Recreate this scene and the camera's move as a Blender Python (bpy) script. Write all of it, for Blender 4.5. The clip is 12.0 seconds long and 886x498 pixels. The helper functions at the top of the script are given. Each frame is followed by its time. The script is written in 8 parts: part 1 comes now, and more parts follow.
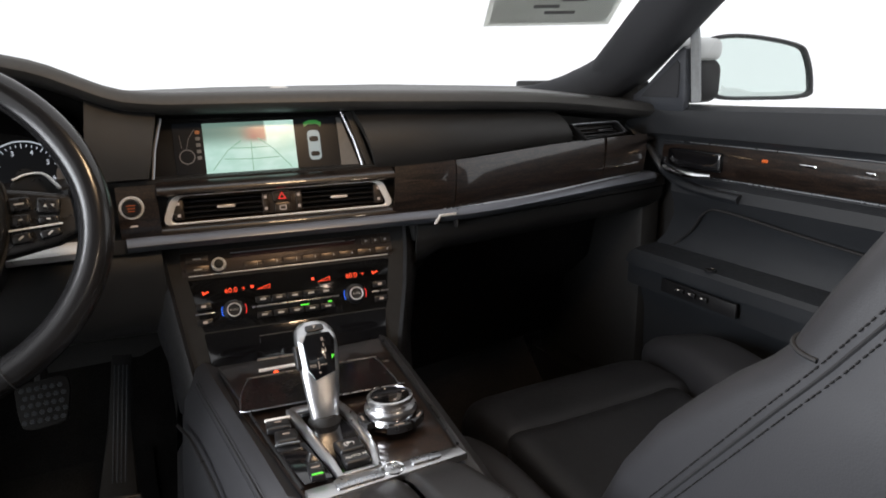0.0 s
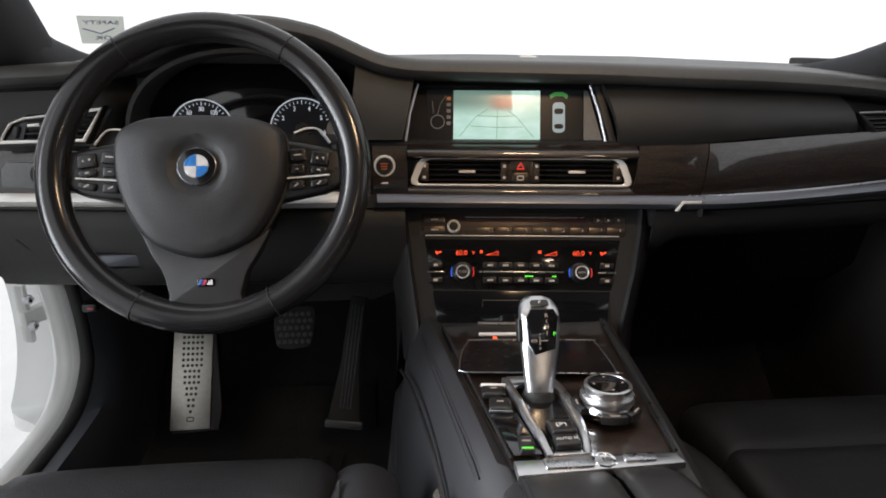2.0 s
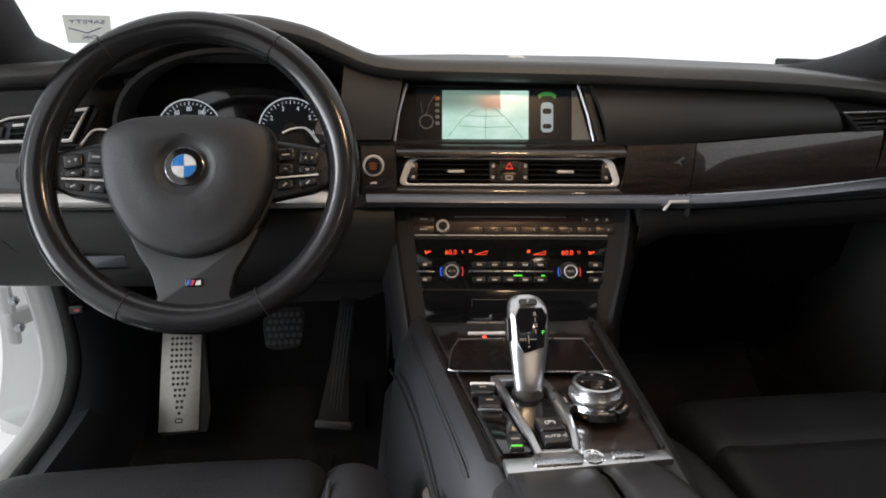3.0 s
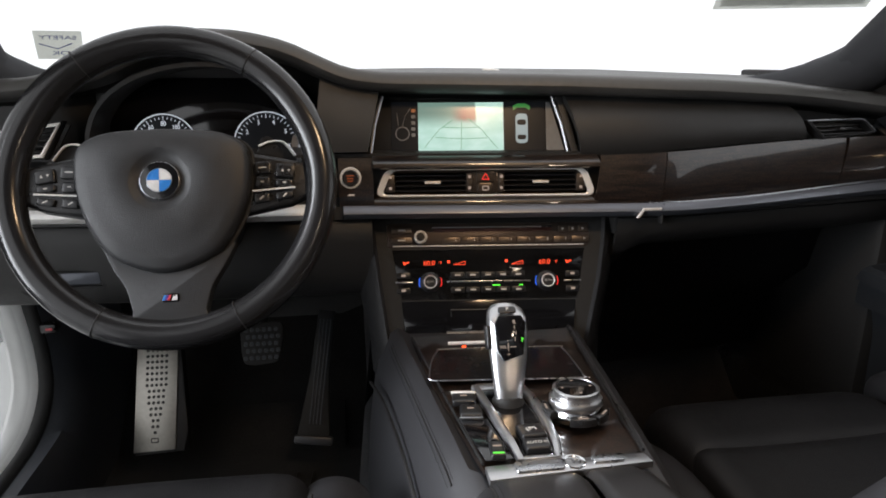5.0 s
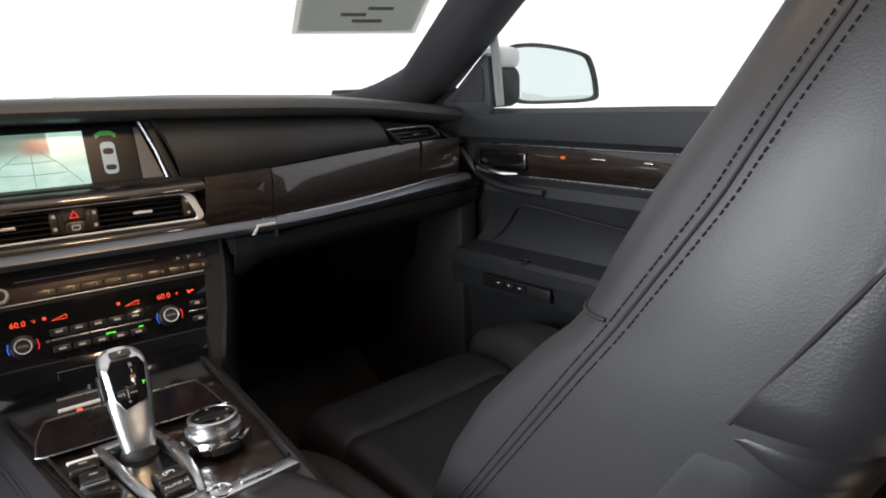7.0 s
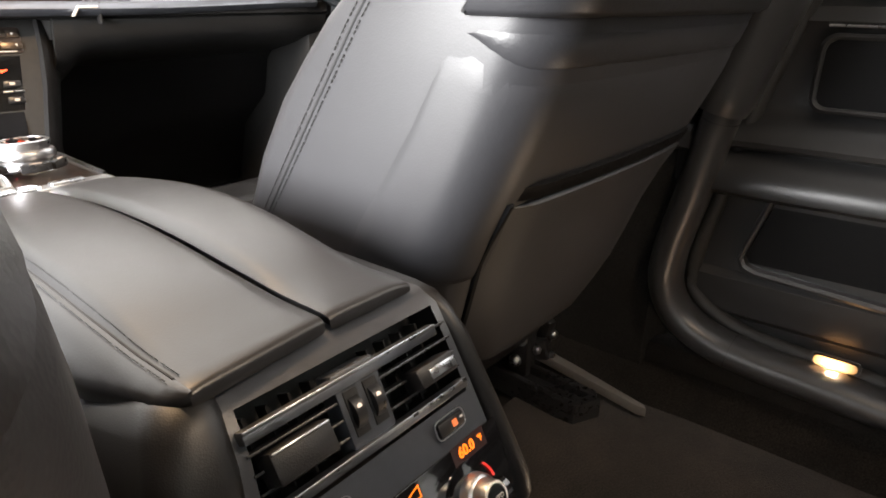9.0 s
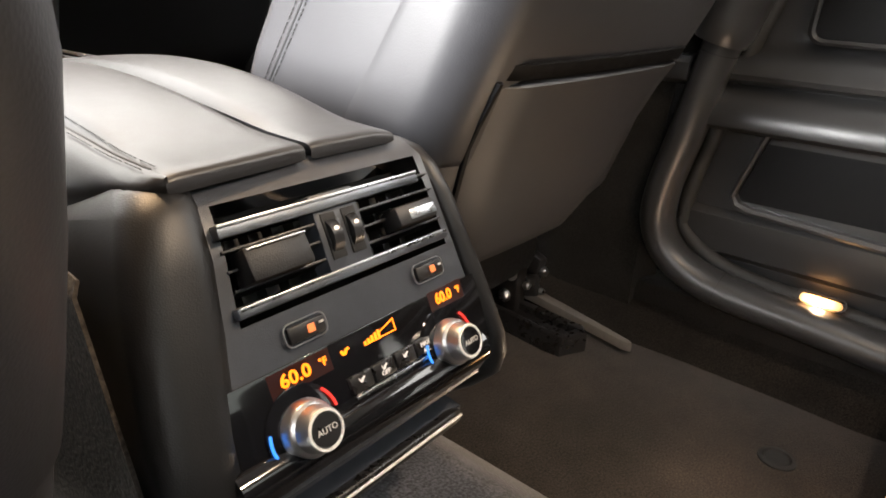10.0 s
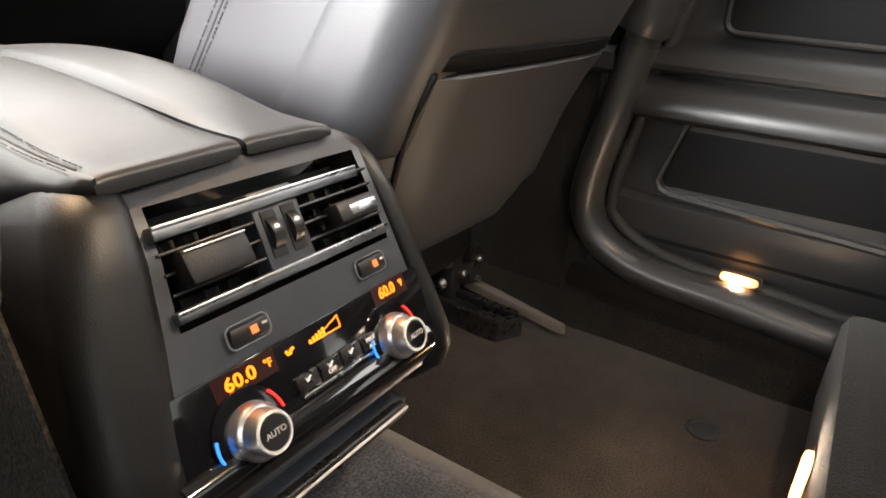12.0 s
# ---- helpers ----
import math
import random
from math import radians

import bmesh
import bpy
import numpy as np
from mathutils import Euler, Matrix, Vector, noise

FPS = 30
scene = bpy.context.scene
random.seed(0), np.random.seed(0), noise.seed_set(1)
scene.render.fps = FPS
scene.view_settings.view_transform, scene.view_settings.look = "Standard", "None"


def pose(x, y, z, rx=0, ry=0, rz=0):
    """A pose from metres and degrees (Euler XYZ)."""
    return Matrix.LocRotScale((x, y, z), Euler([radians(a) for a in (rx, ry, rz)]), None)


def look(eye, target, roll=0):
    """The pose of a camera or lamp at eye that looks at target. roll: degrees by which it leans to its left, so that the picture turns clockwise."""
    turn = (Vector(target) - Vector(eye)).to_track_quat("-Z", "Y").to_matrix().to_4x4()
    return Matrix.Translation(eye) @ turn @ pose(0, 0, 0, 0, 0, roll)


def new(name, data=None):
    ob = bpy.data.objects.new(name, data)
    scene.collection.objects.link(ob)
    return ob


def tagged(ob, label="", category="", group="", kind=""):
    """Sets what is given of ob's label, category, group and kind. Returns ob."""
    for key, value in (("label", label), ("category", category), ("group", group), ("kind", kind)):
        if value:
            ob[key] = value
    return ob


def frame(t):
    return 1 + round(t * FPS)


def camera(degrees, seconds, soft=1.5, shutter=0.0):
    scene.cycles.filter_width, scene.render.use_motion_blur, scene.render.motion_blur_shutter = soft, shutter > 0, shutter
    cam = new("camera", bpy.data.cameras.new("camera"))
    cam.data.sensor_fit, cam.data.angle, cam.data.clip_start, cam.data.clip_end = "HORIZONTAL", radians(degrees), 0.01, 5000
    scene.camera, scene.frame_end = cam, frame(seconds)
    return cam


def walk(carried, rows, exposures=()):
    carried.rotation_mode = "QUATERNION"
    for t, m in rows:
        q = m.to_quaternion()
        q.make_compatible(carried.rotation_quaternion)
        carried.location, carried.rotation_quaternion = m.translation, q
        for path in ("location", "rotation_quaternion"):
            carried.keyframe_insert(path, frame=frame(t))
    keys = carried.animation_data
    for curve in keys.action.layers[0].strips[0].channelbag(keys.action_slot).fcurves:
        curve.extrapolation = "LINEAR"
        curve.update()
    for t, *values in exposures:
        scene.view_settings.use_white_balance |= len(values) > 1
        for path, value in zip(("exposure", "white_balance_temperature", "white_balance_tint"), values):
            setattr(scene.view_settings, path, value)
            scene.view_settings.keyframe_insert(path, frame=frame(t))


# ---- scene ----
cam = camera(69.2, 12.0, 1.8, 0.0)
EXPOSURES = [(0, 0.0, 6450, 10), (6.7, 0.05, 6450, 10), (8.3, 0.7, 6800, 10), (8.5, 1.2, 6850, 10), (9.0, 2.1, 6900, 10), (9.5, 2.6, 6950, 10), (10.5, 2.85, 6950, 10), (12, 2.8, 6950, 10)]
PATH = [
    (0, (-0.176, -1.0, 0.78), (0.651, 0.745, 0.256), -1.4),
    (0.5, (-0.183, -0.996, 0.789), (0.342, 0.856, 0.245), 0.0),
    (1, (-0.186, -0.988, 0.786), (0.148, 0.901, 0.221), 0.5),
    (1.5, (-0.187, -0.987, 0.787), (0.046, 0.909, 0.194), 0.5),
    (2, (-0.19, -0.985, 0.785), (-0.012, 0.912, 0.179), 0.2),
    (2.5, (-0.19, -0.986, 0.784), (-0.003, 0.91, 0.175), 0.3),
    (3, (-0.189, -0.987, 0.784), (0.02, 0.908, 0.18), 0.3),
    (5, (-0.191, -0.992, 0.781), (0.09, 0.907, 0.218), -0.1),
    (5.5, (-0.189, -0.991, 0.776), (0.266, 0.878, 0.227), -1.0),
    (6, (-0.176, -0.991, 0.767), (0.619, 0.763, 0.228), -0.6),
    (6.5, (-0.169, -0.995, 0.765), (0.856, 0.642, 0.246), -1.0),
    (6.7, (-0.165, -0.999, 0.766), (0.963, 0.571, 0.254), -1.5),
    (8.3, (-0.187, -1.106, 0.707), (1.326, 0.097, 0.195), -1.5),
    (8.5, (-0.191, -1.119, 0.67), (1.309, 0.064, 0.078), -0.7),
    (9, (-0.197, -1.134, 0.598), (1.258, 0.023, -0.139), 0.9),
    (9.5, (-0.206, -1.153, 0.548), (1.233, -0.006, -0.234), 2.5),
    (10, (-0.214, -1.165, 0.524), (1.228, -0.022, -0.26), 3.2),
    (10.5, (-0.215, -1.171, 0.516), (1.215, -0.048, -0.316), 3.4),
    (11, (-0.216, -1.174, 0.519), (1.218, -0.057, -0.314), 3.2),
    (11.5, (-0.219, -1.176, 0.525), (1.225, -0.067, -0.302), 3.6),
    (12, (-0.217, -1.159, 0.527), (1.34, -0.198, -0.28), 4.2),
]
walk(cam, [(t, look(eye, target, roll)) for t, eye, target, roll in PATH], EXPOSURES)
WORLD, FRONT_W, REAR_W, SIDE_W, COURTESY = 1.22, 1.9, 0.46, 6.2, 1.3

# ---- light ----
world = bpy.data.worlds.new("studio_white")
scene.world = world
world.use_nodes = True
world.node_tree.nodes["Background"].inputs[0].default_value = (0.97, 0.98, 1.0, 1)
world.node_tree.nodes["Background"].inputs[1].default_value = WORLD


def lamp(name, loc, target, power, size, colour):
    data = bpy.data.lights.new(name, "AREA")
    data.energy, data.size, data.color = power, size, colour
    ob = new(name, data)
    ob.matrix_world = look(loc, target)
    return ob


lamp("front_reading_lamp", (0.02, -0.60, 1.11), (0.0, -0.30, 0.45), FRONT_W, 0.09, (1.0, 0.68, 0.40))
beam = lamp("rear_reading_lamp", (0.26, -1.40, 1.09), (0.10, -0.86, 0.38), REAR_W, 0.06, (1.0, 0.79, 0.60))
beam.data.spread = radians(124)

# the lit lamp under the rear bench and the one in the foot of the rear door
lamp("footwell_light", (0.398, -1.196, 0.100), (0.36, -0.92, 0.40), 0.11, 0.02, (1.0, 0.78, 0.58))
lamp("courtesy_light", (0.7005, -1.083, 0.145), (0.62, -1.06, 0.0), 0.040, 0.010, (1.0, 0.66, 0.40))

# daylight of the bright studio through the open front doorway on the driver's side
side = lamp("doorway_light", (-0.88, -0.62, 0.70), (0.20, -0.75, 0.44), SIDE_W, 0.56, (0.92, 0.95, 1.0))
side.data.spread = radians(90)

# ---- building helpers ----
I4 = Matrix.Identity(4)
SM = Matrix.Translation((0, -0.085, 0)) @ Matrix.Rotation(radians(-6), 4, "Z")


def face(o, slope, m=I4):
    """A frame on a leaning panel: x right, y up along it, z out towards the rear."""
    k = math.sqrt(1 + slope * slope)
    f = Matrix(((1, 0, 0, o[0]), (0, slope / k, -1 / k, o[1]), (0, 1 / k, slope / k, o[2]), (0, 0, 0, 1)))
    return m @ f


def at(m, x, y, z=0.0):
    return m @ Matrix.Translation((x, y, z))


def box(bm, m, sx, sy, sz, r=0.0, seg=2):
    t = bmesh.new()
    bmesh.ops.create_cube(t, size=1)
    bmesh.ops.scale(t, vec=(sx, sy, sz), verts=t.verts)
    if r:
        bmesh.ops.bevel(t, geom=t.edges[:], offset=r, segments=seg, profile=0.5, affect="EDGES", clamp_overlap=True)
    join(bm, t, m)


def join(bm, t, m=I4):
    t.transform(m)
    me = bpy.data.meshes.new("tmp")
    t.to_mesh(me)
    t.free()
    bm.from_mesh(me)
    bpy.data.meshes.remove(me)


def lathe(bm, m, prof, seg=40):
    """prof: (radius, height) from the bottom up; ends are closed."""
    rows = [[(r * math.cos(2 * math.pi * i / seg), r * math.sin(2 * math.pi * i / seg), z) for i in range(seg)] for r, z in prof]
    loft(bm, rows, True, True, m)


def loft(bm, rows, ring=False, caps=False, m=I4):
    vs = [[bm.verts.new(m @ Vector(p)) for p in row] for row in rows]
    n = len(rows[0])
    for a, b in zip(vs, vs[1:]):
        for i in range(n if ring else n - 1):
            j = (i + 1) % n
            bm.faces.new((a[i], a[j], b[j], b[i]))
    if caps:
        bm.faces.new(vs[0][::-1])
        bm.faces.new(vs[-1])


def sheet(bm, rows, thick, m=I4):
    """An open surface given a thickness along its normals."""
    t = bmesh.new()
    loft(t, rows)
    bmesh.ops.recalc_face_normals(t, faces=t.faces)
    bmesh.ops.solidify(t, geom=t.faces[:], thickness=thick)
    bmesh.ops.recalc_face_normals(t, faces=t.faces)
    join(bm, t, m)


def prism(bm, m, poly, h, r=0.0, seg=2):
    t = bmesh.new()
    lo = [t.verts.new((x, y, 0)) for x, y in poly]
    f = t.faces.new(lo)
    g = bmesh.ops.extrude_face_region(t, geom=[f])
    top = [v for v in g["geom"] if isinstance(v, bmesh.types.BMVert)]
    bmesh.ops.translate(t, vec=(0, 0, h), verts=top)
    bmesh.ops.recalc_face_normals(t, faces=t.faces)
    if r:
        es = [e for e in t.edges if all(abs(v.co.z - h) < 1e-7 for v in e.verts)]
        bmesh.ops.bevel(t, geom=es, offset=r, segments=seg, profile=0.5, affect="EDGES", clamp_overlap=True)
    join(bm, t, m)


def ring(bm, m, outer, inner, h, lip=0.0):
    """A closed frame between two outlines with as many points each."""
    rows = [[(*p, 0) for p in outer], [(*p, h) for p in outer]]
    if lip:
        mid = [((a[0] + b[0]) / 2, (a[1] + b[1]) / 2) for a, b in zip(outer, inner)]
        rows.append([(*p, h + lip) for p in mid])
    rows += [[(*p, h) for p in inner], [(*p, 0) for p in inner], rows[0]]
    loft(bm, rows, True, False, m)


def rrect(w, h, r, n=5, cx=0.0, cy=0.0, skew=0.0):
    pts = []
    for k, (sx, sy) in enumerate(((1, -1), (1, 1), (-1, 1), (-1, -1))):
        for i in range(n):
            a = radians(-90 + 90 * k + 90 * i / (n - 1))
            x, y = sx * (w / 2 - r) + r * math.cos(a), sy * (h / 2 - r) + r * math.sin(a)
            pts.append((cx + x * (1 - skew * y / h), cy + y))
    return pts


def tube(bm, pts, r, seg=8, closed=False, flat=1.0, m=I4, side=None):
    pts = [Vector(p) for p in pts]
    n = len(pts)
    rows = []
    up = Vector((0, 0, 1))
    for i, p in enumerate(pts):
        a = pts[(i - 1) % n] if closed or i else pts[0]
        b = pts[(i + 1) % n] if closed or i < n - 1 else pts[-1]
        d = (b - a).normalized()
        s = Vector(side) if side else d.cross(up)
        if s.length < 1e-3:
            s = d.cross(Vector((0, 1, 0)))
        s.normalize()
        u = s.cross(d)
        rr = r[i] if isinstance(r, (list, tuple)) else r
        rows.append([p + rr * (math.cos(2 * math.pi * k / seg) * s + flat * math.sin(2 * math.pi * k / seg) * u) for k in range(seg)])
    if closed:
        rows.append(rows[0])
    loft(bm, rows, True, not closed, m)


def smooth_path(pts, n=8):
    """Points on a Catmull-Rom curve through pts."""
    ps = [Vector(p) for p in pts]
    ps = [2 * ps[0] - ps[1]] + ps + [2 * ps[-1] - ps[-2]]
    out = []
    for a, b, c, d in zip(ps, ps[1:], ps[2:], ps[3:]):
        for i in range(n):
            t = i / n
            out.append(0.5 * (2 * b + (c - a) * t + (2 * a - 5 * b + 4 * c - d) * t * t + (3 * b - a - 3 * c + d) * t ** 3))
    return out + [ps[-2]]


def soft(bm, m, sx, sy, sz, r, n=10, fn=None):
    """A rounded box, subdivided, that fn may bend: fn takes and gives a vector in the box's own metres."""
    t = bmesh.new()
    bmesh.ops.create_cube(t, size=2)
    bmesh.ops.subdivide_edges(t, edges=t.edges[:], cuts=n, use_grid_fill=True)
    for v in t.verts:
        q = Vector([(1 if c > 0 else -1) * (1 - (1 - abs(c)) ** 1.6) for c in v.co])
        p = Vector((q.x * sx / 2, q.y * sy / 2, q.z * sz / 2))
        c = Vector([max(-s / 2 + r, min(s / 2 - r, x)) for s, x in zip((sx, sy, sz), p)])
        d = p - c
        if d.length > 1e-9:
            p = c + d.normalized() * min(r, r)
        v.co = fn(p) if fn else p
    join(bm, t, m)


def lerp(table, x):
    for (a, va), (b, vb) in zip(table, table[1:]):
        if x <= b:
            t = max(0.0, (x - a) / (b - a))
            return va + (vb - va) * t
    return table[-1][1]


def ease(t):
    t = max(0.0, min(1.0, t))
    return t * t * (3 - 2 * t)


def part(name, bm, mat, parent=None, label="", sharp=40):
    bmesh.ops.remove_doubles(bm, verts=bm.verts, dist=1e-6)
    bmesh.ops.recalc_face_normals(bm, faces=bm.faces)
    me = bpy.data.meshes.new(name)
    bm.to_mesh(me)
    bm.free()
    me.materials.append(mat)
    me.polygons.foreach_set("use_smooth", [True] * len(me.polygons))
    me.set_sharp_from_angle(angle=radians(sharp))
    ob = new(name, me)
    if parent:
        ob.parent = parent
        ob.matrix_parent_inverse = ROOT.get(parent.name, I4)
        ROOT[ob.name] = I4
    if label:
        tagged(ob, label)
    return ob


ROOT = {}


def thing(name, loc, label, category, group="", kind=""):
    ob = new(name)
    ob.empty_display_size = 0.02
    ob.location = loc
    ROOT[ob.name] = Matrix.Translation(loc).inverted()
    return tagged(ob, label, category, group, kind)


def B():
    return bmesh.new()


def words(name, body, m, size, mat, parent, squash=1.0, depth=0.0002, bold=0.0):
    cu = bpy.data.curves.new("tmp", "FONT")
    cu.body, cu.size, cu.align_x, cu.align_y, cu.extrude, cu.resolution_u = body, size, "CENTER", "CENTER", depth, 3
    cu.offset = bold
    ob = new("tmp", cu)
    bpy.context.view_layer.update()
    me = bpy.data.meshes.new_from_object(ob.evaluated_get(bpy.context.evaluated_depsgraph_get()))
    bpy.data.objects.remove(ob)
    bm = B()
    bm.from_mesh(me)
    bpy.data.meshes.remove(me)
    bm.transform(m @ Matrix.Diagonal((squash, 1, 1, 1)))
    return part(name, bm, mat, parent)


# ---- materials ----
def shader(name):
    m = bpy.data.materials.new(name)
    m.use_nodes = True
    nt = m.node_tree
    return m, nt, nt.nodes["Principled BSDF"]


def surf(name, colour, rough, metal=0.0, grain=0.0, gscale=900.0, cells=False, mottle=0.12, mscale=9.0, rvar=0.08, coat=0.0, spec=0.5, sheen=0.0):
    m, nt, p = shader(name)
    N, L = nt.nodes, nt.links
    co = N.new("ShaderNodeTexCoord")
    n1 = N.new("ShaderNodeTexNoise")
    n1.inputs["Scale"].default_value, n1.inputs["Detail"].default_value = mscale, 6
    n2 = N.new("ShaderNodeTexNoise")
    n2.inputs["Scale"].default_value, n2.inputs["Detail"].default_value = mscale * 14, 3
    add = N.new("ShaderNodeMath")
    add.operation = "ADD"
    L.new(co.outputs["Object"], n1.inputs["Vector"])
    L.new(co.outputs["Object"], n2.inputs["Vector"])
    L.new(n1.outputs["Fac"], add.inputs[0])
    L.new(n2.outputs["Fac"], add.inputs[1])
    ramp = N.new("ShaderNodeMapRange")
    ramp.inputs["From Min"].default_value, ramp.inputs["From Max"].default_value = 0.7, 1.3
    ramp.inputs["To Min"].default_value, ramp.inputs["To Max"].default_value = 1 - mottle, 1 + mottle
    L.new(add.outputs[0], ramp.inputs["Value"])
    mul = N.new("ShaderNodeVectorMath")
    mul.operation = "SCALE"
    mul.inputs[0].default_value = colour
    L.new(ramp.outputs[0], mul.inputs["Scale"])
    L.new(mul.outputs[0], p.inputs["Base Color"])
    r2 = N.new("ShaderNodeMapRange")
    r2.inputs["From Min"].default_value, r2.inputs["From Max"].default_value = 0.7, 1.3
    r2.inputs["To Min"].default_value, r2.inputs["To Max"].default_value = max(0.02, rough - rvar), min(1, rough + rvar)
    L.new(add.outputs[0], r2.inputs["Value"])
    L.new(r2.outputs[0], p.inputs["Roughness"])
    p.inputs["Metallic"].default_value = metal
    p.inputs["Specular IOR Level"].default_value = spec
    p.inputs["Coat Weight"].default_value = coat
    p.inputs["Coat Roughness"].default_value = 0.04
    p.inputs["Sheen Weight"].default_value = sheen
    if grain:
        g = N.new("ShaderNodeTexVoronoi" if cells else "ShaderNodeTexNoise")
        g.inputs["Scale"].default_value = gscale
        L.new(co.outputs["Object"], g.inputs["Vector"])
        b = N.new("ShaderNodeBump")
        b.inputs["Strength"].default_value, b.inputs["Distance"].default_value = grain, 0.0006
        L.new(g.outputs[0], b.inputs["Height"])
        L.new(b.outputs[0], p.inputs["Normal"])
    return m


def glow(name, colour, strength, base=(0.02, 0.02, 0.02)):
    m, nt, p = shader(name)
    p.inputs["Base Color"].default_value = (*base, 1)
    p.inputs["Emission Color"].default_value = (*colour, 1)
    p.inputs["Emission Strength"].default_value = strength
    p.inputs["Roughness"].default_value = 0.3
    return m


def wood_material():
    m, nt, p = shader("dark_burl_wood")
    N, L = nt.nodes, nt.links
    co = N.new("ShaderNodeTexCoord")
    mp = N.new("ShaderNodeMapping")
    mp.inputs["Scale"].default_value = (6, 6, 60)
    n = N.new("ShaderNodeTexNoise")
    n.inputs["Scale"].default_value, n.inputs["Detail"].default_value, n.inputs["Distortion"].default_value = 3, 9, 1.6
    f = N.new("ShaderNodeTexNoise")
    f.inputs["Scale"].default_value, f.inputs["Detail"].default_value = 420, 4
    L.new(co.outputs["Object"], mp.inputs["Vector"])
    L.new(mp.outputs[0], n.inputs["Vector"])
    L.new(co.outputs["Object"], f.inputs["Vector"])
    a = N.new("ShaderNodeMath")
    a.operation = "MULTIPLY"
    L.new(n.outputs["Fac"], a.inputs[0])
    L.new(f.outputs["Fac"], a.inputs[1])
    c = N.new("ShaderNodeValToRGB")
    c.color_ramp.elements[0].position, c.color_ramp.elements[0].color = 0.18, (0.003, 0.002, 0.0015, 1)
    c.color_ramp.elements[1].position, c.color_ramp.elements[1].color = 0.36, (0.032, 0.0185, 0.012, 1)
    L.new(a.outputs[0], c.inputs["Fac"])
    L.new(c.outputs[0], p.inputs["Base Color"])
    p.inputs["Roughness"].default_value = 0.35
    p.inputs["Coat Weight"].default_value, p.inputs["Coat Roughness"].default_value = 1.0, 0.03
    return m


def thin_glass(name, gloss, tint=(1, 1, 1)):
    m = bpy.data.materials.new(name)
    m.use_nodes = True
    nt = m.node_tree
    nt.nodes.clear()
    o, mix = nt.nodes.new("ShaderNodeOutputMaterial"), nt.nodes.new("ShaderNodeMixShader")
    tr, gl = nt.nodes.new("ShaderNodeBsdfTransparent"), nt.nodes.new("ShaderNodeBsdfGlossy")
    tr.inputs[0].default_value = (*tint, 1)
    gl.inputs["Roughness"].default_value = 0.02
    mix.inputs[0].default_value = gloss
    nt.links.new(tr.outputs[0], mix.inputs[1])
    nt.links.new(gl.outputs[0], mix.inputs[2])
    nt.links.new(mix.outputs[0], o.inputs[0])
    return m


def carpet_material(name, colour):
    """Cut pile: brushed patches, tufts and single fibres."""
    m, nt, p = shader(name)
    N, L = nt.nodes, nt.links
    co = N.new("ShaderNodeTexCoord")
    last = None
    for scale, detail, lo, hi in ((5.0, 4, 0.55, 1.5), (24, 3, 0.78, 1.25), (430, 2, 0.35, 1.75)):
        n = N.new("ShaderNodeTexNoise")
        n.inputs["Scale"].default_value, n.inputs["Detail"].default_value = scale, detail
        L.new(co.outputs["Object"], n.inputs["Vector"])
        r = N.new("ShaderNodeMapRange")
        r.inputs["From Min"].default_value, r.inputs["From Max"].default_value = 0.3, 0.7
        r.inputs["To Min"].default_value, r.inputs["To Max"].default_value = lo, hi
        L.new(n.outputs["Fac"], r.inputs["Value"])
        s = N.new("ShaderNodeVectorMath")
        s.operation = "SCALE"
        s.inputs[0].default_value = colour
        if last:
            L.new(last.outputs[0], s.inputs[0])
        L.new(r.outputs[0], s.inputs["Scale"])
        last = s
    L.new(last.outputs[0], p.inputs["Base Color"])
    p.inputs["Roughness"].default_value, p.inputs["Specular IOR Level"].default_value = 0.95, 0.15
    p.inputs["Sheen Weight"].default_value = 0.15
    b = N.new("ShaderNodeBump")
    b.inputs["Strength"].default_value, b.inputs["Distance"].default_value = 0.7, 0.0012
    L.new(n.outputs["Fac"], b.inputs["Height"])
    L.new(b.outputs[0], p.inputs["Normal"])
    return m


LEATHER = surf("black_nappa_leather", (0.022, 0.022, 0.0245), 0.47, grain=0.11, gscale=700, cells=True, mottle=0.03, rvar=0.015)
SMOOTH = surf("smooth_armrest_leather", (0.020, 0.020, 0.0213), 0.36, grain=0.06, gscale=800, cells=True, mottle=0.03, rvar=0.02)
PEBBLE = surf("pebbled_leather", (0.024, 0.024, 0.0265), 0.42, grain=0.14, gscale=560, cells=True, mottle=0.03, rvar=0.015)
PERF = surf("seat_centre_leather", (0.010, 0.010, 0.011), 0.5, grain=0.4, gscale=700, cells=True, spec=0.3)
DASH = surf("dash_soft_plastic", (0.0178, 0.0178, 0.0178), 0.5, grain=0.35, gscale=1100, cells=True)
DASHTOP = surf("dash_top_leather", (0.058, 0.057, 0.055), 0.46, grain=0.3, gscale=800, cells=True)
PLASTIC = surf("black_plastic", (0.011, 0.011, 0.012), 0.45, grain=0.2, gscale=1300, cells=True, spec=0.4)
SATIN = surf("satin_black_plastic", (0.014, 0.014, 0.015), 0.32, mottle=0.08)
MESHB = surf("pocket_cloth", (0.004, 0.004, 0.0045), 0.6, grain=0.3, gscale=1500, spec=0.1)
UPRIGHT = surf("grained_upright_leather", (0.0085, 0.0085, 0.009), 0.42, grain=0.12, gscale=1200, cells=True, mottle=0.04, rvar=0.02, spec=0.4)
DOORTRIM = surf("door_soft_trim", (0.0175, 0.0195, 0.0225), 0.47, grain=0.2, gscale=1100, cells=True)
REARTRIM = surf("rear_door_trim", (0.019, 0.019, 0.0195), 0.36, grain=0.03, gscale=900, mottle=0.05, rvar=0.03)
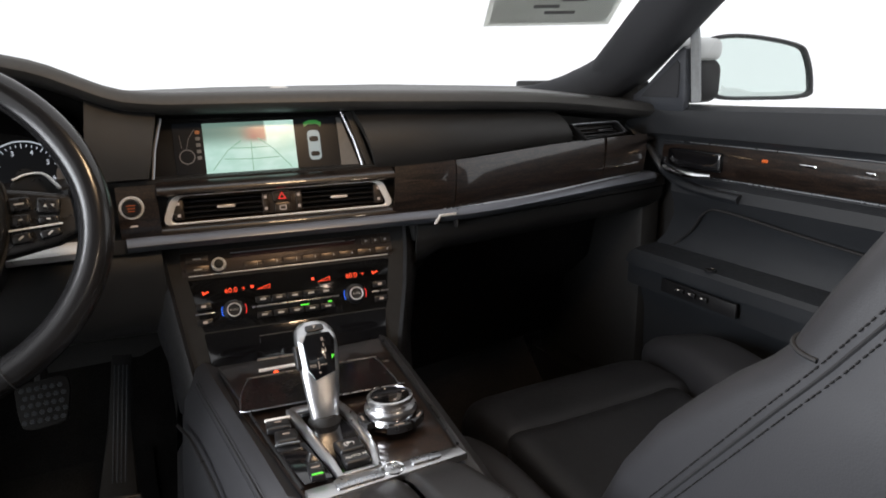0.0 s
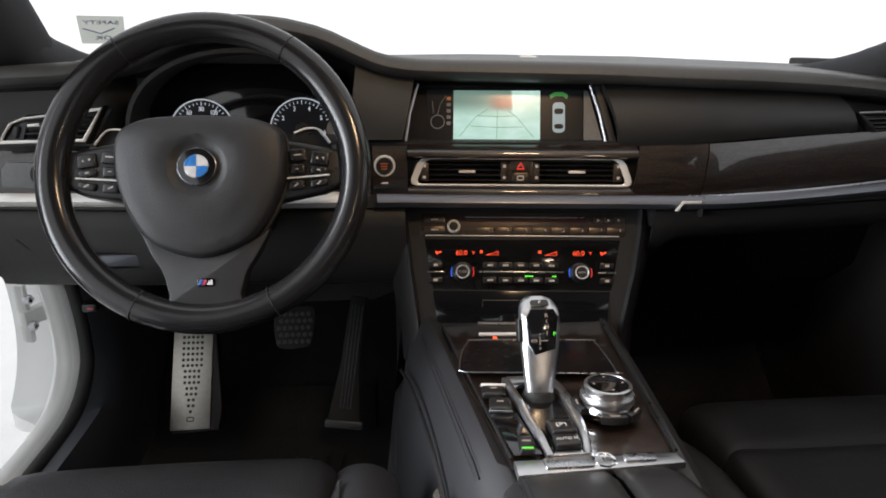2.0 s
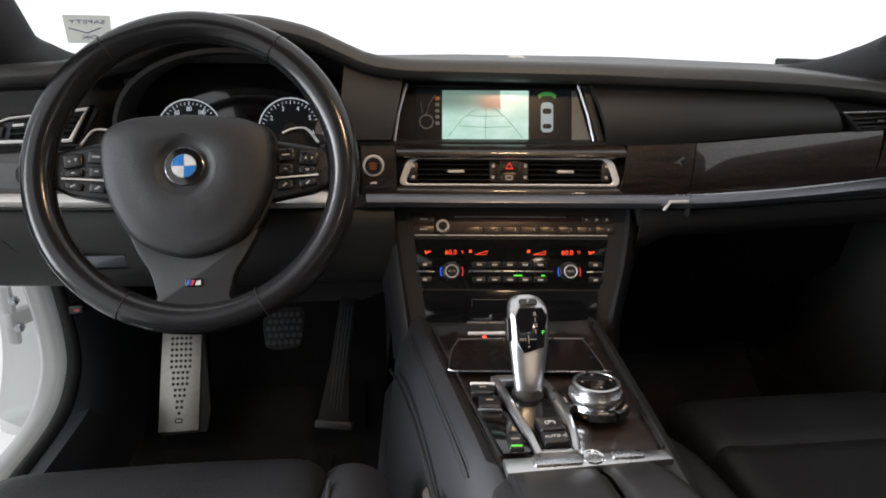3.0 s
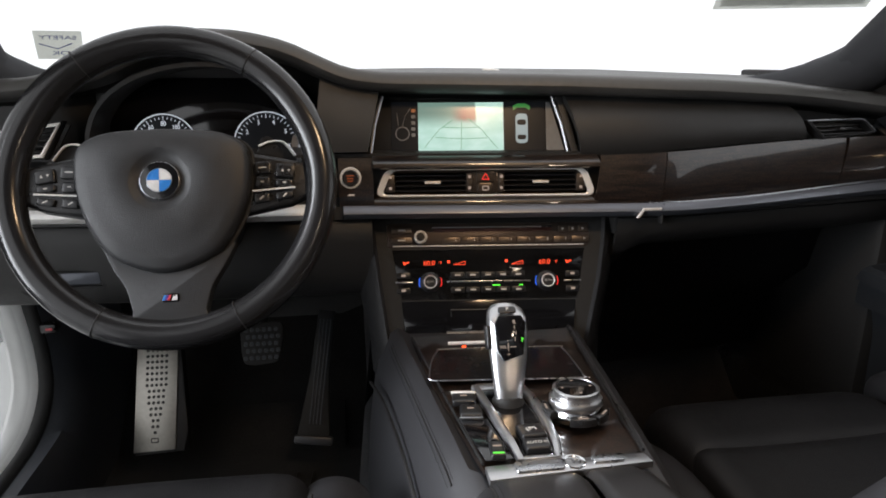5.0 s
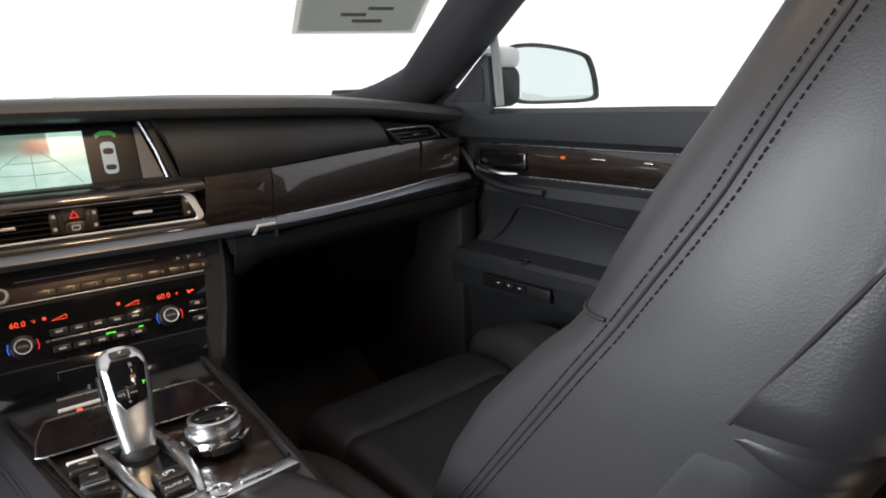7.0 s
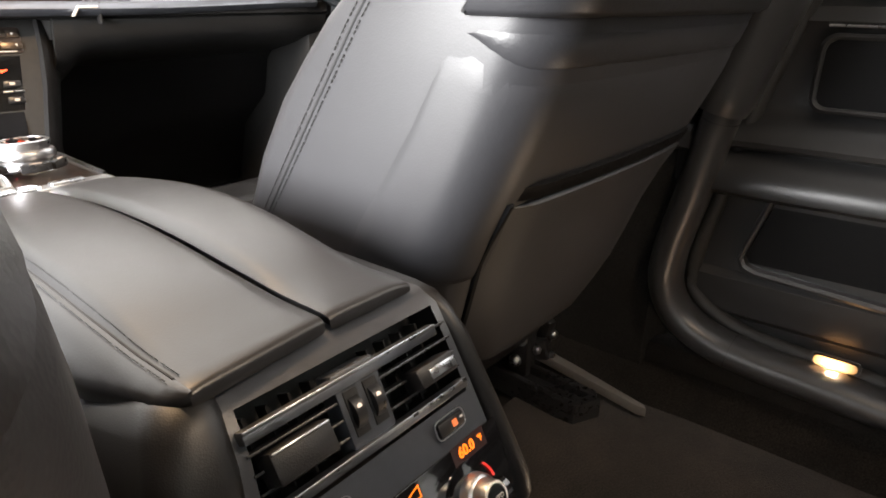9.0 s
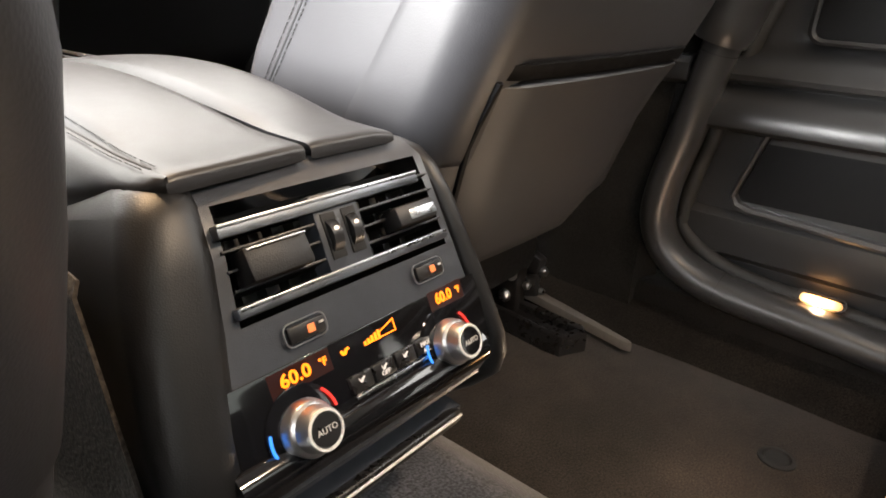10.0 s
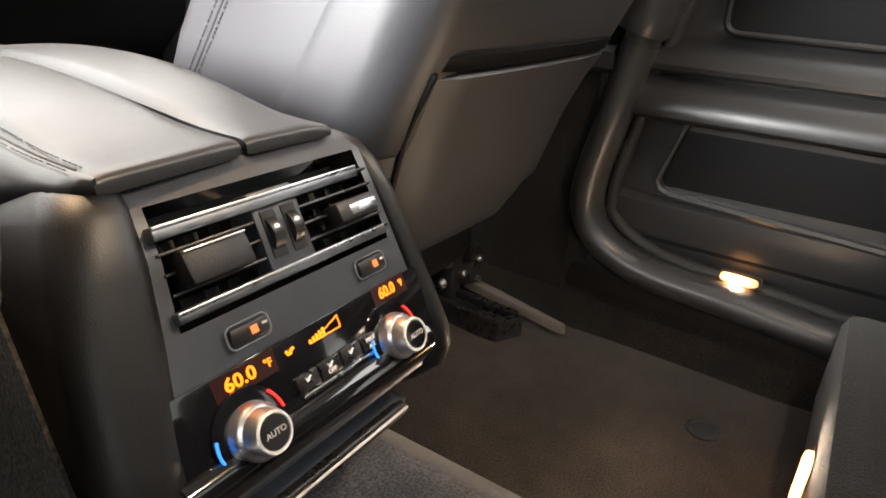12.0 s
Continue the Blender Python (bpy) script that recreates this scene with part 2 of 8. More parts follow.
SILLTRIM = surf("sill_trim_plastic", (0.028, 0.028, 0.029), 0.36, grain=0.02, gscale=900, mottle=0.04, rvar=0.03)
GREYP = surf("slate_grey_panel", (0.045, 0.050, 0.060), 0.38, grain=0.12, gscale=1400, cells=True)
GLOSS = surf("gloss_black", (0.006, 0.006, 0.007), 0.09, rvar=0.03, mottle=0.05, coat=0.5)
WOOD = wood_material()
CHROME = surf("bright_chrome", (0.78, 0.78, 0.79), 0.10, 1.0, mottle=0.03, rvar=0.04)
ALU = surf("brushed_aluminium", (0.55, 0.55, 0.56), 0.33, 1.0, grain=0.08, gscale=1600, mottle=0.05)
FRAME = surf("brushed_vent_frame", (0.86, 0.84, 0.81), 0.34, 0.22, grain=0.05, gscale=1600, mottle=0.04)
BARFACE = surf("blue_grey_metal", (0.26, 0.275, 0.30), 0.36, 1.0, grain=0.05, gscale=1600, mottle=0.04)
# brown tone puts the front lamp's warm tint into the keys' colour
WARMKEYS = surf("satin_radio_keys", (0.105, 0.085, 0.07), 0.36, 0.8, mottle=0.05)
DIALMETAL = surf("grey_dial_metal", (0.52, 0.52, 0.53), 0.36, 1.0, mottle=0.05)
SILVER = surf("satin_silver", (0.42, 0.43, 0.45), 0.30, 1.0, mottle=0.05)
STRIP = surf("dark_pearl_strip", (0.15, 0.16, 0.185), 0.36, 0.5, mottle=0.03)
CARPET = carpet_material("dark_carpet", (0.0125, 0.0105, 0.009))
# tunnel carpet toned paler and bluer than the floor to look lit
TUNNEL = carpet_material("lit_tunnel_carpet", (0.037, 0.0365, 0.040))
FLANKPILE = carpet_material("console_flank_pile", (0.038, 0.033, 0.0285))
MAT = carpet_material("floor_mat_pile", (0.027, 0.0205, 0.0162))
BLACKMAT = carpet_material("black_mat_pile", (0.009, 0.0085, 0.008))
HUB = surf("grained_hub_plastic", (0.0175, 0.018, 0.0195), 0.43, grain=0.45, gscale=900, cells=True)
RUBBER = surf("black_rubber", (0.012, 0.012, 0.012), 0.7, grain=0.2)
SEAM = surf("seam_thread", (0.010, 0.010, 0.011), 0.75)
PAINT = surf("white_car_paint", (0.56, 0.57, 0.56), 0.30, mottle=0.015, mscale=3.0, rvar=0.02, coat=0.6)
HEADLINER = surf("headliner_cloth", (0.16, 0.155, 0.15), 0.95, grain=0.5, gscale=900)
CLOTH = surf("pillar_cloth", (0.035, 0.037, 0.042), 0.85, grain=0.5, gscale=1000)
def paper(name, colour, through_):
    """Thin paper that lets light from behind shine through."""
    m = surf(name, colour, 0.7, mottle=0.08, mscale=20)
    nt = m.node_tree
    tr, mix = nt.nodes.new("ShaderNodeBsdfTranslucent"), nt.nodes.new("ShaderNodeMixShader")
    tr.inputs[0].default_value = (*colour, 1)
    mix.inputs[0].default_value = through_
    nt.links.new(nt.nodes["Principled BSDF"].outputs[0], mix.inputs[1])
    nt.links.new(tr.outputs[0], mix.inputs[2])
    nt.links.new(mix.outputs[0], nt.nodes["Material Output"].inputs[0])
    return m


PAPER = paper("white_sticker", (0.80, 0.81, 0.78), 0.75)
PAPERBACK = paper("label_backing", (0.74, 0.75, 0.74), 0.72)
RIM = surf("worn_rim_leather", (0.015, 0.015, 0.016), 0.19, grain=0.010, gscale=900, cells=True, mottle=0.05, rvar=0.02)
BLUEINK = surf("blue_ink", (0.06, 0.09, 0.26), 0.6)
GREYINK = surf("grey_ink", (0.20, 0.20, 0.21), 0.7)
FLOORW = surf("studio_floor", (0.78, 0.78, 0.77), 0.6, mottle=0.04)
WINDOW = thin_glass("window_glass", 0.03)
MIRROR = surf("mirror_glass", (0.70, 0.79, 0.76), 0.015, 1.0, mottle=0.01, rvar=0.01)
BLUE = surf("badge_blue", (0.02, 0.17, 0.52), 0.25, coat=0.8)
WHITE = surf("badge_white", (0.6, 0.6, 0.6), 0.25, coat=0.8)
RED = surf("badge_red", (0.55, 0.03, 0.04), 0.3, coat=0.5)
MARK = surf("button_mark", (0.55, 0.53, 0.50), 0.5)
AMBER = glow("amber_display", (1.0, 0.07, 0.02), 1.5)
ORANGE = glow("orange_display", (1.0, 0.17, 0.006), 0.62)
GREEN = glow("green_lamp", (0.12, 1.0, 0.05), 1.2)
REDL = glow("red_line", (1.0, 0.04, 0.03), 0.9)
BLUEL = glow("blue_line", (0.03, 0.16, 1.0), 1.1)
ICON = glow("icon_lamp", (1.0, 0.75, 0.6), 0.35)
DIAL = glow("dial_mark", (0.85, 0.9, 1.0), 0.55)
WARM = glow("footwell_lens", (1.0, 0.45, 0.14), COURTESY)


def lens_material():
    """A frosted lens, brightest over its bulb."""
    m, nt, p = shader("frosted_lamp_lens")
    N, L = nt.nodes, nt.links
    co, sp = N.new("ShaderNodeTexCoord"), N.new("ShaderNodeSeparateXYZ")
    L.new(co.outputs["Generated"], sp.inputs[0])
    sub_, ab = N.new("ShaderNodeMath"), N.new("ShaderNodeMath")
    sub_.operation, ab.operation = "SUBTRACT", "ABSOLUTE"
    sub_.inputs[1].default_value = 0.55
    L.new(sp.outputs["Y"], sub_.inputs[0])
    L.new(sub_.outputs[0], ab.inputs[0])
    r = N.new("ShaderNodeMapRange")
    r.interpolation_type = "SMOOTHSTEP"
    r.inputs["From Min"].default_value, r.inputs["From Max"].default_value = 0.08, 0.52
    r.inputs["To Min"].default_value, r.inputs["To Max"].default_value = 1.5 * COURTESY, 0.14 * COURTESY
    L.new(ab.outputs[0], r.inputs["Value"])
    L.new(r.outputs[0], p.inputs["Emission Strength"])
    p.inputs["Emission Color"].default_value = (1.0, 0.47, 0.15, 1)
    p.inputs["Base Color"].default_value = (0.3, 0.25, 0.2, 1)
    return m


LENS = lens_material()
WINDOWL = glow("display_window", (0.9, 0.06, 0.01), 0.004, (0.006, 0.005, 0.005))
EMBER = glow("heater_mark", (1.0, 0.22, 0.06), 0.25)
REAR_RED, REAR_BLUE = glow("rear_red_line", (1.0, 0.04, 0.03), 0.22), glow("rear_blue_line", (0.03, 0.26, 1.0), 0.28)
REAR_ICON = glow("rear_icon", (1.0, 0.85, 0.75), 0.16)
SCREEN = glow("screen_dark", (0.01, 0.012, 0.015), 0.3, (0.004, 0.004, 0.005))
SCREEN.node_tree.nodes["Principled BSDF"].inputs["Specular IOR Level"].default_value = 0.2

# ---- setting ----
def one(name, bm, mat, label, category, kind="structure", sharp=40):
    return tagged(part(name, bm, mat, None, "", sharp), label, category, "", kind)


bm = B()
box(bm, pose(0, -0.5, -0.36), 9.0, 9.0, 0.02)
one("ground", bm, FLOORW, "plain white studio floor under the car", "floor")

# carpeted floor with the raised tunnel
rows = []
for y in [0.42, 0.2, 0.0, -0.4, -0.8, -1.2, -1.62]:
    up = 0.22 * ease((y - 0.14) / 0.3)
    t = 0.10
    rows.append([(-0.72, y, 0.0 + up), (-0.22, y, up), (-0.17, y, 0.02 + up), (-0.145, y, t), (-0.11, y, t + 0.025), (0.0, y, t + 0.03),
                 (0.12, y, t + 0.025), (0.155, y, t), (0.18, y, 0.02 + up), (0.23, y, up), (0.60, y, up), (0.66, y, 0.015 + up), (0.72, y, 0.09)])
for nm, a, b, mt, lbl in (("floor", 0, 3, BLACKMAT, "dark brown-grey pile carpet over the car floor"), ("floor_tunnel", 2, 9, TUNNEL, "pile carpet over the raised tunnel, toned pale grey as lit"), ("floor", 8, 13, CARPET, "dark brown-grey pile carpet over the car floor")):
    bm = B()
    sheet(bm, [r[a:b] for r in rows], -0.03)
    one(nm, bm, mt, lbl, "floor", sharp=80)

bm = B()
box(bm, pose(0, 0.47, 0.40), 1.50, 0.03, 0.66, 0.01)
one("wall_front", bm, RUBBER, "black bulkhead behind the pedals", "wall")

bm = B()
rows = [[(x, y, 1.17 - 0.10 * (x / 0.62) ** 4 - 0.05 * ease((-0.55 - y) / -0.2)) for x in [-0.62 + 0.124 * i for i in range(11)]] for y in (-0.36, -0.5, -0.7, -1.1, -1.5, -1.76)]
sheet(bm, rows, 0.03)
one("ceiling", bm, HEADLINER, "light cloth headliner under the roof", "ceiling", sharp=80)

bm = B()
box(bm, pose(0, -1.97, 0.40), 1.46, 0.04, 0.88, 0.01)
one("wall_rear", bm, CLOTH, "dark wall behind the rear bench", "wall")
bm = B()
box(bm, pose(0, -2.10, 0.83), 1.46, 0.30, 0.03, 0.01)
one("parcel_shelf", bm, CLOTH, "dark cloth parcel shelf under the rear window", "shelf")
bm = B()
sheet(bm, [[(x, -2.22 + 0.10 * (x / 0.6) ** 2, 0.845) for x in (-0.66, -0.33, 0.0, 0.33, 0.66)], [(x, -1.78 + 0.06 * (x / 0.6) ** 2, 1.10) for x in (-0.56, -0.28, 0.0, 0.28, 0.56)]], 0.004)
g = one("window_4", bm, thin_glass("tinted_rear_glass", 0.04, (0.45, 0.47, 0.46)), "dark tinted rear window glass", "window", sharp=80)


def pillar(name, pts, w, d, mat, label):
    """A flattened, rounded bar along pts; w across x, d along y."""
    pts = smooth_path(pts, 6)
    rows = []
    for p in pts:
        rows.append([(p.x + w * math.cos(a) * abs(math.cos(a)) ** -0.3, p.y + d * math.sin(a) * abs(math.sin(a)) ** -0.3 if math.sin(a) else p.y, p.z)
                     for a in [2 * math.pi * (i + 0.5) / 16 for i in range(16)]])
    bm = B()
    loft(bm, rows, True, True)
    return one(name, bm, mat, label, "pillar", sharp=60)


for s, n in ((1, "pillar_right"), (-1, "pillar_left")):
    pillar(n, [(s * 0.775, 0.30, 0.66), (s * 0.745, 0.12, 0.745), (s * 0.715, -0.02, 0.825), (s * 0.665, -0.25, 0.96), (s * 0.60, -0.52, 1.10)],
           0.045, 0.085, CLOTH, "dark cloth-covered windscreen pillar trim")

# rounded corners where the dash meets the pillars
for s, n in ((1, "corner_right"), (-1, "corner_left")):
    bm = B()
    tube(bm, smooth_path([(s * 0.52, 0.355, 0.722), (s * 0.62, 0.29, 0.721), (s * 0.675, 0.235, 0.724), (s * 0.715, 0.165, 0.737), (s * 0.735, 0.085, 0.772), (s * 0.728, -0.01, 0.822), (s * 0.70, -0.12, 0.890)], 6),
         [0.014 + 0.034 * min(1, k / 18) for k in range(37)], 14)
    one(n, bm, CLOTH, "dark moulded corner between dash and pillar", "trim", sharp=70)
    bm = B()
    box(bm, pose(0.765, 0.255, 0.40) if s > 0 else pose(-0.722, 0.31, 0.40), 0.03 if s > 0 else 0.012, 0.46 if s > 0 else 0.34, 0.72, 0.005)
    one("side_wall_" + ("right" if s > 0 else "left"), bm, RUBBER, "black footwell side wall behind the dash", "wall")
# kick panel kept black to give the dash's shade ahead of the door
bm = B()
box(bm, pose(0.745, 0.14, 0.30), 0.05, 0.36, 0.50, 0.015)
one("kick_panel_right", bm, RUBBER, "passenger footwell kick panel, blackened for the dash's shade", "trim")

# windscreen and its labels
bm = B()
rows = [[(x, 0.47 - 0.16 * (x / 0.76) ** 2 - 0.80 * t * (1 - 0.03 * t), 0.752 + 0.42 * t) for x in [-0.76 + 0.152 * i for i in range(11)]] for t in (0, 0.25, 0.5, 0.75, 1)]
rows = [[(p[0] * (1 - 0.18 * k / 4), p[1], p[2]) for p in r] for k, r in enumerate(rows)]
sheet(bm, rows, 0.004)
g = one("window_1", bm, WINDOW, "clear curved windscreen glass", "window", sharp=80)
g.visible_shadow = False

bm = B()
rows = [[(0.785, -0.05, 0.72), (0.785, -0.95, 0.735)], [(0.66, -0.42, 1.06), (0.66, -0.95, 1.08)]]
sheet(bm, rows, 0.004)
g = one("window_2", bm, WINDOW, "clear side window glass of the front door", "window")
g.visible_shadow = False
bm = B()
rows = [[(0.785, -1.04, 0.735), (0.785, -1.56, 0.74)], [(0.66, -1.04, 1.08), (0.66, -1.50, 1.06)]]
sheet(bm, rows, 0.004)
g = one("window_3", bm, WINDOW, "clear side window glass of the rear door", "window")
g.visible_shadow = False

# body behind the right-hand pillar: carpeted flank, trim that runs down into the sill
bm = B()
rows = []
for z in (-0.01, 0.25, 0.45, 0.60, 0.72, 0.90, 1.08):
    k = 0.085 * max(0, (z - 0.60) / 0.48)
    lean = 0.11 * max(0, z - 0.33)
    rows.append([(0.735 - k, -0.62 - lean, z), (0.70 - k, -0.635 - lean, z), (0.692 - k, -0.70 - lean, z), (0.692 - k, -0.83 - lean, z), (0.735 - k, -0.85 - lean, z)])
sheet(bm, rows, 0.01)
one("pillar_centre_right", bm, BLACKMAT, "dark carpet-covered lower centre pillar", "pillar", sharp=60)

PATHR = smooth_path([(0.675, -1.02, 1.02), (0.700, -0.965, 0.72), (0.703, -0.918, 0.56), (0.700, -0.887, 0.45), (0.697, -0.868, 0.345), (0.696, -0.850, 0.255), (0.695, -0.852, 0.200), (0.695, -0.880, 0.158), (0.695, -0.930, 0.133), (0.695, -0.99, 0.123), (0.697, -1.09, 0.116), (0.700, -1.30, 0.100), (0.70, -1.70, 0.09)], 8)
bm = B()
tube(bm, PATHR, 0.034, 16, flat=0.72, side=(1, 0, 0))
one("trim_right", bm, SILLTRIM, "satin black trim that curves from pillar into sill", "trim", sharp=70)
# smooth cover of the upper pillar, its lower rim standing proud of the trim
top_run = [p for p in PATHR if p.z > 0.452]
bm = B()
tube(bm, [p + Vector((-0.004, 0.004, 0)) for p in top_run], [0.047] * (len(top_run) - 2) + [0.047, 0.042], 20, flat=0.80, side=(1, 0, 0))
one("pillar_cover_right", bm, SILLTRIM, "smooth dark cover of the centre pillar", "trim", sharp=60)
bm = B()
tube(bm, [p + Vector((0.030, -0.030 if p.z > 0.2 else -0.02, 0.018 if p.z < 0.2 else 0.0)) for p in PATHR], 0.011, 10, side=(1, 0, 0))
one("seal_right", bm, RUBBER, "black rubber door seal", "trim", sharp=70)
bm = B()
box(bm, pose(0.735, -1.30, 0.045), 0.07, 1.0, 0.11, 0.015)
one("sill_rear_right", bm, CARPET, "dark carpeted flank of the rear sill", "sill")
bm = B()
j = min(range(len(PATHR)), key=lambda i: abs(PATHR[i].y + 0.955) + (9 if PATHR[i].z > 0.2 else 0))
tube(bm, [PATHR[j], PATHR[j].lerp(PATHR[j + 1], 0.12)], 0.0344, 16, flat=0.735, side=(1, 0, 0))
j = min(range(len(PATHR)), key=lambda i: abs(PATHR[i].z - 0.455))
tube(bm, [PATHR[j], PATHR[j].lerp(PATHR[j + 1], 0.08)], 0.0344, 16, flat=0.735, side=(1, 0, 0))
one("trim_joint", bm, RUBBER, "thin dark joint in the sill trim", "trim")
bm = B()
box(bm, pose(0.72, -0.10, 0.055), 0.11, 1.04, 0.13, 0.02)
one("sill_front_right", bm, SATIN, "satin black front door sill trim", "sill")

bm = B()
rows = [[(0.80, -1.50, 0.70), (0.80, -1.98, 0.70)], [(0.735, -1.50, 0.88), (0.735, -1.98, 0.88)], [(0.62, -1.46, 1.10), (0.62, -1.98, 1.06)]]
sheet(bm, rows, 0.02)
one("pillar_rear_right", bm, CLOTH, "dark cloth-covered rear pillar", "pillar", sharp=60)

# lamp in the foot of the rear door
lampbox = thing("courtesy_lamp", (0.722, -1.083, 0.150), "lit warm courtesy lamp low in the rear door", "lamp")
bm = B()
soft(bm, pose(0.7085, -1.083, 0.147, 0, -40, 0), 0.013, 0.052, 0.014, 0.006, 6)
part("lens", bm, LENS, lampbox, "glowing warm lens")
bm = B()
ring(bm, pose(0.7105, -1.083, 0.1485) @ Matrix.Rotation(radians(-50), 4, "Y") @ Matrix.Rotation(radians(90), 4, "Z"), rrect(0.060, 0.018, 0.006), rrect(0.054, 0.014, 0.005), 0.003)
part("frame", bm, SATIN, lampbox)
foot = thing("footwell_lamp", (0.40, -1.245, 0.085), "lit warm footwell lamp under the rear bench", "lamp")
bm = B()
soft(bm, pose(0.398, -1.213, 0.088, 0, 8, 0), 0.030, 0.014, 0.06, 0.006, 6)
part("lens", bm, WARM, foot, "glowing warm lens")
bm = B()
ring(bm, pose(0.398, -1.214, 0.088, 90), rrect(0.040, 0.070, 0.007), rrect(0.030, 0.06, 0.006), 0.006)
part("frame", bm, SATIN, foot)

# open left side: painted hinge pillar, sill, seal
bm = B()
PL = smooth_path([(-0.775, 0.030, 0.60), (-0.775, 0.062, 0.48), (-0.775, 0.080, 0.40), (-0.775, 0.0915, 0.33), (-0.775, 0.092, 0.275), (-0.775, 0.080, 0.238), (-0.775, 0.045, 0.203), (-0.775, 0.0, 0.184), (-0.775, -0.07, 0.176), (-0.775, -0.25, 0.172), (-0.775, -0.60, 0.160), (-0.775, -1.7, 0.15)], 6)
rows = []
for p in PL:
    i = len(rows)
    d = PL[min(i + 2, len(PL) - 1)] - PL[max(i - 2, 0)]
    d = Vector((0, -d.z, d.y)).normalized()
    o_ = ease((p.z - 0.186) / 0.035)      # the sill is only as wide as its flange
    rows.append([(x, p.y + k * d.y, p.z + k * d.z) for x, k in ((-0.722, 0.0), (-0.733, -0.012), (-0.757, -0.011), (-0.767, -0.002), (-0.775, 0.03 + 0.07 * o_), (-0.785 - 0.115 * o_, 0.04 + 0.09 * o_), (-0.790 - 0.15 * o_, 0.05 + 0.17 * o_))])
loft(bm, [r + [(x - 0.006, y, z) for x, y, z in r[::-1]] for r in rows], True, True)
one("hinge_pillar", bm, PAINT, "white painted door frame and sill, door open", "pillar", sharp=60)
bm = B()
tube(bm, [p + Vector((0.058, 0, 0.004)) for p in PL], 0.012, 10, side=(1, 0, 0))
one("seal_left", bm, RUBBER, "black rubber seal round the open doorway", "trim", sharp=70)
bm = B()
rows = []
for p in PL[:55]:
    q = p + Vector((0.062, 0.004, -0.004))
    rows.append([(q.x, q.y, q.z), (q.x + 0.02, q.y + 0.03, q.z), (q.x + 0.03, q.y + 0.09, q.z - 0.05), (q.x + 0.035, q.y + 0.26, max(0.02, q.z - 0.16))])
sheet(bm, rows, 0.01)
one("kick_panel", bm, GREYP, "black plastic kick panel beside the footrest", "trim", sharp=60)

hinge = thing("hinge_assembly", (-0.80, 0.05, 0.40), "white painted steel hinge on the open doorway", "hinge")
bm = B()
box(bm, pose(-0.824, 0.118, 0.333, 0, 0, 78), 0.012, 0.022, 0.110, 0.005)
part("plate", bm, PAINT, hinge)
bm = B()
box(bm, pose(-0.806, 0.145, 0.326, 0, 0, 62), 0.085, 0.024, 0.030, 0.006)
part("arm", bm, PAINT, hinge)
for dz in (0.030, -0.02):
    bm = B()
    lathe(bm, pose(-0.808, 0.112, 0.333 + dz, 90, 0, 0), [(0.009, 0), (0.009, 0.006), (0.005, 0.009)], 6)
    part("bolt", bm, SILVER, hinge)
strut = thing("door_check", (-0.85, 0.10, 0.44), "steel door check arm under the dash", "door check")
bm = B()
tube(bm, [(-0.775, 0.062, 0.425), (-0.93, 0.02, 0.452)], 0.006, 8)
part("arm", bm, SATIN, strut)

# the driver's door, swung wide open; out of view, it shades the hinge pillar
od = thing("front_door", (-0.95, -0.05, 0.2), "open driver's door, white outside and black inside", "car door", "car doors")
DM_ = Matrix.Translation((-0.915, 0.02, 0)) @ Matrix.Rotation(radians(222), 4, "Z")
bm = B()
box(bm, DM_ @ pose(0.50, -0.035, 0.42), 1.0, 0.03, 0.62, 0.012)
part("skin", bm, PAINT, od, "white painted skin")
bm = B()
box(bm, DM_ @ pose(0.50, 0.005, 0.42), 0.96, 0.05, 0.60, 0.02)
part("panel", bm, PLASTIC, od, "black moulded inner panel")
bm = B()
box(bm, DM_ @ pose(0.55, 0.045, 0.50), 0.60, 0.05, 0.07, 0.02)
part("armrest", bm, LEATHER, od)
bm = B()
tube(bm, [DM_ @ Vector(p) for p in ((0.05, -0.02, 0.73), (0.45, -0.02, 1.02), (0.95, -0.02, 1.04), (0.99, -0.02, 0.73))], 0.014, 8)
part("window_frame", bm, RUBBER, od)

# closed rear door behind the camera, driver's side; unseen, added to keep light out
bm = B()
rows = [[(-0.75, y, 0.05), (-0.745, y, 0.35), (-0.70, y, 0.42), (-0.70, y, 0.46), (-0.745, y, 0.50), (-0.745, y, 0.72)] for y in (-1.08, -1.4, -1.75, -1.95)]
sheet(bm, rows, 0.03)
one("light_block_left_rear", bm, PLASTIC, "unseen rear door panel added to keep light out on the driver's side", "wall", sharp=50)

# outside of the body, as the door mirror shows it
bm = B()
rows = []
for y in (-0.05, -0.6, -1.2, -2.2):
    rows.append([(0.80, y, 0.715), (0.90, y, 0.69), (0.945, y, 0.55), (0.95, y, 0.25), (0.90, y, -0.1)])
sheet(bm, rows, 0.01)
one("body_side", bm, PAINT, "white painted outer flank of the car", "body", sharp=60)
bm = B()
box(bm, pose(-0.735, -1.03, 0.55, 0, 8, 0), 0.05, 0.15, 0.92, 0.02)
one("pillar_centre_left", bm, PLASTIC, "black centre pillar beside the driver", "pillar")

# ---- dashboard ----
LIP = [(-0.78, 0.735), (-0.62, 0.742), (-0.52, 0.765), (-0.46, 0.795), (-0.40, 0.808), (-0.33, 0.805), (-0.27, 0.792), (-0.226, 0.771), (-0.19, 0.755), (-0.14, 0.749), (0.114, 0.745), (0.329, 0.737), (0.465, 0.7295), (0.551, 0.722), (0.66, 0.709), (0.76, 0.698)]


def lipz(x):
    return (lerp(LIP, x - 0.015) + lerp(LIP, x) + lerp(LIP, x + 0.015)) / 3


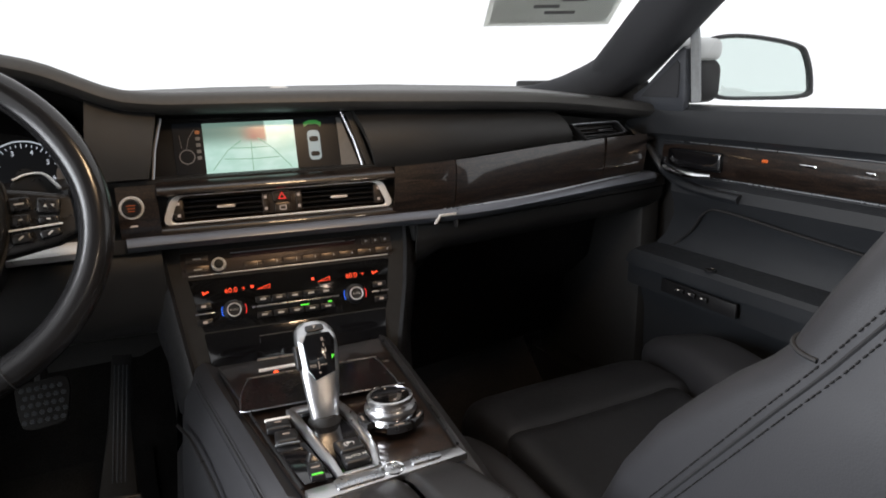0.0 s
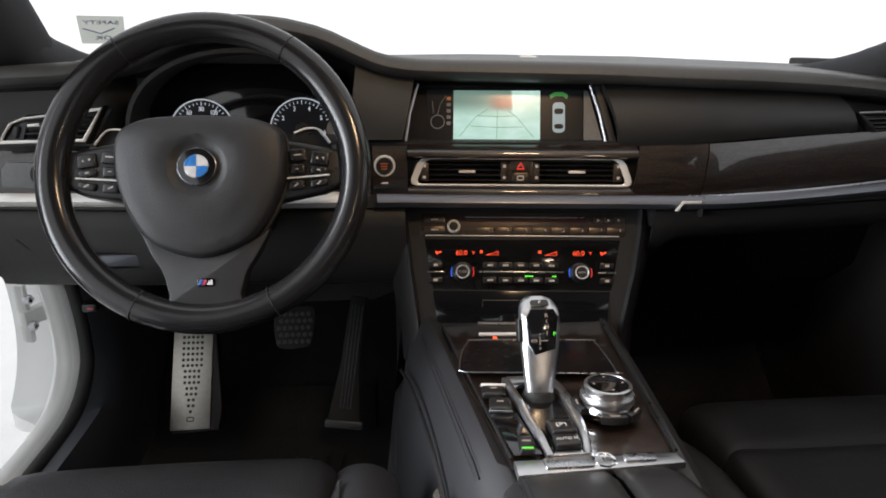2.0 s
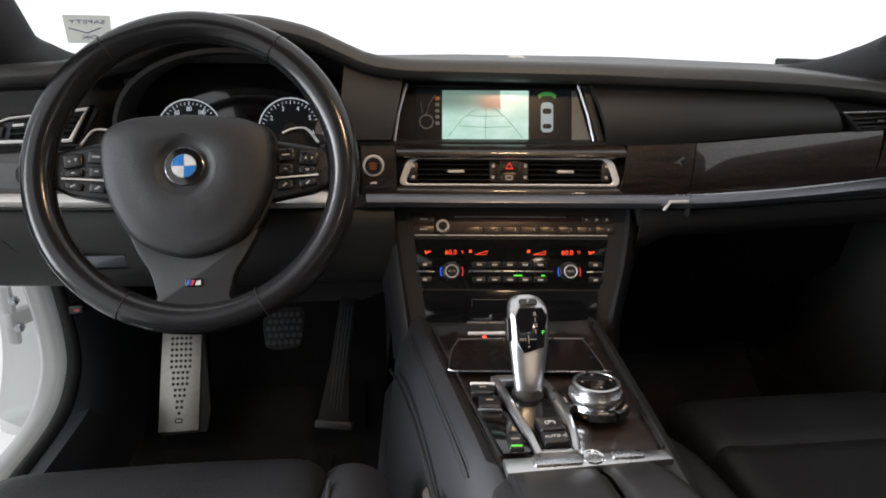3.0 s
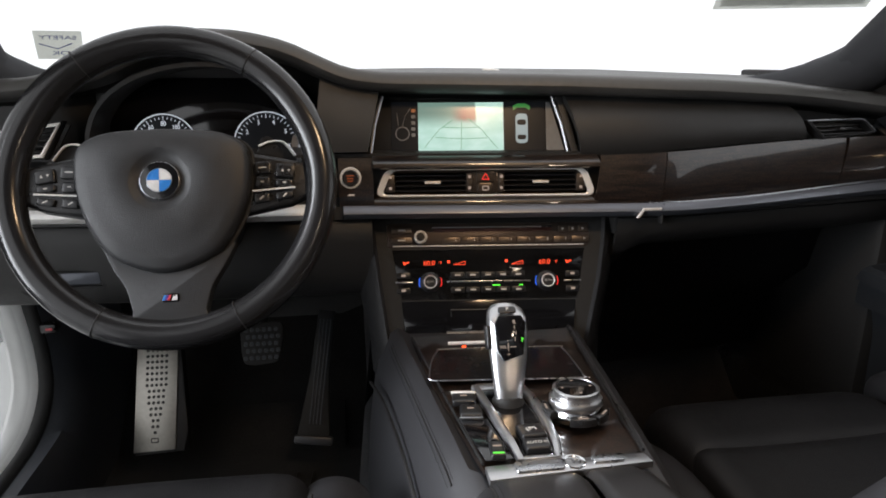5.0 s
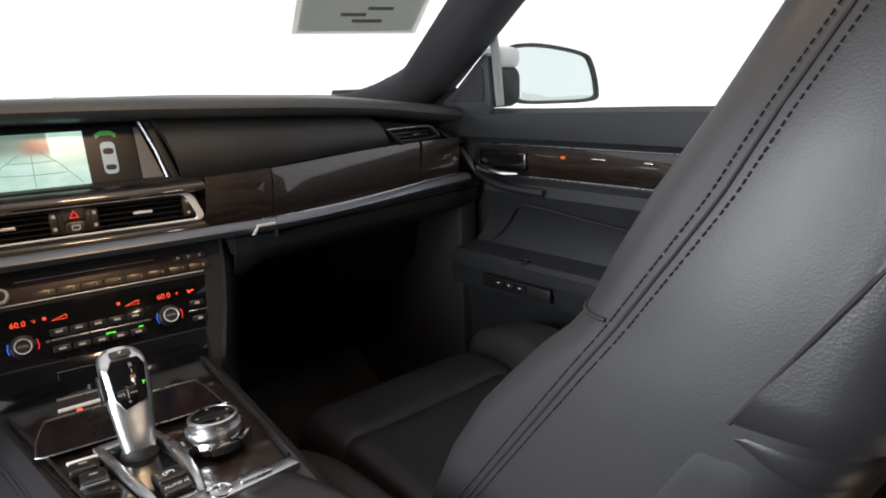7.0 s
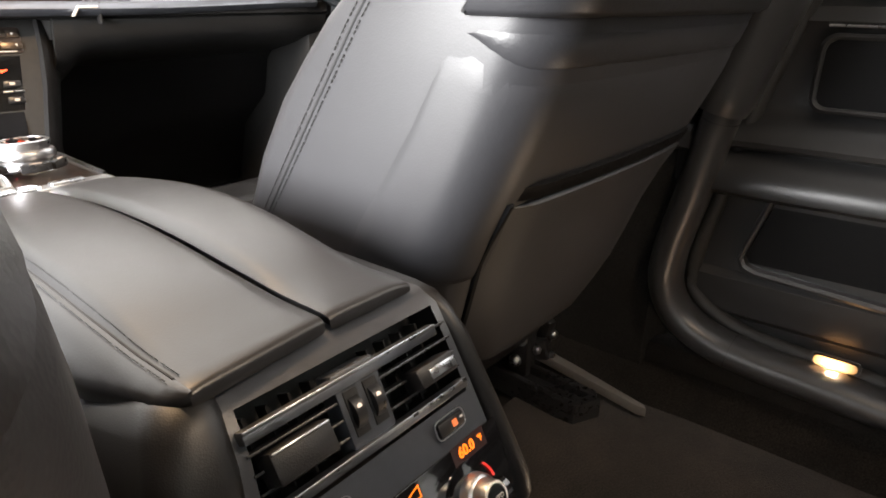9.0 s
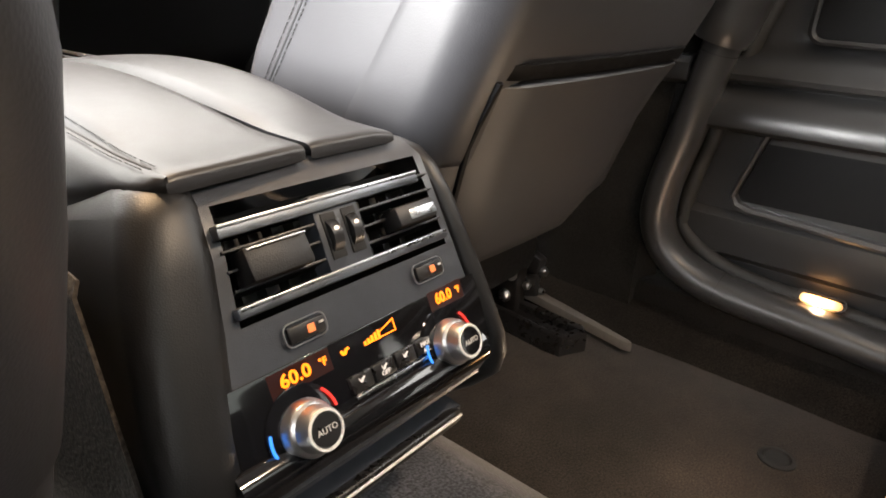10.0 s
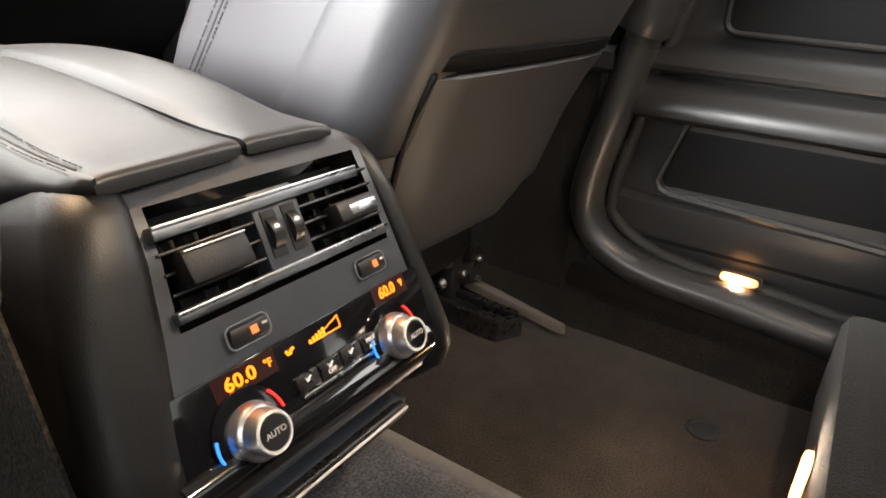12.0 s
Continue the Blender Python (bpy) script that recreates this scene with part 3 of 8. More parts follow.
def dy(x):
    """Where the dash's front face stands along the width."""
    tab = [(-0.76, -0.03), (-0.5, -0.055), (-0.2, -0.064), (0.27, -0.115), (0.42, -0.094), (0.70, -0.050), (0.80, -0.028)]
    return sum(lerp(tab, x + 0.012 * k) for k in range(-4, 5)) / 9


def topz(x, y):
    """Height of the dash top."""
    y0 = dy(x) + 0.012
    t = max(0, min(1, (y - y0) / (0.46 - 0.17 * (x / 0.76) ** 2 - y0)))
    k = t if abs(x + 0.39) > 0.25 else t + (ease(t) - t) * (1 - abs(x + 0.39) / 0.25)
    return lipz(x) + 0.009 + (0.749 - 0.010 * abs(x) - 0.03 * max(0.0, x - 0.35) - lipz(x)) * k


XS = [-0.76 + 0.02 * i for i in range(77)]
dash = thing("dashboard", (0, 0.1, 0.5), "black leather dashboard with dark wood and silver trim", "dashboard")

bm = B()
rows = []
for x in XS:
    z0, y0 = lipz(x), dy(x) + 0.012
    yb = 0.46 - 0.17 * (x / 0.76) ** 2
    r = [(x, y0 + 0.050, z0 - 0.008), (x, y0 + 0.008, z0 - 0.002), (x, y0 + 0.002, z0 + 0.000), (x, y0 + 0.000, z0 + 0.003), (x, y0 + 0.001, z0 + 0.006), (x, y0 + 0.006, z0 + 0.0085)]
    for k in range(1, 9):
        t = k / 8
        y = y0 + 0.010 + (yb - y0 - 0.006) * t
        r.append((x, y, topz(x, y)))
    rows.append(r)
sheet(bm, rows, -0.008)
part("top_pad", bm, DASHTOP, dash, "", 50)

# seam line along the pad
bm = B()
tube(bm, [(x, dy(x) + 0.062, topz(x, dy(x) + 0.062) + 0.0004) for x in XS[26:]], 0.0011, 6)
part("seam", bm, SEAM, dash)

# main body of the front face, set back behind pads and trim
bm = B()
rows = []
for x in XS:
    y0, z0 = dy(x), lipz(x)
    back = 0.06
    if x < -0.20:
        back = 0.06 + 0.05 * ease((-0.20 - x) / 0.03) * (1 - ease((-0.56 - x) / 0.03))
    under = 0.034 * ease((x + 0.185) / 0.02) * ease((0.205 - x) / 0.02)      # room for the radio
    rows.append([(x, y0 + back - 0.02, z0 - 0.010), (x, y0 + back, min(z0 - 0.02, 0.735)), (x, y0 + back, 0.656), (x, y0 + 0.004, 0.653), (x, y0 + 0.004, 0.648), (x, y0 + 0.045, 0.646),
                 (x, y0 + 0.045, 0.582), (x, y0 - 0.016, 0.580), (x, y0 - 0.018, 0.562), (x, y0 - 0.004 + under, 0.556), (x, y0 + 0.012 * (under > 0.02) + under, 0.53)])
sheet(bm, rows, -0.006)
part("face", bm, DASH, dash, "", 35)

# lower bolster to the right, and the dark glovebox below it
bm = B()
rows = []
for x in XS[48:]:
    y0 = dy(x)
    d = 0.02 * ease((0.26 - x) / 0.06)
    rows.append([(x, y0 + 0.004, 0.560), (x, y0 - 0.006, 0.554), (x, y0 - 0.004, 0.540), (x, y0 + 0.006, 0.524 - d), (x, y0 + 0.05, 0.506 - d * 2), (x, y0 + 0.13, 0.485 - d * 3)])
sheet(bm, rows, -0.006)
part("lower_bolster", bm, DASH, dash, "", 60)
bm = B()
rows = []
for x in XS[50:]:
    y0 = dy(x)
    rows.append([(x, y0 + 0.11, 0.50), (x, y0 + 0.15, 0.46), (x, y0 + 0.17, 0.38), (x, y0 + 0.26, 0.30), (x, y0 + 0.30, 0.16)])
sheet(bm, rows, -0.006)
part("glovebox", bm, PLASTIC, dash, "", 60)
bm = B()
box(bm, pose(0.2605, dy(0.26) - 0.0130, 0.566, 0, 0, 0), 0.0024, 0.022, 0.030, 0.0005)
part("glovebox_joint", bm, RUBBER, dash)
# chrome catch under the strip
bm = B()
fc = face((0.232, dy(0.235) - 0.0255, 0.568), 0.0)
prism(bm, at(fc, 0, 0, 0), [(-0.013, -0.006), (-0.009, -0.006), (-0.002, 0.0045), (0.024, 0.0045), (0.024, 0.008), (-0.004, 0.008)], 0.004, 0.001)
part("catch", bm, FRAME, dash, "chrome glovebox catch")

# knee panel to the left
bm = B()
rows = []
for x in XS[:31]:
    y0 = dy(x)
    rows.append([(x, y0 + 0.002, 0.560), (x, y0 - 0.010, 0.552), (x, y0 - 0.012, 0.53), (x, y0 - 0.004, 0.48), (x, y0 + 0.012, 0.445), (x, y0 + 0.06, 0.425), (x, y0 + 0.16, 0.415)])
sheet(bm, rows, -0.006)
part("knee_panel", bm, DASH, dash, "", 60)
fk = face((-0.581, dy(-0.581) - 0.009, 0.482), -0.16)
bm = B()
ring(bm, at(fk, 0, 0, 0), rrect(0.076, 0.028, 0.004), rrect(0.068, 0.020, 0.003), 0.004)
part("tray_frame", bm, PLASTIC, dash)
bm = B()
prism(bm, at(fk, 0, 0.003, 0.0005), rrect(0.066, 0.018, 0.003), 0.005, 0.0012)
part("tray_flap", bm, STRIP, dash)
bm = B()
tube(bm, [(x, dy(x) - 0.0105, 0.5165 - 0.03 * (x + 0.7175)) for x in (-0.7175, -0.66, -0.60, -0.54, -0.48, -0.42)], 0.0022, 6)
part("panel_joint", bm, RUBBER, dash)
bm = B()
tube(bm, smooth_path([(-0.7175, -0.048, 0.5165), (-0.702, -0.046, 0.500), (-0.688, -0.043, 0.487), (-0.653, -0.037, 0.454), (-0.625, -0.030, 0.444)], 6), 0.0034, 6)
part("panel_joint", bm, RUBBER, dash)

# silver-black strip the whole width; left run paler, the doorway's reflection as colour
for a, b in ((0, 26), (28, 51), (51, 74)):
    bm = B()
    rows = []
    for x in XS[a:b + 1]:
        y0, z1 = dy(x) - 0.019, 0.572 + (0.008 * ease((x - 0.3) / 0.4) if x > 0.3 else 0.0035 * ease((-0.45 - x) / 0.1))
        rows.append([(x, y0 + 0.012, z1 + 0.008), (x, y0 - 0.002, z1 + 0.0065), (x, y0 - 0.006, z1), (x, y0 - 0.002, z1 - 0.006), (x, y0 + 0.010, z1 - 0.008)])
    sheet(bm, rows, -0.003)
    part("trim_strip", bm, STRIP if a else FRAME, dash, "dark pearl strip" if a else "trim strip in pale silver for the doorway's reflection", 60)


# wood pieces; the middle one leaves the vent open
def wood(x0, x1, zs, n=14, skew=0.0):
    bm = B()
    rows = []
    for i in range(n + 1):
        r = []
        for k in range(9):
            t = k / 8
            x = x0 + (x1 - x0) * i / n + skew * (0.5 - t)
            zlo, zhi = zs(x)
            z = zlo + (zhi - zlo) * t
            r.append((x, dy(x) - 0.003 - (0.0135 - 0.0055 * ease((x - 0.24) / 0.10)) * math.cos(math.pi / 2 * t) ** 1.2 + 0.003 * abs(2 * t - 1) ** 4, z))
        rows.append(r)
    sheet(bm, rows, -0.004)
    return bm


def wz(x):
    return (0.5815 + 0.012 * ease((x - 0.35) / 0.35), 0.6465 + 0.015 * ease((x - 0.1) / 0.45))


V = face((0.006, -0.004, 0.612), 0.14, SM)
bm = B()
for (a, b, lo, hi) in ((-0.205, -0.156, None, None), (0.165, 0.262, None, None), (-0.156, 0.165, 0.5815, 0.5925), (-0.156, 0.165, 0.6365, None)):
    w = wood(a, b, lambda x: (lo or wz(x)[0], hi or wz(x)[1]), 12, -0.012 if b > 0.2 else 0.0)
    join(bm, w)
part("wood_panel", bm, WOOD, dash, "glossy dark burl wood", 50)
part("wood_panel", wood(0.2635, 0.585, wz, 18, -0.012), WOOD, dash, "glossy dark burl wood", 50)
part("wood_panel", wood(0.5885, 0.70, wz, 8, -0.02), WOOD, dash, "glossy dark burl wood", 50)
bm = B()
bmw = wood(-0.74, -0.56, lambda x: (0.5815, 0.640), 10)
join(bm, bmw)
part("wood_panel", bm, WOOD, dash, "glossy dark burl wood", 50)
# thin bright line above the strip
for a, b in ((50, 73),):
    bm = B()
    tube(bm, [(x, dy(x) - 0.019, wz(x)[0] + 0.0005) for x in XS[a:b]], 0.0014, 6)
    part("chrome_line", bm, SILVER, dash)

# padded lid over the wood, to the right of the display
bm = B()
rows = []
for i in range(30):
    x = 0.145 + 0.36 * i / 29
    r = []
    zlo, zhi = wz(x)[1] + 0.0075, lipz(x) - 0.012
    for k in range(10):
        t = k / 9
        xx = x - (0.022 * t if i < 8 else 0.022 * t * max(0, 1 - (i - 8) / 20)) + (0.03 * (1 - t) - 0.02) * ease((i - 20) / 9)
        r.append((xx, dy(x) + 0.010 + 0.030 * t + 0.022 * t ** 5 - 0.010 * math.sin(math.pi * t) + 0.004 * (2 * t - 1) ** 6, zlo + (zhi - zlo) * t))
    rows.append(r)
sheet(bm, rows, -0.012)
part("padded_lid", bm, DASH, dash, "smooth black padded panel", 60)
bm = B()
fl = face((0.470, dy(0.47) + 0.0035, 0.676), 0.25)
prism(bm, fl, rrect(0.034, 0.006, 0.0028), 0.0018, 0.0006)
part("raised_mark", bm, SILVER, dash)
# padded corner to the left of the display
bm = B()
rows = []
for i in range(10):
    x = -0.236 + 0.074 * i / 9
    rows.append([(x + (0.020 * t if i == 9 else 0.01 * t), dy(x) + 0.006 + 0.03 * t - 0.008 * math.sin(math.pi * t), 0.656 + (lipz(x) - 0.012 - 0.656) * t) for t in [k / 8 for k in range(9)]])
sheet(bm, rows, -0.012)
part("padded_corner", bm, DASH, dash, "", 60)

# ---- centre display ----
disp = thing("display", (0, -0.03, 0.66), "wide dashboard display showing the reversing camera", "display")
D = face((-0.010, 0.034, 0.688), 0.33, SM)
bm = B()
box(bm, at(D, 0, 0, -0.010), 0.30, 0.084, 0.012, 0.002)
part("bezel", bm, PLASTIC, disp)
bm = B()
prism(bm, at(D, -0.007, 0, -0.004), [(-0.113, -0.036), (0.113, -0.036), (0.113, 0.037), (-0.113, 0.037)], 0.0025)
screen = part("screen", bm, SCREEN, disp, "dark glossy screen")
bm = B()
tube(bm, [at(D, -0.150, -0.041, 0.012) @ Vector(), at(D, -0.144, 0.0, 0.012) @ Vector(), at(D, -0.133, 0.043, 0.009) @ Vector()], 0.0026, 8)
part("bright_edge", bm, SILVER, disp, "satin silver edge")
bm = B()
tube(bm, [at(D, 0.139, -0.041, 0.006) @ Vector(), at(D, 0.130, 0.0, 0.006) @ Vector(), at(D, 0.116, 0.043, 0.004) @ Vector()], 0.0026, 8)
part("bright_edge", bm, SILVER, disp, "satin silver edge")
# end cap's grey is lightened for the light that falls on it
bm = B()
prism(bm, at(D, 0, 0, -0.004), [(0.108, -0.037), (0.135, -0.037), (0.114, 0.036), (0.108, 0.036)], 0.004)
part("end_cap", bm, surf("lit_end_cap_grey", (0.13, 0.135, 0.14), 0.4), disp)
bm = B()
prism(bm, at(D, 0, 0, -0.002), [(0.143, -0.041), (0.155, -0.041), (0.133, 0.043), (0.120, 0.043)], 0.010, 0.003)
part("side_rail", bm, DASH, disp)
# the picture: pale ground, dark and red upper corner, guide lines
LINE = glow("picture_line", (0.28, 0.60, 0.36), 0.6)


def picture_material():
    """The camera's picture: pale ground, a dim upper half with a red smear, a bright upper corner."""
    m, nt, p = shader("camera_picture")
    N, L = nt.nodes, nt.links
    co, sep = N.new("ShaderNodeTexCoord"), N.new("ShaderNodeSeparateXYZ")
    L.new(co.outputs["Generated"], sep.inputs[0])

    def mapped(src, a, b, lo=0.0, hi=1.0):
        r = N.new("ShaderNodeMapRange")
        r.interpolation_type = "SMOOTHSTEP"
        r.inputs["From Min"].default_value, r.inputs["From Max"].default_value = a, b
        r.inputs["To Min"].default_value, r.inputs["To Max"].default_value = lo, hi
        L.new(src, r.inputs["Value"])
        return r.outputs[0]

    def times(a, b):
        k = N.new("ShaderNodeMath")
        k.operation = "MULTIPLY"
        L.new(a, k.inputs[0])
        L.new(b, k.inputs[1])
        return k.outputs[0]

    def blend(fac, a, b):
        k = N.new("ShaderNodeMix")
        k.data_type = "RGBA"
        L.new(fac, k.inputs["Factor"])
        for v, sock in ((a, k.inputs["A"]), (b, k.inputs["B"])):
            if isinstance(v, tuple):
                sock.default_value = (*v, 1)
            else:
                L.new(v, sock)
        return k.outputs["Result"]

    n = N.new("ShaderNodeTexNoise")
    n.inputs["Scale"].default_value = 5
    L.new(co.outputs["Generated"], n.inputs["Vector"])
    ground = blend(mapped(n.outputs["Fac"], 0.3, 0.7), (0.56, 0.86, 0.74), (0.70, 0.97, 0.88))
    left = mapped(sep.outputs[0], 0.66, 0.69, 1.0, 0.0)
    dim = times(left, mapped(sep.outputs[2], 0.42, 0.80))
    c = blend(dim, ground, (0.20, 0.32, 0.27))
    red = times(times(mapped(sep.outputs[0], 0.36, 0.56), left), times(mapped(sep.outputs[2], 0.56, 0.70), mapped(sep.outputs[2], 0.80, 0.97, 1.0, 0.0)))
    c = blend(red, c, (0.30, 0.12, 0.12))
    L.new(c, p.inputs["Emission Color"])
    p.inputs["Emission Strength"].default_value = 0.78
    p.inputs["Base Color"].default_value = (0.02, 0.02, 0.02, 1)
    p.inputs["Roughness"].default_value = 0.2
    return m


def flat(name, poly, z, mat):
    bm = B()
    prism(bm, at(D, 0, 0, z), poly, 0.0003)
    return part(name, bm, mat, screen)


flat("camera_picture", [(-0.081, -0.036), (0.045, -0.036), (0.045, 0.036), (-0.081, 0.036)], -0.0015, picture_material())
for pts in ([(-0.072, -0.031), (-0.050, -0.004), (-0.030, 0.010)], [(0.036, -0.033), (0.012, -0.004), (-0.008, 0.012)], [(-0.018, -0.034), (-0.0175, -0.010), (-0.017, 0.010)],
            [(-0.056, -0.016), (-0.018, -0.018), (0.020, -0.017)], [(-0.046, -0.001), (-0.018, -0.002), (0.010, -0.001)]):
    bm = B()
    tube(bm, [at(D, x, y, -0.0006) @ Vector() for x, y in pts], 0.0005, 5)
    part("guide_line", bm, LINE, screen)
# little car seen from above, and the menu to its left
ROOFL = glow("icon_car", (0.45, 0.58, 0.62), 0.55)
flat("car_icon", rrect(0.018, 0.044, 0.006, 5, 0.072, -0.003), -0.0012, ROOFL)
flat("car_glass", rrect(0.013, 0.008, 0.003, 4, 0.072, 0.006), -0.0008, SCREEN)
flat("car_glass", rrect(0.013, 0.007, 0.003, 4, 0.072, -0.016), -0.0008, SCREEN)
flat("sensor_arc", [(0.060, 0.024), (0.066, 0.028), (0.078, 0.028), (0.084, 0.024), (0.085, 0.030), (0.078, 0.034), (0.066, 0.034), (0.059, 0.030)], -0.0012, glow("icon_green", (0.05, 0.30, 0.06), 0.6))
bm = B()
ring(bm, at(D, -0.104, -0.010, -0.0012), rrect(0.021, 0.021, 0.0104, 7), rrect(0.018, 0.018, 0.0089, 7), 0.0003)
part("menu_ring", bm, GREYINK, screen)
for k in range(5):
    flat("menu_icon", rrect(0.006, 0.005, 0.001, 3, -0.088, 0.024 - 0.009 * k), -0.0012, glow("icon_orange", (0.7, 0.2, 0.05), 0.35) if k == 0 else GREYINK)
for pts in ([(-0.104, 0.001), (-0.100, 0.016), (-0.092, 0.028)], [(-0.110, 0.002), (-0.112, 0.020)]):
    bm = B()
    tube(bm, [at(D, x, y, -0.0008) @ Vector() for x, y in pts], 0.0005, 5)
    part("menu_line", bm, GREYINK, screen)


# ---- air vents ----
def vent(name, m, w, h, blocks, slats, tabs, label, group=""):
    """blocks: (x0, x1) of closed middle parts; tabs: x of the slide tabs."""
    v = thing(name, m.translation, label, "air vent", group)
    bm = B()
    box(bm, at(m, 0, 0, -0.034), w - 0.004, h - 0.004, 0.004)
    part("back", bm, RUBBER, v)
    bm = B()
    skew = 0.105
    ring(bm, at(m, 0, 0, -0.012), rrect(w + 0.014, h + 0.009, 0.012, 6, skew=skew), rrect(w + 0.002, h, 0.007, 6, skew=skew), 0.014, 0.001)
    part("frame", bm, SATIN, v)
    bm = B()
    ring(bm, at(m, 0, 0, 0.003), rrect(w + 0.010, h + 0.004, 0.012, 6, skew=skew), rrect(w - 0.010, h - 0.002, 0.008, 6, skew=skew), 0.003, 0.0012)
    part("bright_frame", bm, FRAME, v, "satin aluminium frame")
    for k in range(slats):
        y = -h / 2 + h * (k + 1) / (slats + 1)
        bm = B()
        box(bm, at(m, 0, y, -0.008) @ Matrix.Rotation(radians(14), 4, "X"), w - 0.010, 0.0018, 0.014, 0.0006)
        part("slat", bm, SATIN, v)
    for x0, x1 in blocks:
        bm = B()
        box(bm, at(m, (x0 + x1) / 2, 0, -0.006), x1 - x0, h - 0.007, 0.016, 0.0012)
        part("block", bm, WARMKEYS, v)
    for x in tabs:
        bm = B()
        box(bm, at(m, x, 0.0, 0.0), 0.024, 0.004, 0.008, 0.0012)
        part("slide_tab", bm, FRAME, v, "satin silver slide tab")
    return v


vc = vent("centre_vent", V, 0.296, 0.037, [(-0.029, 0.027)], 4, (-0.077, 0.080), "twin centre air vent in a silver frame")
for x, n in ((-0.024, "thumb_wheel"), (0.022, "thumb_wheel"), (-0.138, "thumb_wheel"), (0.138, "thumb_wheel")):
    bm = B()
    box(bm, at(V, x, 0, 0.0), 0.013 if abs(x) > 0.1 else 0.009, 0.028, 0.010, 0.002)
    tw = part(n, bm, WARMKEYS, vc)
    for dz in (-0.008, 0.008):
        bm = B()
        box(bm, at(V, x, dz, 0.0052), 0.004, 0.004, 0.0006, 0.0002)
        part("wheel_mark", bm, ICON, tw)
bm = B()
prism(bm, at(V, -0.001, 0.0085, 0.001), rrect(0.026, 0.017, 0.003), 0.004, 0.001)
hz = part("hazard_button", bm, WARMKEYS, vc)
bm = B()
tri = [(-0.006, -0.005), (0.006, -0.005), (0, 0.0055)]
tin = [(-0.0035, -0.0035), (0.0035, -0.0035), (0, 0.003)]
ring(bm, at(V, -0.001, 0.0085, 0.005), tri, tin, 0.0003)
part("triangle", bm, REDL, hz)
bm = B()
prism(bm, at(V, -0.001, -0.0085, 0.001), rrect(0.024, 0.015, 0.005), 0.005, 0.0015)
lk = part("lock_button", bm, WARMKEYS, vc, "lock button with the lamp's warm tint in its colour")
bm = B()
ring(bm, at(V, -0.001, -0.0085, 0.006), rrect(0.010, 0.007, 0.002), rrect(0.007, 0.004, 0.001), 0.0003)
part("lock_mark", bm, ICON, lk)

ml = face((-0.645, dy(-0.645) - 0.006, 0.677), 0.15)
lv = thing("side_vent", ml.translation, "outer air vent in a bright slanted frame beside the wheel", "air vent", "outer air vents")
shape = [(-0.066, -0.0235), (-0.060, -0.012), (-0.050, 0.003), (-0.032, 0.0105), (0.072, 0.0235), (0.046, -0.0215)][::-1]
for nm, k0, k1, z, h, mt in (("frame", 1.10, 1.0, -0.012, 0.014, SATIN), ("bright_frame", 1.02, 0.90, 0.002, 0.004, FRAME)):
    bm = B()
    ring(bm, at(ml, 0, 0, z), [(x * (1 + (k0 - 1) * 0.5), y * (1 + (k0 - 1) * 1.6)) for x, y in shape], [(x * (1 + (k1 - 1) * 0.5), y * (1 + (k1 - 1) * 1.6)) for x, y in shape], h, 0.001)
    part(nm, bm, mt, lv, "bright satin frame" if mt is FRAME else "")
bm = B()
prism(bm, at(ml, 0, 0, -0.034), shape, 0.004)
part("back", bm, RUBBER, lv)
for k in range(5):
    y = -0.0150 + 0.0075 * k
    x0_, x1_ = -0.040 + 0.3 * max(0, y), 0.050 + 0.55 * y
    bm = B()
    box(bm, at(ml, (x0_ + x1_) / 2, y + 0.05 * (x0_ + x1_), -0.008) @ Matrix.Rotation(radians(3), 4, "Z") @ Matrix.Rotation(radians(14), 4, "X"), x1_ - x0_, 0.0018, 0.014, 0.0006)
    part("slat", bm, SATIN, lv)
for x, y in ((-0.020, 0.001), (0.036, 0.012)):
    bm = B()
    box(bm, at(ml, x, y, 0.001) @ Matrix.Rotation(radians(5), 4, "Z"), 0.016, 0.004, 0.007, 0.0012)
    part("slide_tab", bm, FRAME, lv, "satin silver slide tab")
bm = B()
prism(bm, at(ml, 0, 0, -0.010), [(-0.060, -0.019), (-0.037, -0.019), (-0.030, 0.007), (-0.046, 0.002)], 0.009, 0.001)
wp = part("wheel_panel", bm, GREYP, lv)
bm = B()
soft(bm, at(ml, -0.044, -0.008, 0.001) @ Matrix.Rotation(radians(-20), 4, "Z"), 0.009, 0.017, 0.008, 0.003, 5)
part("thumb_wheel", bm, SATIN, wp)

# slanted outer vent on the right
VR = face((0.590, dy(0.590) + 0.004, 0.676), 0.3)
VR = Matrix.Translation(VR.translation) @ Matrix.Rotation(radians(12), 4, "Z") @ Matrix.Translation(-VR.translation) @ VR
rv = thing("side_vent", VR.translation, "outer air vent with slanted ends at the door", "air vent", "outer air vents")
po = [(-0.080, 0.015), (-0.050, -0.015), (0.062, -0.010), (0.066, -0.006), (0.046, 0.011), (0.040, 0.014)]
pi = [(-0.070, 0.012), (-0.046, -0.011), (0.056, -0.007), (0.058, -0.005), (0.042, 0.009), (0.037, 0.011)]
bm = B()
ring(bm, at(VR, 0, 0, -0.010), po, pi, 0.014, 0.001)
part("frame", bm, SATIN, rv)
bm = B()
prism(bm, at(VR, 0, 0, -0.034), po, 0.006)
part("back", bm, RUBBER, rv)
for y, x0, x1 in ((0.006, -0.062, 0.042), (-0.001, -0.054, 0.050), (-0.007, -0.048, 0.054)):
    bm = B()
    box(bm, at(VR, (x0 + x1) / 2, y, -0.010), x1 - x0, 0.002, 0.014, 0.0006)
    part("slat", bm, SATIN, rv)
bm = B()
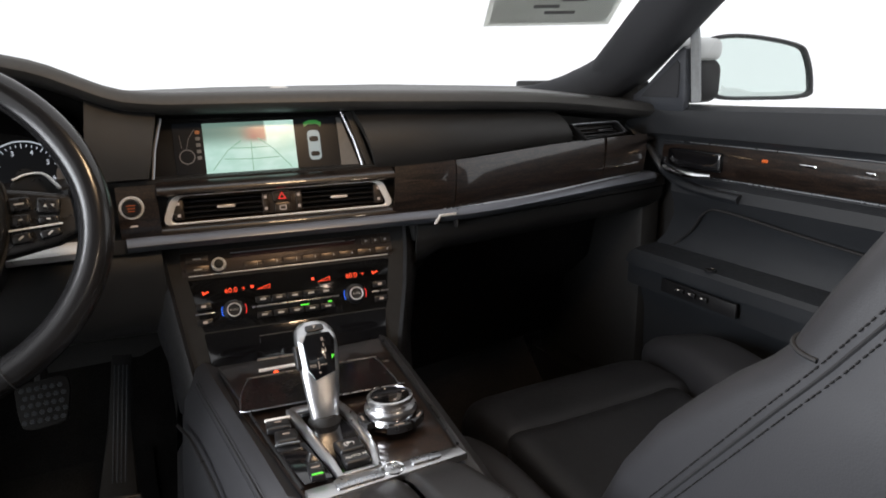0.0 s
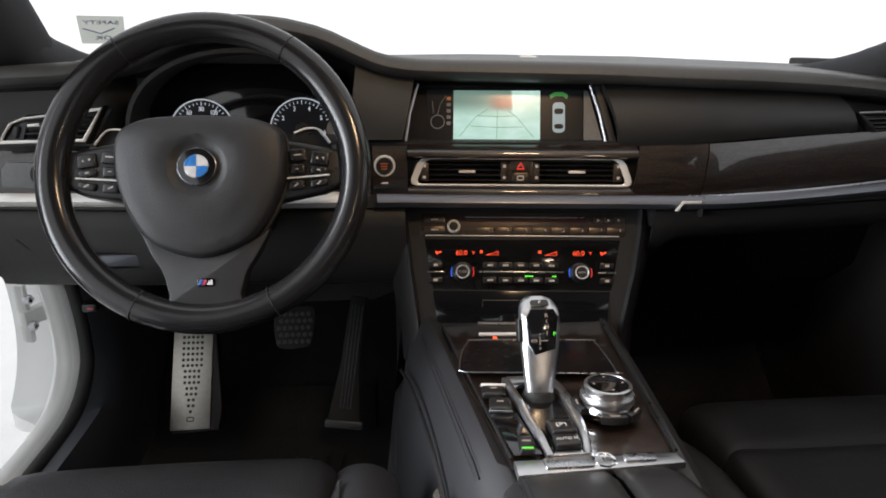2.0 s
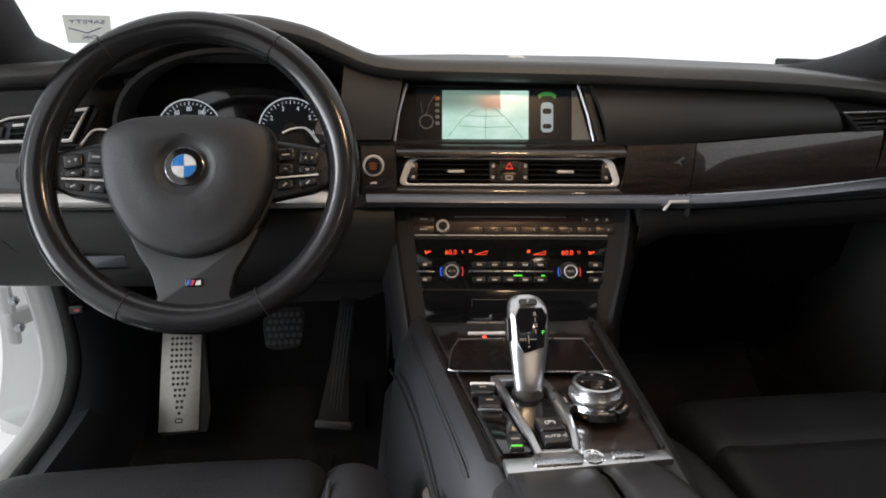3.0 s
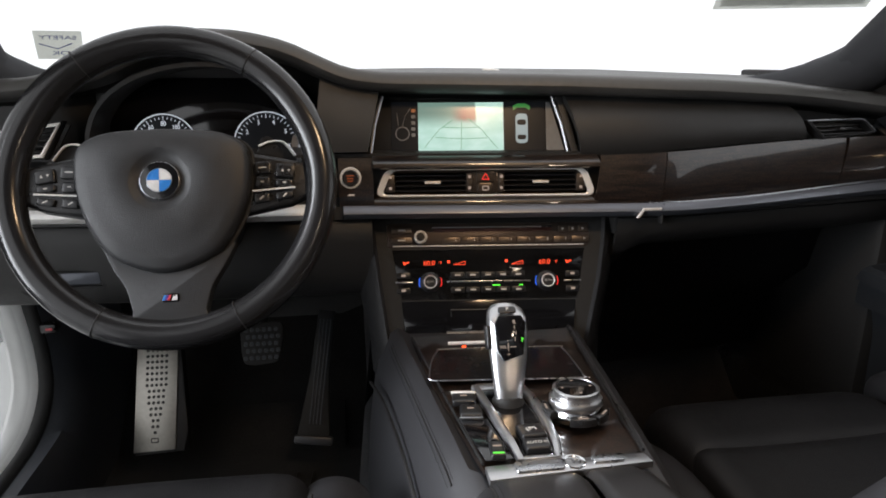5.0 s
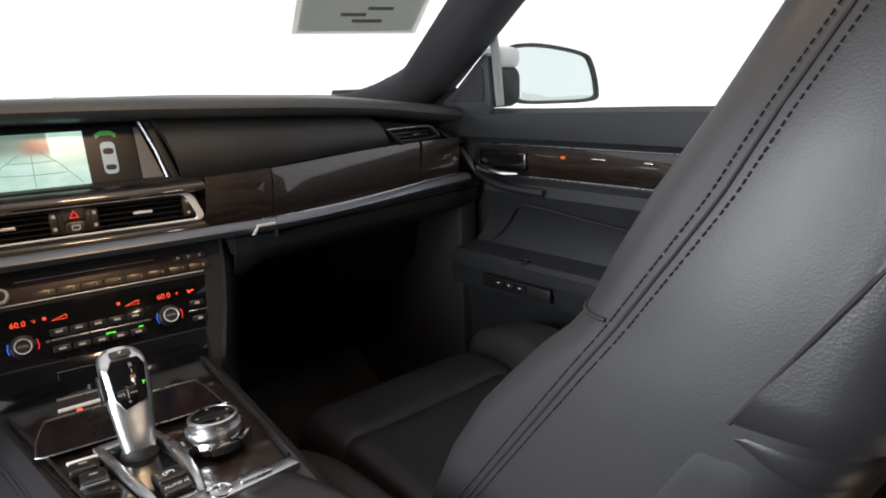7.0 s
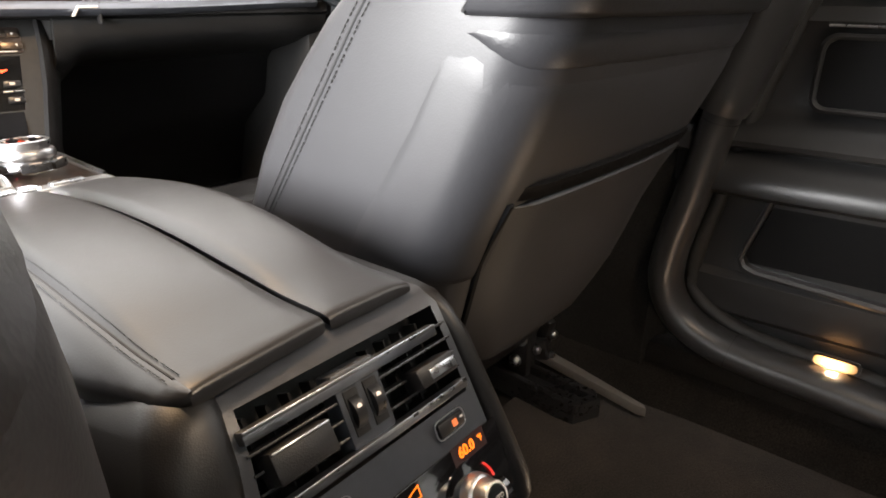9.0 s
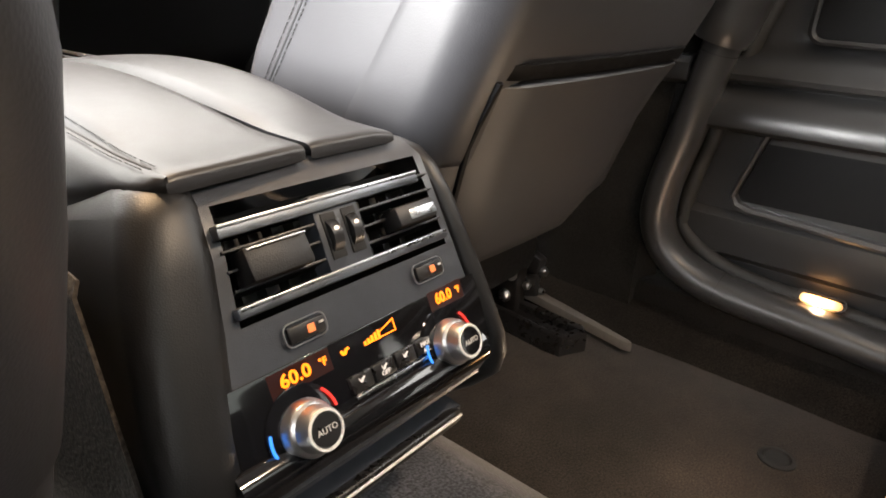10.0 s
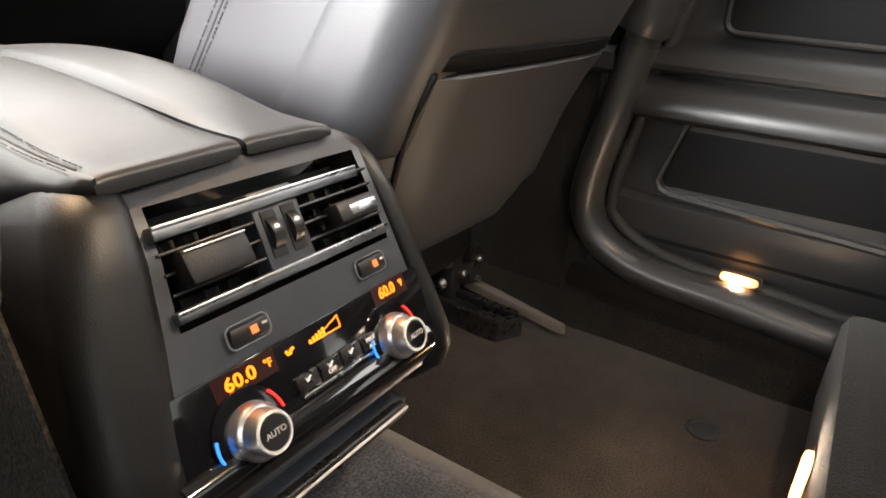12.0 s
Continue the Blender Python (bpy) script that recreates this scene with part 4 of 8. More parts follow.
tube(bm, [at(VR, x, y, 0.004) @ Vector() for x, y in ((-0.078, 0.0145), (-0.02, 0.0145), (0.038, 0.0138), (0.046, 0.011), (0.065, -0.006), (0.062, -0.0095))], 0.0013, 6)
part("bright_edge", bm, SILVER, rv)
bm = B()
box(bm, at(VR, 0.005, 0.0, -0.002), 0.026, 0.005, 0.008, 0.0012)
part("slide_tab", bm, SATIN, rv)

# grille at the corner of the windscreen, centre speaker on the pad
gr = thing("demister_grille", (0.60, 0.12, 0.735), "slotted black demister grille on the dash top", "grille")


def grille_x(y):
    return 0.588 - 0.20 * max(0.0, y - 0.02)


bm = B()
rows = [[(grille_x(y) + d, y, topz(grille_x(y) + d, y) + 0.002) for d in (-0.022, 0.0, 0.022)] for y in [-0.050 + 0.0165 * k for k in range(11)]]
sheet(bm, rows, 0.003)
part("base", bm, surf("pale_grille_base", (0.26, 0.26, 0.26), 0.45), gr)
for k in range(9):
    y = -0.038 + 0.0172 * k
    x = grille_x(y)
    bm = B()
    prism(bm, pose(x, y, topz(x, y) + 0.003), [(-0.019, -0.0075), (0.018, 0.0), (-0.019, 0.0075)], 0.004, 0.001)
    part("slot", bm, RUBBER, gr)
sp = thing("centre_speaker", (0.0, 0.30, 0.757), "low speaker cover on the dash top", "speaker")
bm = B()
rows = [[(x, y, topz(x, y) + h) for x, h in ((-0.085, -0.002), (-0.08, 0.005), (0.0, 0.008), (0.085, 0.005), (0.09, -0.002))] for y in (0.20, 0.26, 0.33, 0.39)]
sheet(bm, rows, 0.003)
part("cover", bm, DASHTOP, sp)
bm = B()
tube(bm, smooth_path([(0.058, 0.198, topz(0.058, 0.198) + 0.0085), (0.080, 0.197, topz(0.08, 0.197) + 0.0080), (0.089, 0.206, topz(0.089, 0.206) + 0.0065), (0.091, 0.235, topz(0.09, 0.235) + 0.005)], 4), 0.0034, 8)
part("bright_corner", bm, FRAME, sp)

# start button
st = thing("start_button", SM @ Vector((-0.190, -0.006, 0.616)), "round engine start button in a chrome ring", "button")
F = face((-0.188, -0.013, 0.6210), 0.14, SM)
bm = B()
lathe(bm, at(F, 0, 0, -0.004), [(0.0155, 0), (0.0155, 0.005), (0.0145, 0.0082), (0.0122, 0.0080), (0.0114, 0.0)], 40)
part("ring", bm, FRAME, st, "chrome ring")
bm = B()
lathe(bm, at(F, 0, 0, 0), [(0.0113, 0), (0.0113, 0.006), (0.0107, 0.0078), (0.0, 0.0070)], 40)
bt = part("button", bm, SATIN, st)
for k, w in ((0.0034, 0.011), (-0.0004, 0.009), (-0.0040, 0.008)):
    bm = B()
    box(bm, at(F, 0, k, 0.0080), w, 0.0013, 0.0006)
    part("mark", bm, EMBER, bt)
bm = B()
prism(bm, at(F, 0.0, -0.0172, -0.002), rrect(0.027, 0.020, 0.004), 0.005, 0.0012)
b2 = part("lower_button", bm, SATIN, st)
bm = B()
box(bm, at(F, 0, -0.0238, 0.0033), 0.010, 0.0025, 0.0005)
part("mark", bm, ICON, b2)

# light switch on the left wood
ls = thing("light_switch", (-0.71, dy(-0.71), 0.61), "round light switch beside the steering wheel", "switch")
F = face((-0.690, dy(-0.69) - 0.016, 0.611), 0.14)
bm = B()
prism(bm, F, [(-0.026, -0.017), (0.030, -0.020), (0.030, 0.016), (-0.016, 0.0175), (-0.024, 0.008)], 0.008, 0.003)
part("panel", bm, surf("light_grey_switch_panel", (0.16, 0.165, 0.17), 0.45, grain=0.1), ls, "light grey panel")
bm = B()
lathe(bm, at(F, 0.034, 0, 0.006), [(0.016, 0), (0.016, 0.010), (0.013, 0.012)], 32)
part("knob", bm, SATIN, ls)

# ---- centre stack ----
stack = thing("centre_stack", (0, -0.06, 0.40), "black centre stack below the dashboard", "centre stack")
rows = []
for z, ul, ur, wl, wr in ((0.562, -0.160, 0.184, -0.215, 0.235), (0.52, -0.155, 0.180, -0.205, 0.225), (0.47, -0.148, 0.171, -0.195, 0.213), (0.42, -0.140, 0.158, -0.185, 0.200), (0.385, -0.134, 0.149, -0.175, 0.19), (0.33, -0.13, 0.145, -0.17, 0.185)):
    v = 0.004 + 0.4 * (z - 0.55)
    r = [(wl, v + 0.16, z), (wl + 0.006, v + 0.05, z), (ul - 0.012, v + 0.004, z), (ul - 0.004, v - 0.002, z), (ul, v + 0.004, z), (ur, v + 0.004, z), (ur + 0.004, v - 0.002, z), (ur + 0.012, v + 0.004, z), (wr - 0.006, v + 0.05, z), (wr, v + 0.16, z)]
    rows.append([SM @ Vector(p) for p in r])
for nm, a, b in (("cheek", 0, 5), ("backplate", 4, 6), ("cheek", 5, 10)):
    bm = B()
    sheet(bm, [r[a:b] for r in rows], 0.004)
    part(nm, bm, RUBBER if nm == "backplate" else PLASTIC, stack, "", 50)

C = face((0.0115, 0.008, 0.55), 0.4, SM)      # y on it is (z - 0.55) * 1.077
radio = thing("radio", SM @ Vector((0.01, 0.0, 0.53)), "slim radio with disc slot and small buttons", "radio")
bm = B()
prism(bm, at(C, 0, -0.0205, -0.004), rrect(0.302, 0.036, 0.004, skew=-0.01), 0.005, 0.001)
part("panel", bm, surf("radio_fascia", (0.07, 0.055, 0.048), 0.35, 0.6), radio, "satin dark metal panel")
bm = B()
box(bm, at(C, 0.006, -0.0125, 0.0008), 0.176, 0.005, 0.002, 0.0006)
part("disc_slot", bm, surf("slot_brown", (0.05, 0.012, 0.008), 0.4), radio)
bm = B()
box(bm, at(C, 0.006, -0.0085, 0.0012), 0.180, 0.0016, 0.0014, 0.0004)
part("slot_lip", bm, SILVER, radio)
bm = B()
box(bm, at(C, 0.0, -0.036, 0.0014), 0.285, 0.0018, 0.002, 0.0006)
part("bright_line", bm, FRAME, radio)
for k in range(8):
    bm = B()
    x = -0.055 + 0.0275 * k
    box(bm, at(C, x, -0.0285, 0.001), 0.0255, 0.0095, 0.005, 0.0004)
    bt = part("preset_button", bm, WARMKEYS, radio)
    words("digit", str(k + 1), at(C, x + 0.006, -0.0275, 0.0037), 0.0055, MARK, bt)
for x, y in ((-0.129, -0.0125), (-0.129, -0.0275), (0.112, -0.0125), (0.127, -0.0125), (0.142, -0.0125)):
    bm = B()
    box(bm, at(C, x, y, 0.001), 0.030 if x < 0 else 0.0135, 0.0095, 0.005, 0.0004)
    bt = part("button", bm, WARMKEYS, radio)
    bm = B()
    if x < 0:
        box(bm, at(C, x, y, 0.0037), 0.011, 0.0022, 0.0004)
    else:
        prism(bm, at(C, x, y, 0.0036), [(-0.002, -0.002), (0.002, 0), (-0.002, 0.002)], 0.0003)
    part("mark", bm, MARK, bt)
bm = B()
lathe(bm, at(C, -0.101, -0.023, 0), [(0.0102, 0), (0.0102, 0.004), (0.0094, 0.011), (0.0076, 0.012), (0.0068, 0.0108), (0, 0.0108)], 36)
kb = part("volume_knob", bm, FRAME, radio, "knurled chrome volume knob")
bm = B()
lathe(bm, at(C, -0.101, -0.023, 0.0108), [(0.0062, 0), (0.0062, 0.0012), (0, 0.0016)], 30)
part("knob_cap", bm, SATIN, kb)

clim = thing("climate_panel", SM @ Vector((0.01, -0.02, 0.47)), "gloss black climate panel with red figures and two dials", "climate control")
bm = B()
prism(bm, at(C, 0, -0.0805, -0.006), [(-0.131, -0.036), (0.131, -0.036), (0.145, 0.040), (-0.145, 0.040)], 0.006, 0.001)
part("panel", bm, GLOSS, clim, "gloss black panel")


def knob_dial(parent, m, s=1.0):
    """A climate dial: black skirt, chrome ring, dark cap with a word, red and blue arcs beside it."""
    bm = B()
    lathe(bm, m, [(0.0185 * s, 0), (0.0182 * s, 0.003 * s), (0.0150 * s, 0.0045 * s), (0.0138 * s, 0.012 * s), (0.0125 * s, 0.014 * s), (0, 0.014 * s)], 44)
    k = part("dial", bm, SATIN, parent, "satin black dial")
    bm = B()
    lathe(bm, at(m, 0, 0, 0.010 * s), [(0.0128 * s, 0), (0.0124 * s, 0.0065 * s), (0.0114 * s, 0.0082 * s), (0.0104 * s, 0.0076 * s), (0.0100 * s, 0.004 * s)], 44)
    part("dial_ring", bm, FRAME, k, "bright chrome ring")
    bm = B()
    lathe(bm, at(m, 0, 0, 0.0140 * s), [(0.0103 * s, 0), (0.0100 * s, 0.0014 * s), (0, 0.0016 * s)], 36)
    part("dial_cap", bm, SATIN, k)
    words("dial_word", "AUTO", at(m, 0, 0, 0.0158 * s), 0.0052 * s, MARK, k)
    for side, mat, nm in ((1, REDL, "warm_arc"), (-1, BLUEL, "cool_arc")):
        bm = B()
        tube(bm, [at(m, side * 0.0208 * s * math.cos(a), 0.0208 * s * math.sin(a), 0.001) @ Vector() for a in [radians(-24 + 8 * i) for i in range(7)]], 0.0008 * s, 5)
        part(nm, bm, mat, k)
    return k


CY = -0.0895
for x in (-0.0875, 0.0855):
    knob_dial(clim, at(C, x, CY, 0.0), 0.80)
for x, y, t in ((-0.087, -0.0615, "60.0"), (0.085, -0.0615, "60.0")):
    words("temperature", t, at(C, x - 0.002, y, 0.0006), 0.0102, AMBER, clim, 1.0)
    words("unit", "°F", at(C, x + 0.0148, y, 0.0006), 0.0062, AMBER, clim, 0.9)
for x in (-0.045, 0.041):
    bm = B()
    ring(bm, at(C, x, -0.0615, 0.0005), [(-0.009, -0.003), (0.010, -0.003), (0.010, 0.003)], [(-0.005, -0.0024), (0.0094, -0.0024), (0.0094, 0.0019)], 0.0003)
    part("fan_wedge", bm, AMBER, clim)
    bm = B()
    box(bm, at(C, x - 0.015, -0.0595, 0.0006), 0.004, 0.004, 0.0003)
    part("fan_mark", bm, AMBER, clim)
for x in (-0.123, 0.119):
    bm = B()
    prism(bm, at(C, x, -0.0615, 0.0005), [(-0.005, 0.003), (-0.003, -0.003), (0.0, -0.001), (0.005, 0.001), (0.003, 0.003), (0.0, 0.001)], 0.0003)
    part("air_mark", bm, AMBER, clim)
for row, y in ((0, -0.0795), (1, -0.1015)):
    for k in range(5):
        x = -0.047 + 0.0225 * k
        bm = B()
        box(bm, at(C, x, y, 0.0005), 0.0205, 0.0085, 0.005, 0.001)
        bt = part("button", bm, SATIN, clim)
        bm = B()
        box(bm, at(C, x, y, 0.0032), 0.008, 0.0026, 0.0004)
        part("mark", bm, MARK, bt)
    for x in (-0.127, 0.124):
        bm = B()
        box(bm, at(C, x, y, 0.0005), 0.020, 0.0085, 0.005, 0.001)
        bt = part("button", bm, SATIN, clim)
        bm = B()
        box(bm, at(C, x, y, 0.0032), 0.006, 0.0035, 0.0004)
        part("mark", bm, ICON, bt)
bm = B()
box(bm, at(C, -0.001, -0.0892, 0.0010), 0.124, 0.0024, 0.003, 0.0008)
part("bright_line", bm, SILVER, clim)
for x in (-0.126, 0.124):
    bm = B()
    box(bm, at(C, x, -0.0898, 0.0010), 0.026, 0.0022, 0.003, 0.0008)
    part("bright_line", bm, SILVER, clim)
for x in (0.010, 0.047):
    bm = B()
    box(bm, at(C, x, -0.0952, 0.0012), 0.012 if x < 0.02 else 0.006, 0.0018, 0.0008)
    part("green_lamp", bm, GREEN, clim)

# lower flap with its pull, orange lamp
LO = face((0.0115, -0.046, 0.42), 0.55, SM)
flap = thing("ash_flap", SM @ Vector((0.01, -0.06, 0.40)), "dark flap with a bright pull under the climate panel", "flap")
bm = B()
prism(bm, at(LO, 0, -0.003, -0.004), [(-0.124, -0.030), (0.121, -0.030), (0.129, 0.028), (-0.131, 0.028)], 0.005, 0.0012)
part("lid", bm, GLOSS, flap, "gloss black lid")
bm = B()
tube(bm, [at(LO, -0.065, -0.0235, 0.003) @ Vector(), at(LO, -0.005, -0.0235, 0.0045) @ Vector()], 0.003, 8, flat=0.7)
part("pull", bm, SILVER, flap, "satin silver pull")
bm = B()
tube(bm, [at(LO, -0.058, 0.0, 0.002) @ Vector(), at(LO, -0.058, 0.010, 0.002) @ Vector(), at(LO, -0.004, 0.010, 0.002) @ Vector()], 0.0006, 5)
part("fine_line", bm, GREYP, flap)
bm = B()
lathe(bm, at(LO, -0.040, -0.034, 0.001), [(0.0022, 0), (0.0022, 0.0012)], 12)
part("orange_lamp", bm, ORANGE, flap)

# ---- centre console ----
con = thing("centre_console", (0, -0.5, 0.12), "tall black leather centre console between the front seats", "console")


def ctop(y):
    return 0.43 - 0.06 * (y + 0.505)


bm = B()
rows = []
for y, wl, wr in ((-0.10, 0.150, 0.142), (-0.195, 0.143, 0.133), (-0.30, 0.133, 0.120), (-0.42, 0.122, 0.104), (-0.50, 0.115, 0.094), (-0.62, 0.108, 0.094), (-0.80, 0.100, 0.094), (-0.875, 0.098, 0.093)):
    z = ctop(y) if y > -0.5 else 0.428 - 0.02 * ease((-0.5 - y) / 0.08)
    c = 0.006
    top = z - 0.002
    e = ease((-0.53 - y) / 0.06)
    rows.append([(-wl - 0.035, y, 0.09), (-wl - 0.024, y, 0.24), (-wl - 0.010, y, top - 0.05 - 0.025 * e), (-wl, y, top - 0.022 - 0.032 * e), (-wl + 0.008, y, top - 0.006 - 0.034 * e), (-wl + 0.020, y, top + 0.001 - 0.028 * e), (-wl + 0.034, y, top - c),
                 (0, y, top - c), (wr - 0.030, y, top - c), (wr - 0.016, y, top), (wr - 0.006, y, top - 0.006), (wr, y, top - 0.022), (wr + 0.010, y, top - 0.05), (wr + 0.024, y, 0.24), (wr + 0.035, y, 0.09)])
t = B()
loft(t, rows, True, True)
part("body", t, LEATHER, con, "padded black leather flanks", 50)
bm = B()
tube(bm, smooth_path([(-0.172, -0.14, 0.33), (-0.160, -0.24, 0.355), (-0.146, -0.36, 0.36), (-0.136, -0.47, 0.35)], 6), 0.0025, 6)
part("flank_line", bm, SATIN, con)


def roll_point(y):
    wl = lerp([(-0.62, 0.108), (-0.50, 0.115), (-0.42, 0.122), (-0.30, 0.133), (-0.195, 0.143), (-0.10, 0.150)], y)
    return Vector((-wl + 0.0035, y, (ctop(y) if y > -0.5 else 0.428) - 0.0155))


bm = B()
roll_run = [roll_point(-0.16 - 0.018 * k) for k in range(20)]
tube(bm, roll_run, 0.0010, 6)
part("roll_seam", bm, SEAM, con)

bm = B()
rows = []
for k in range(21):
    y = -0.46 - 0.0225 * k
    zt = 0.358 + 0.028 * math.sin(math.pi * (k + 4) / 27) + 0.030 * ease((k - 10) / 10)
    x = lerp([(-0.94, -0.126), (-0.885, -0.1265), (-0.85, -0.128), (-0.75, -0.132), (-0.5, -0.146), (-0.4, -0.155)], y)
    run = ease((k - 12) / 8)
    rows.append([(x + 0.004, y + 0.012 * run, zt + 0.002), (x, y + 0.008 * run, zt - 0.004), (x - 0.002, y - 0.016 * run, zt - 0.05), (x - 0.004, y - 0.042 * run, zt - 0.10), (x - 0.010, y - 0.05 * run, 0.09)])
sheet(bm, rows, 0.002)
part("carpet_flank", bm, FLANKPILE, con, "dark pile carpet flank")

top = thing("console_top", (0, -0.34, 0.424), "glossy dark wood console top with silver plate", "console trim")
bm = B()
rows = [[(x, y, ctop(y) - 0.001) for x in (xl, (xl + xr) / 2, xr)] for y, xl, xr in ((-0.165, -0.114, 0.112), (-0.247, -0.110, 0.101), (-0.33, -0.104, 0.089), (-0.43, -0.0915, 0.0768), (-0.508, -0.082, 0.068))]
sheet(bm, rows, 0.006)
part("wood_top", bm, WOOD, top, "glossy dark burl wood")
bm = B()
poly = [(-0.0815, -0.5285), (0.0705, -0.5225), (0.0675, -0.5080), (-0.0815, -0.5075)]
prism(bm, pose(0, 0, 0.427), poly, 0.007, 0.0015)
pl = part("plate", bm, ALU, top, "brushed aluminium end plate")
for x, y, w, h_ in ((-0.034, -0.5155, 0.044, 0.0150), (0.031, -0.5140, 0.030, 0.0100)):
    bm = B()
    prism(bm, pose(x, y, 0.4338), rrect(w, h_, 0.003), 0.0024, 0.0009)
    part("plate_button", bm, SILVER, pl)
bm = B()
lathe(bm, pose(-0.001, -0.5135, 0.4335), [(0.0112, 0), (0.0100, 0.0014), (0.0088, 0.0012), (0.0080, 0.0004), (0, 0.0002)], 28)
part("plate_lamp", bm, CHROME, pl)
for x0, y0, x1, y1 in ((0.112, -0.17, 0.069, -0.505), (-0.114, -0.17, -0.083, -0.505)):
    bm = B()
    tube(bm, [(x0, y0, ctop(y0) + 0.004), (x1, y1, ctop(y1) + 0.004)], 0.0018, 6)
    part("edge_line", bm, SATIN, top)

cup = thing("cup_cover", (-0.012, -0.27, 0.42), "dark sliding cup holder cover with chrome outline", "cover")
pts = smooth_path([(-0.1085, -0.324, 0), (-0.101, -0.280, 0), (-0.0875, -0.240, 0), (-0.072, -0.2335, 0), (0.064, -0.2475, 0), (0.0745, -0.256, 0), (0.0745, -0.298, 0), (0.0712, -0.343, 0), (0.062, -0.3478, 0), (-0.103, -0.3285, 0)], 5)
poly = [(p.x, p.y) for p in pts]
bm = B()
prism(bm, pose(0, 0, 0), poly, 0.001)
for v in bm.verts:
    v.co.z += ctop(v.co.y) + 0.0052
part("lid", bm, surf("cup_lid_black", (0.006, 0.006, 0.0065), 0.2, mottle=0.1, spec=0.35), cup, "gloss black lid")
bm = B()
tube(bm, [(x, y, ctop(y) + 0.0065) for x, y in poly], 0.0009, 6, True)
part("chrome_outline", bm, SILVER, cup)

# catch bar and its red pilot lamp ahead of the cover
catch = thing("catch_bar", (-0.042, -0.214, 0.43), "short chrome catch bar with a red pilot lamp", "catch")
bm = B()
tube(bm, [(-0.069, -0.2115, ctop(-0.2115) + 0.0050), (-0.0155, -0.2160, ctop(-0.216) + 0.0050)], 0.0024, 8)
part("bar", bm, FRAME, catch, "polished chrome bar")
bm = B()
lathe(bm, pose(-0.0500, -0.2275, ctop(-0.2275) + 0.0048), [(0.0030, 0), (0.0027, 0.0014), (0, 0.0020)], 12)
part("pilot_lamp", bm, glow("red_pilot", (1.0, 0.06, 0.01), 3.5), catch, "small red pilot lamp")

# lever gate: two raised silver rails that run back into the plate; side buttons, park brake
gate = thing("lever_gate", (-0.03, -0.43, 0.427), "silver-railed gear lever gate with park brake button", "gear gate")
tilt = Matrix.Translation((0, 0, ctop(0) + 0.005)) @ Matrix.Rotation(math.atan(-0.06), 4, "X")
left_o = [(-0.0650, -0.357), (-0.0610, -0.405), (-0.0560, -0.463), (-0.0520, -0.508)]
left_i = [(-0.0560, -0.364), (-0.0525, -0.405), (-0.0482, -0.463), (-0.0446, -0.508)]
right_o = [(-0.0070, -0.360), (-0.0010, -0.395), (-0.0005, -0.430), (-0.0040, -0.475), (-0.0095, -0.508)]
right_i = [(-0.0165, -0.364), (-0.0115, -0.395), (-0.0095, -0.430), (-0.0125, -0.475), (-0.0175, -0.508)]
for outer_, inner_, nm in ((left_o, left_i, "silver_rail"), (right_o, right_i, "silver_rail")):
    bm = B()
    oo, ii = smooth_path([(*p, 0) for p in outer_], 4), smooth_path([(*p, 0) for p in inner_], 4)
    n_ = min(len(oo), len(ii))
    rows = []
    for k in range(n_):
        a_, b_ = oo[k], ii[k]
        hgt = 0.0065 * (1 - 0.65 * ease((k / (n_ - 1) - 0.75) / 0.25))
        rows.append([(a_.x, a_.y, -0.001), (a_.x, a_.y, hgt - 0.0014), (a_.x * 0.85 + b_.x * 0.15, a_.y, hgt), (a_.x * 0.15 + b_.x * 0.85, b_.y, hgt), (b_.x, b_.y, hgt - 0.0014), (b_.x, b_.y, -0.001)])
    loft(bm, rows, True, True, tilt)
    part(nm, bm, ALU, gate, "satin aluminium rail", 50)
bm = B()
prism(bm, tilt, [(-0.0650, -0.357), (-0.0560, -0.366), (-0.0165, -0.366), (-0.0070, -0.360), (-0.010, -0.352), (-0.058, -0.350)][::-1], 0.0045, 0.0015)
part("front_bridge", bm, ALU, gate, "satin aluminium bridge")
bm = B()
prism(bm, at(tilt, 0, 0, -0.0006), left_i + right_i[::-1], 0.0012)
part("well", bm, GLOSS, gate, "black well")
bm = B()
prism(bm, tilt, [(-0.0446, -0.5035), (-0.0175, -0.5035), (-0.0165, -0.509), (-0.0455, -0.509)][::-1], 0.0026, 0.0008)
part("rear_bridge", bm, ALU, gate)
for nm, xx, y0_, y1_, h0, h1, txt, sz in (("park_brake_button", (-0.0395, -0.0150), -0.4800, -0.4510, 0.0085, 0.0045, "(P)", 0.010), ("hold_button", (-0.0405, -0.0160), -0.4985, -0.4812, 0.0055, 0.0065, "AUTO H", 0.0055)):
    bm = B()
    xm, ym = (xx[0] + xx[1]) / 2, (y0_ + y1_) / 2
    bmat = at(tilt, xm, ym, (h0 + h1) / 2) @ Matrix.Rotation(math.atan((h1 - h0) / (y1_ - y0_)), 4, "X")
    soft(bm, at(bmat, 0, 0, -0.003), xx[1] - xx[0], y1_ - y0_, 0.008, 0.0022, 6)
    pb = part(nm, bm, SATIN, gate)
    words("mark", txt, at(bmat, 0, 0, 0.0012), sz, MARK, pb)
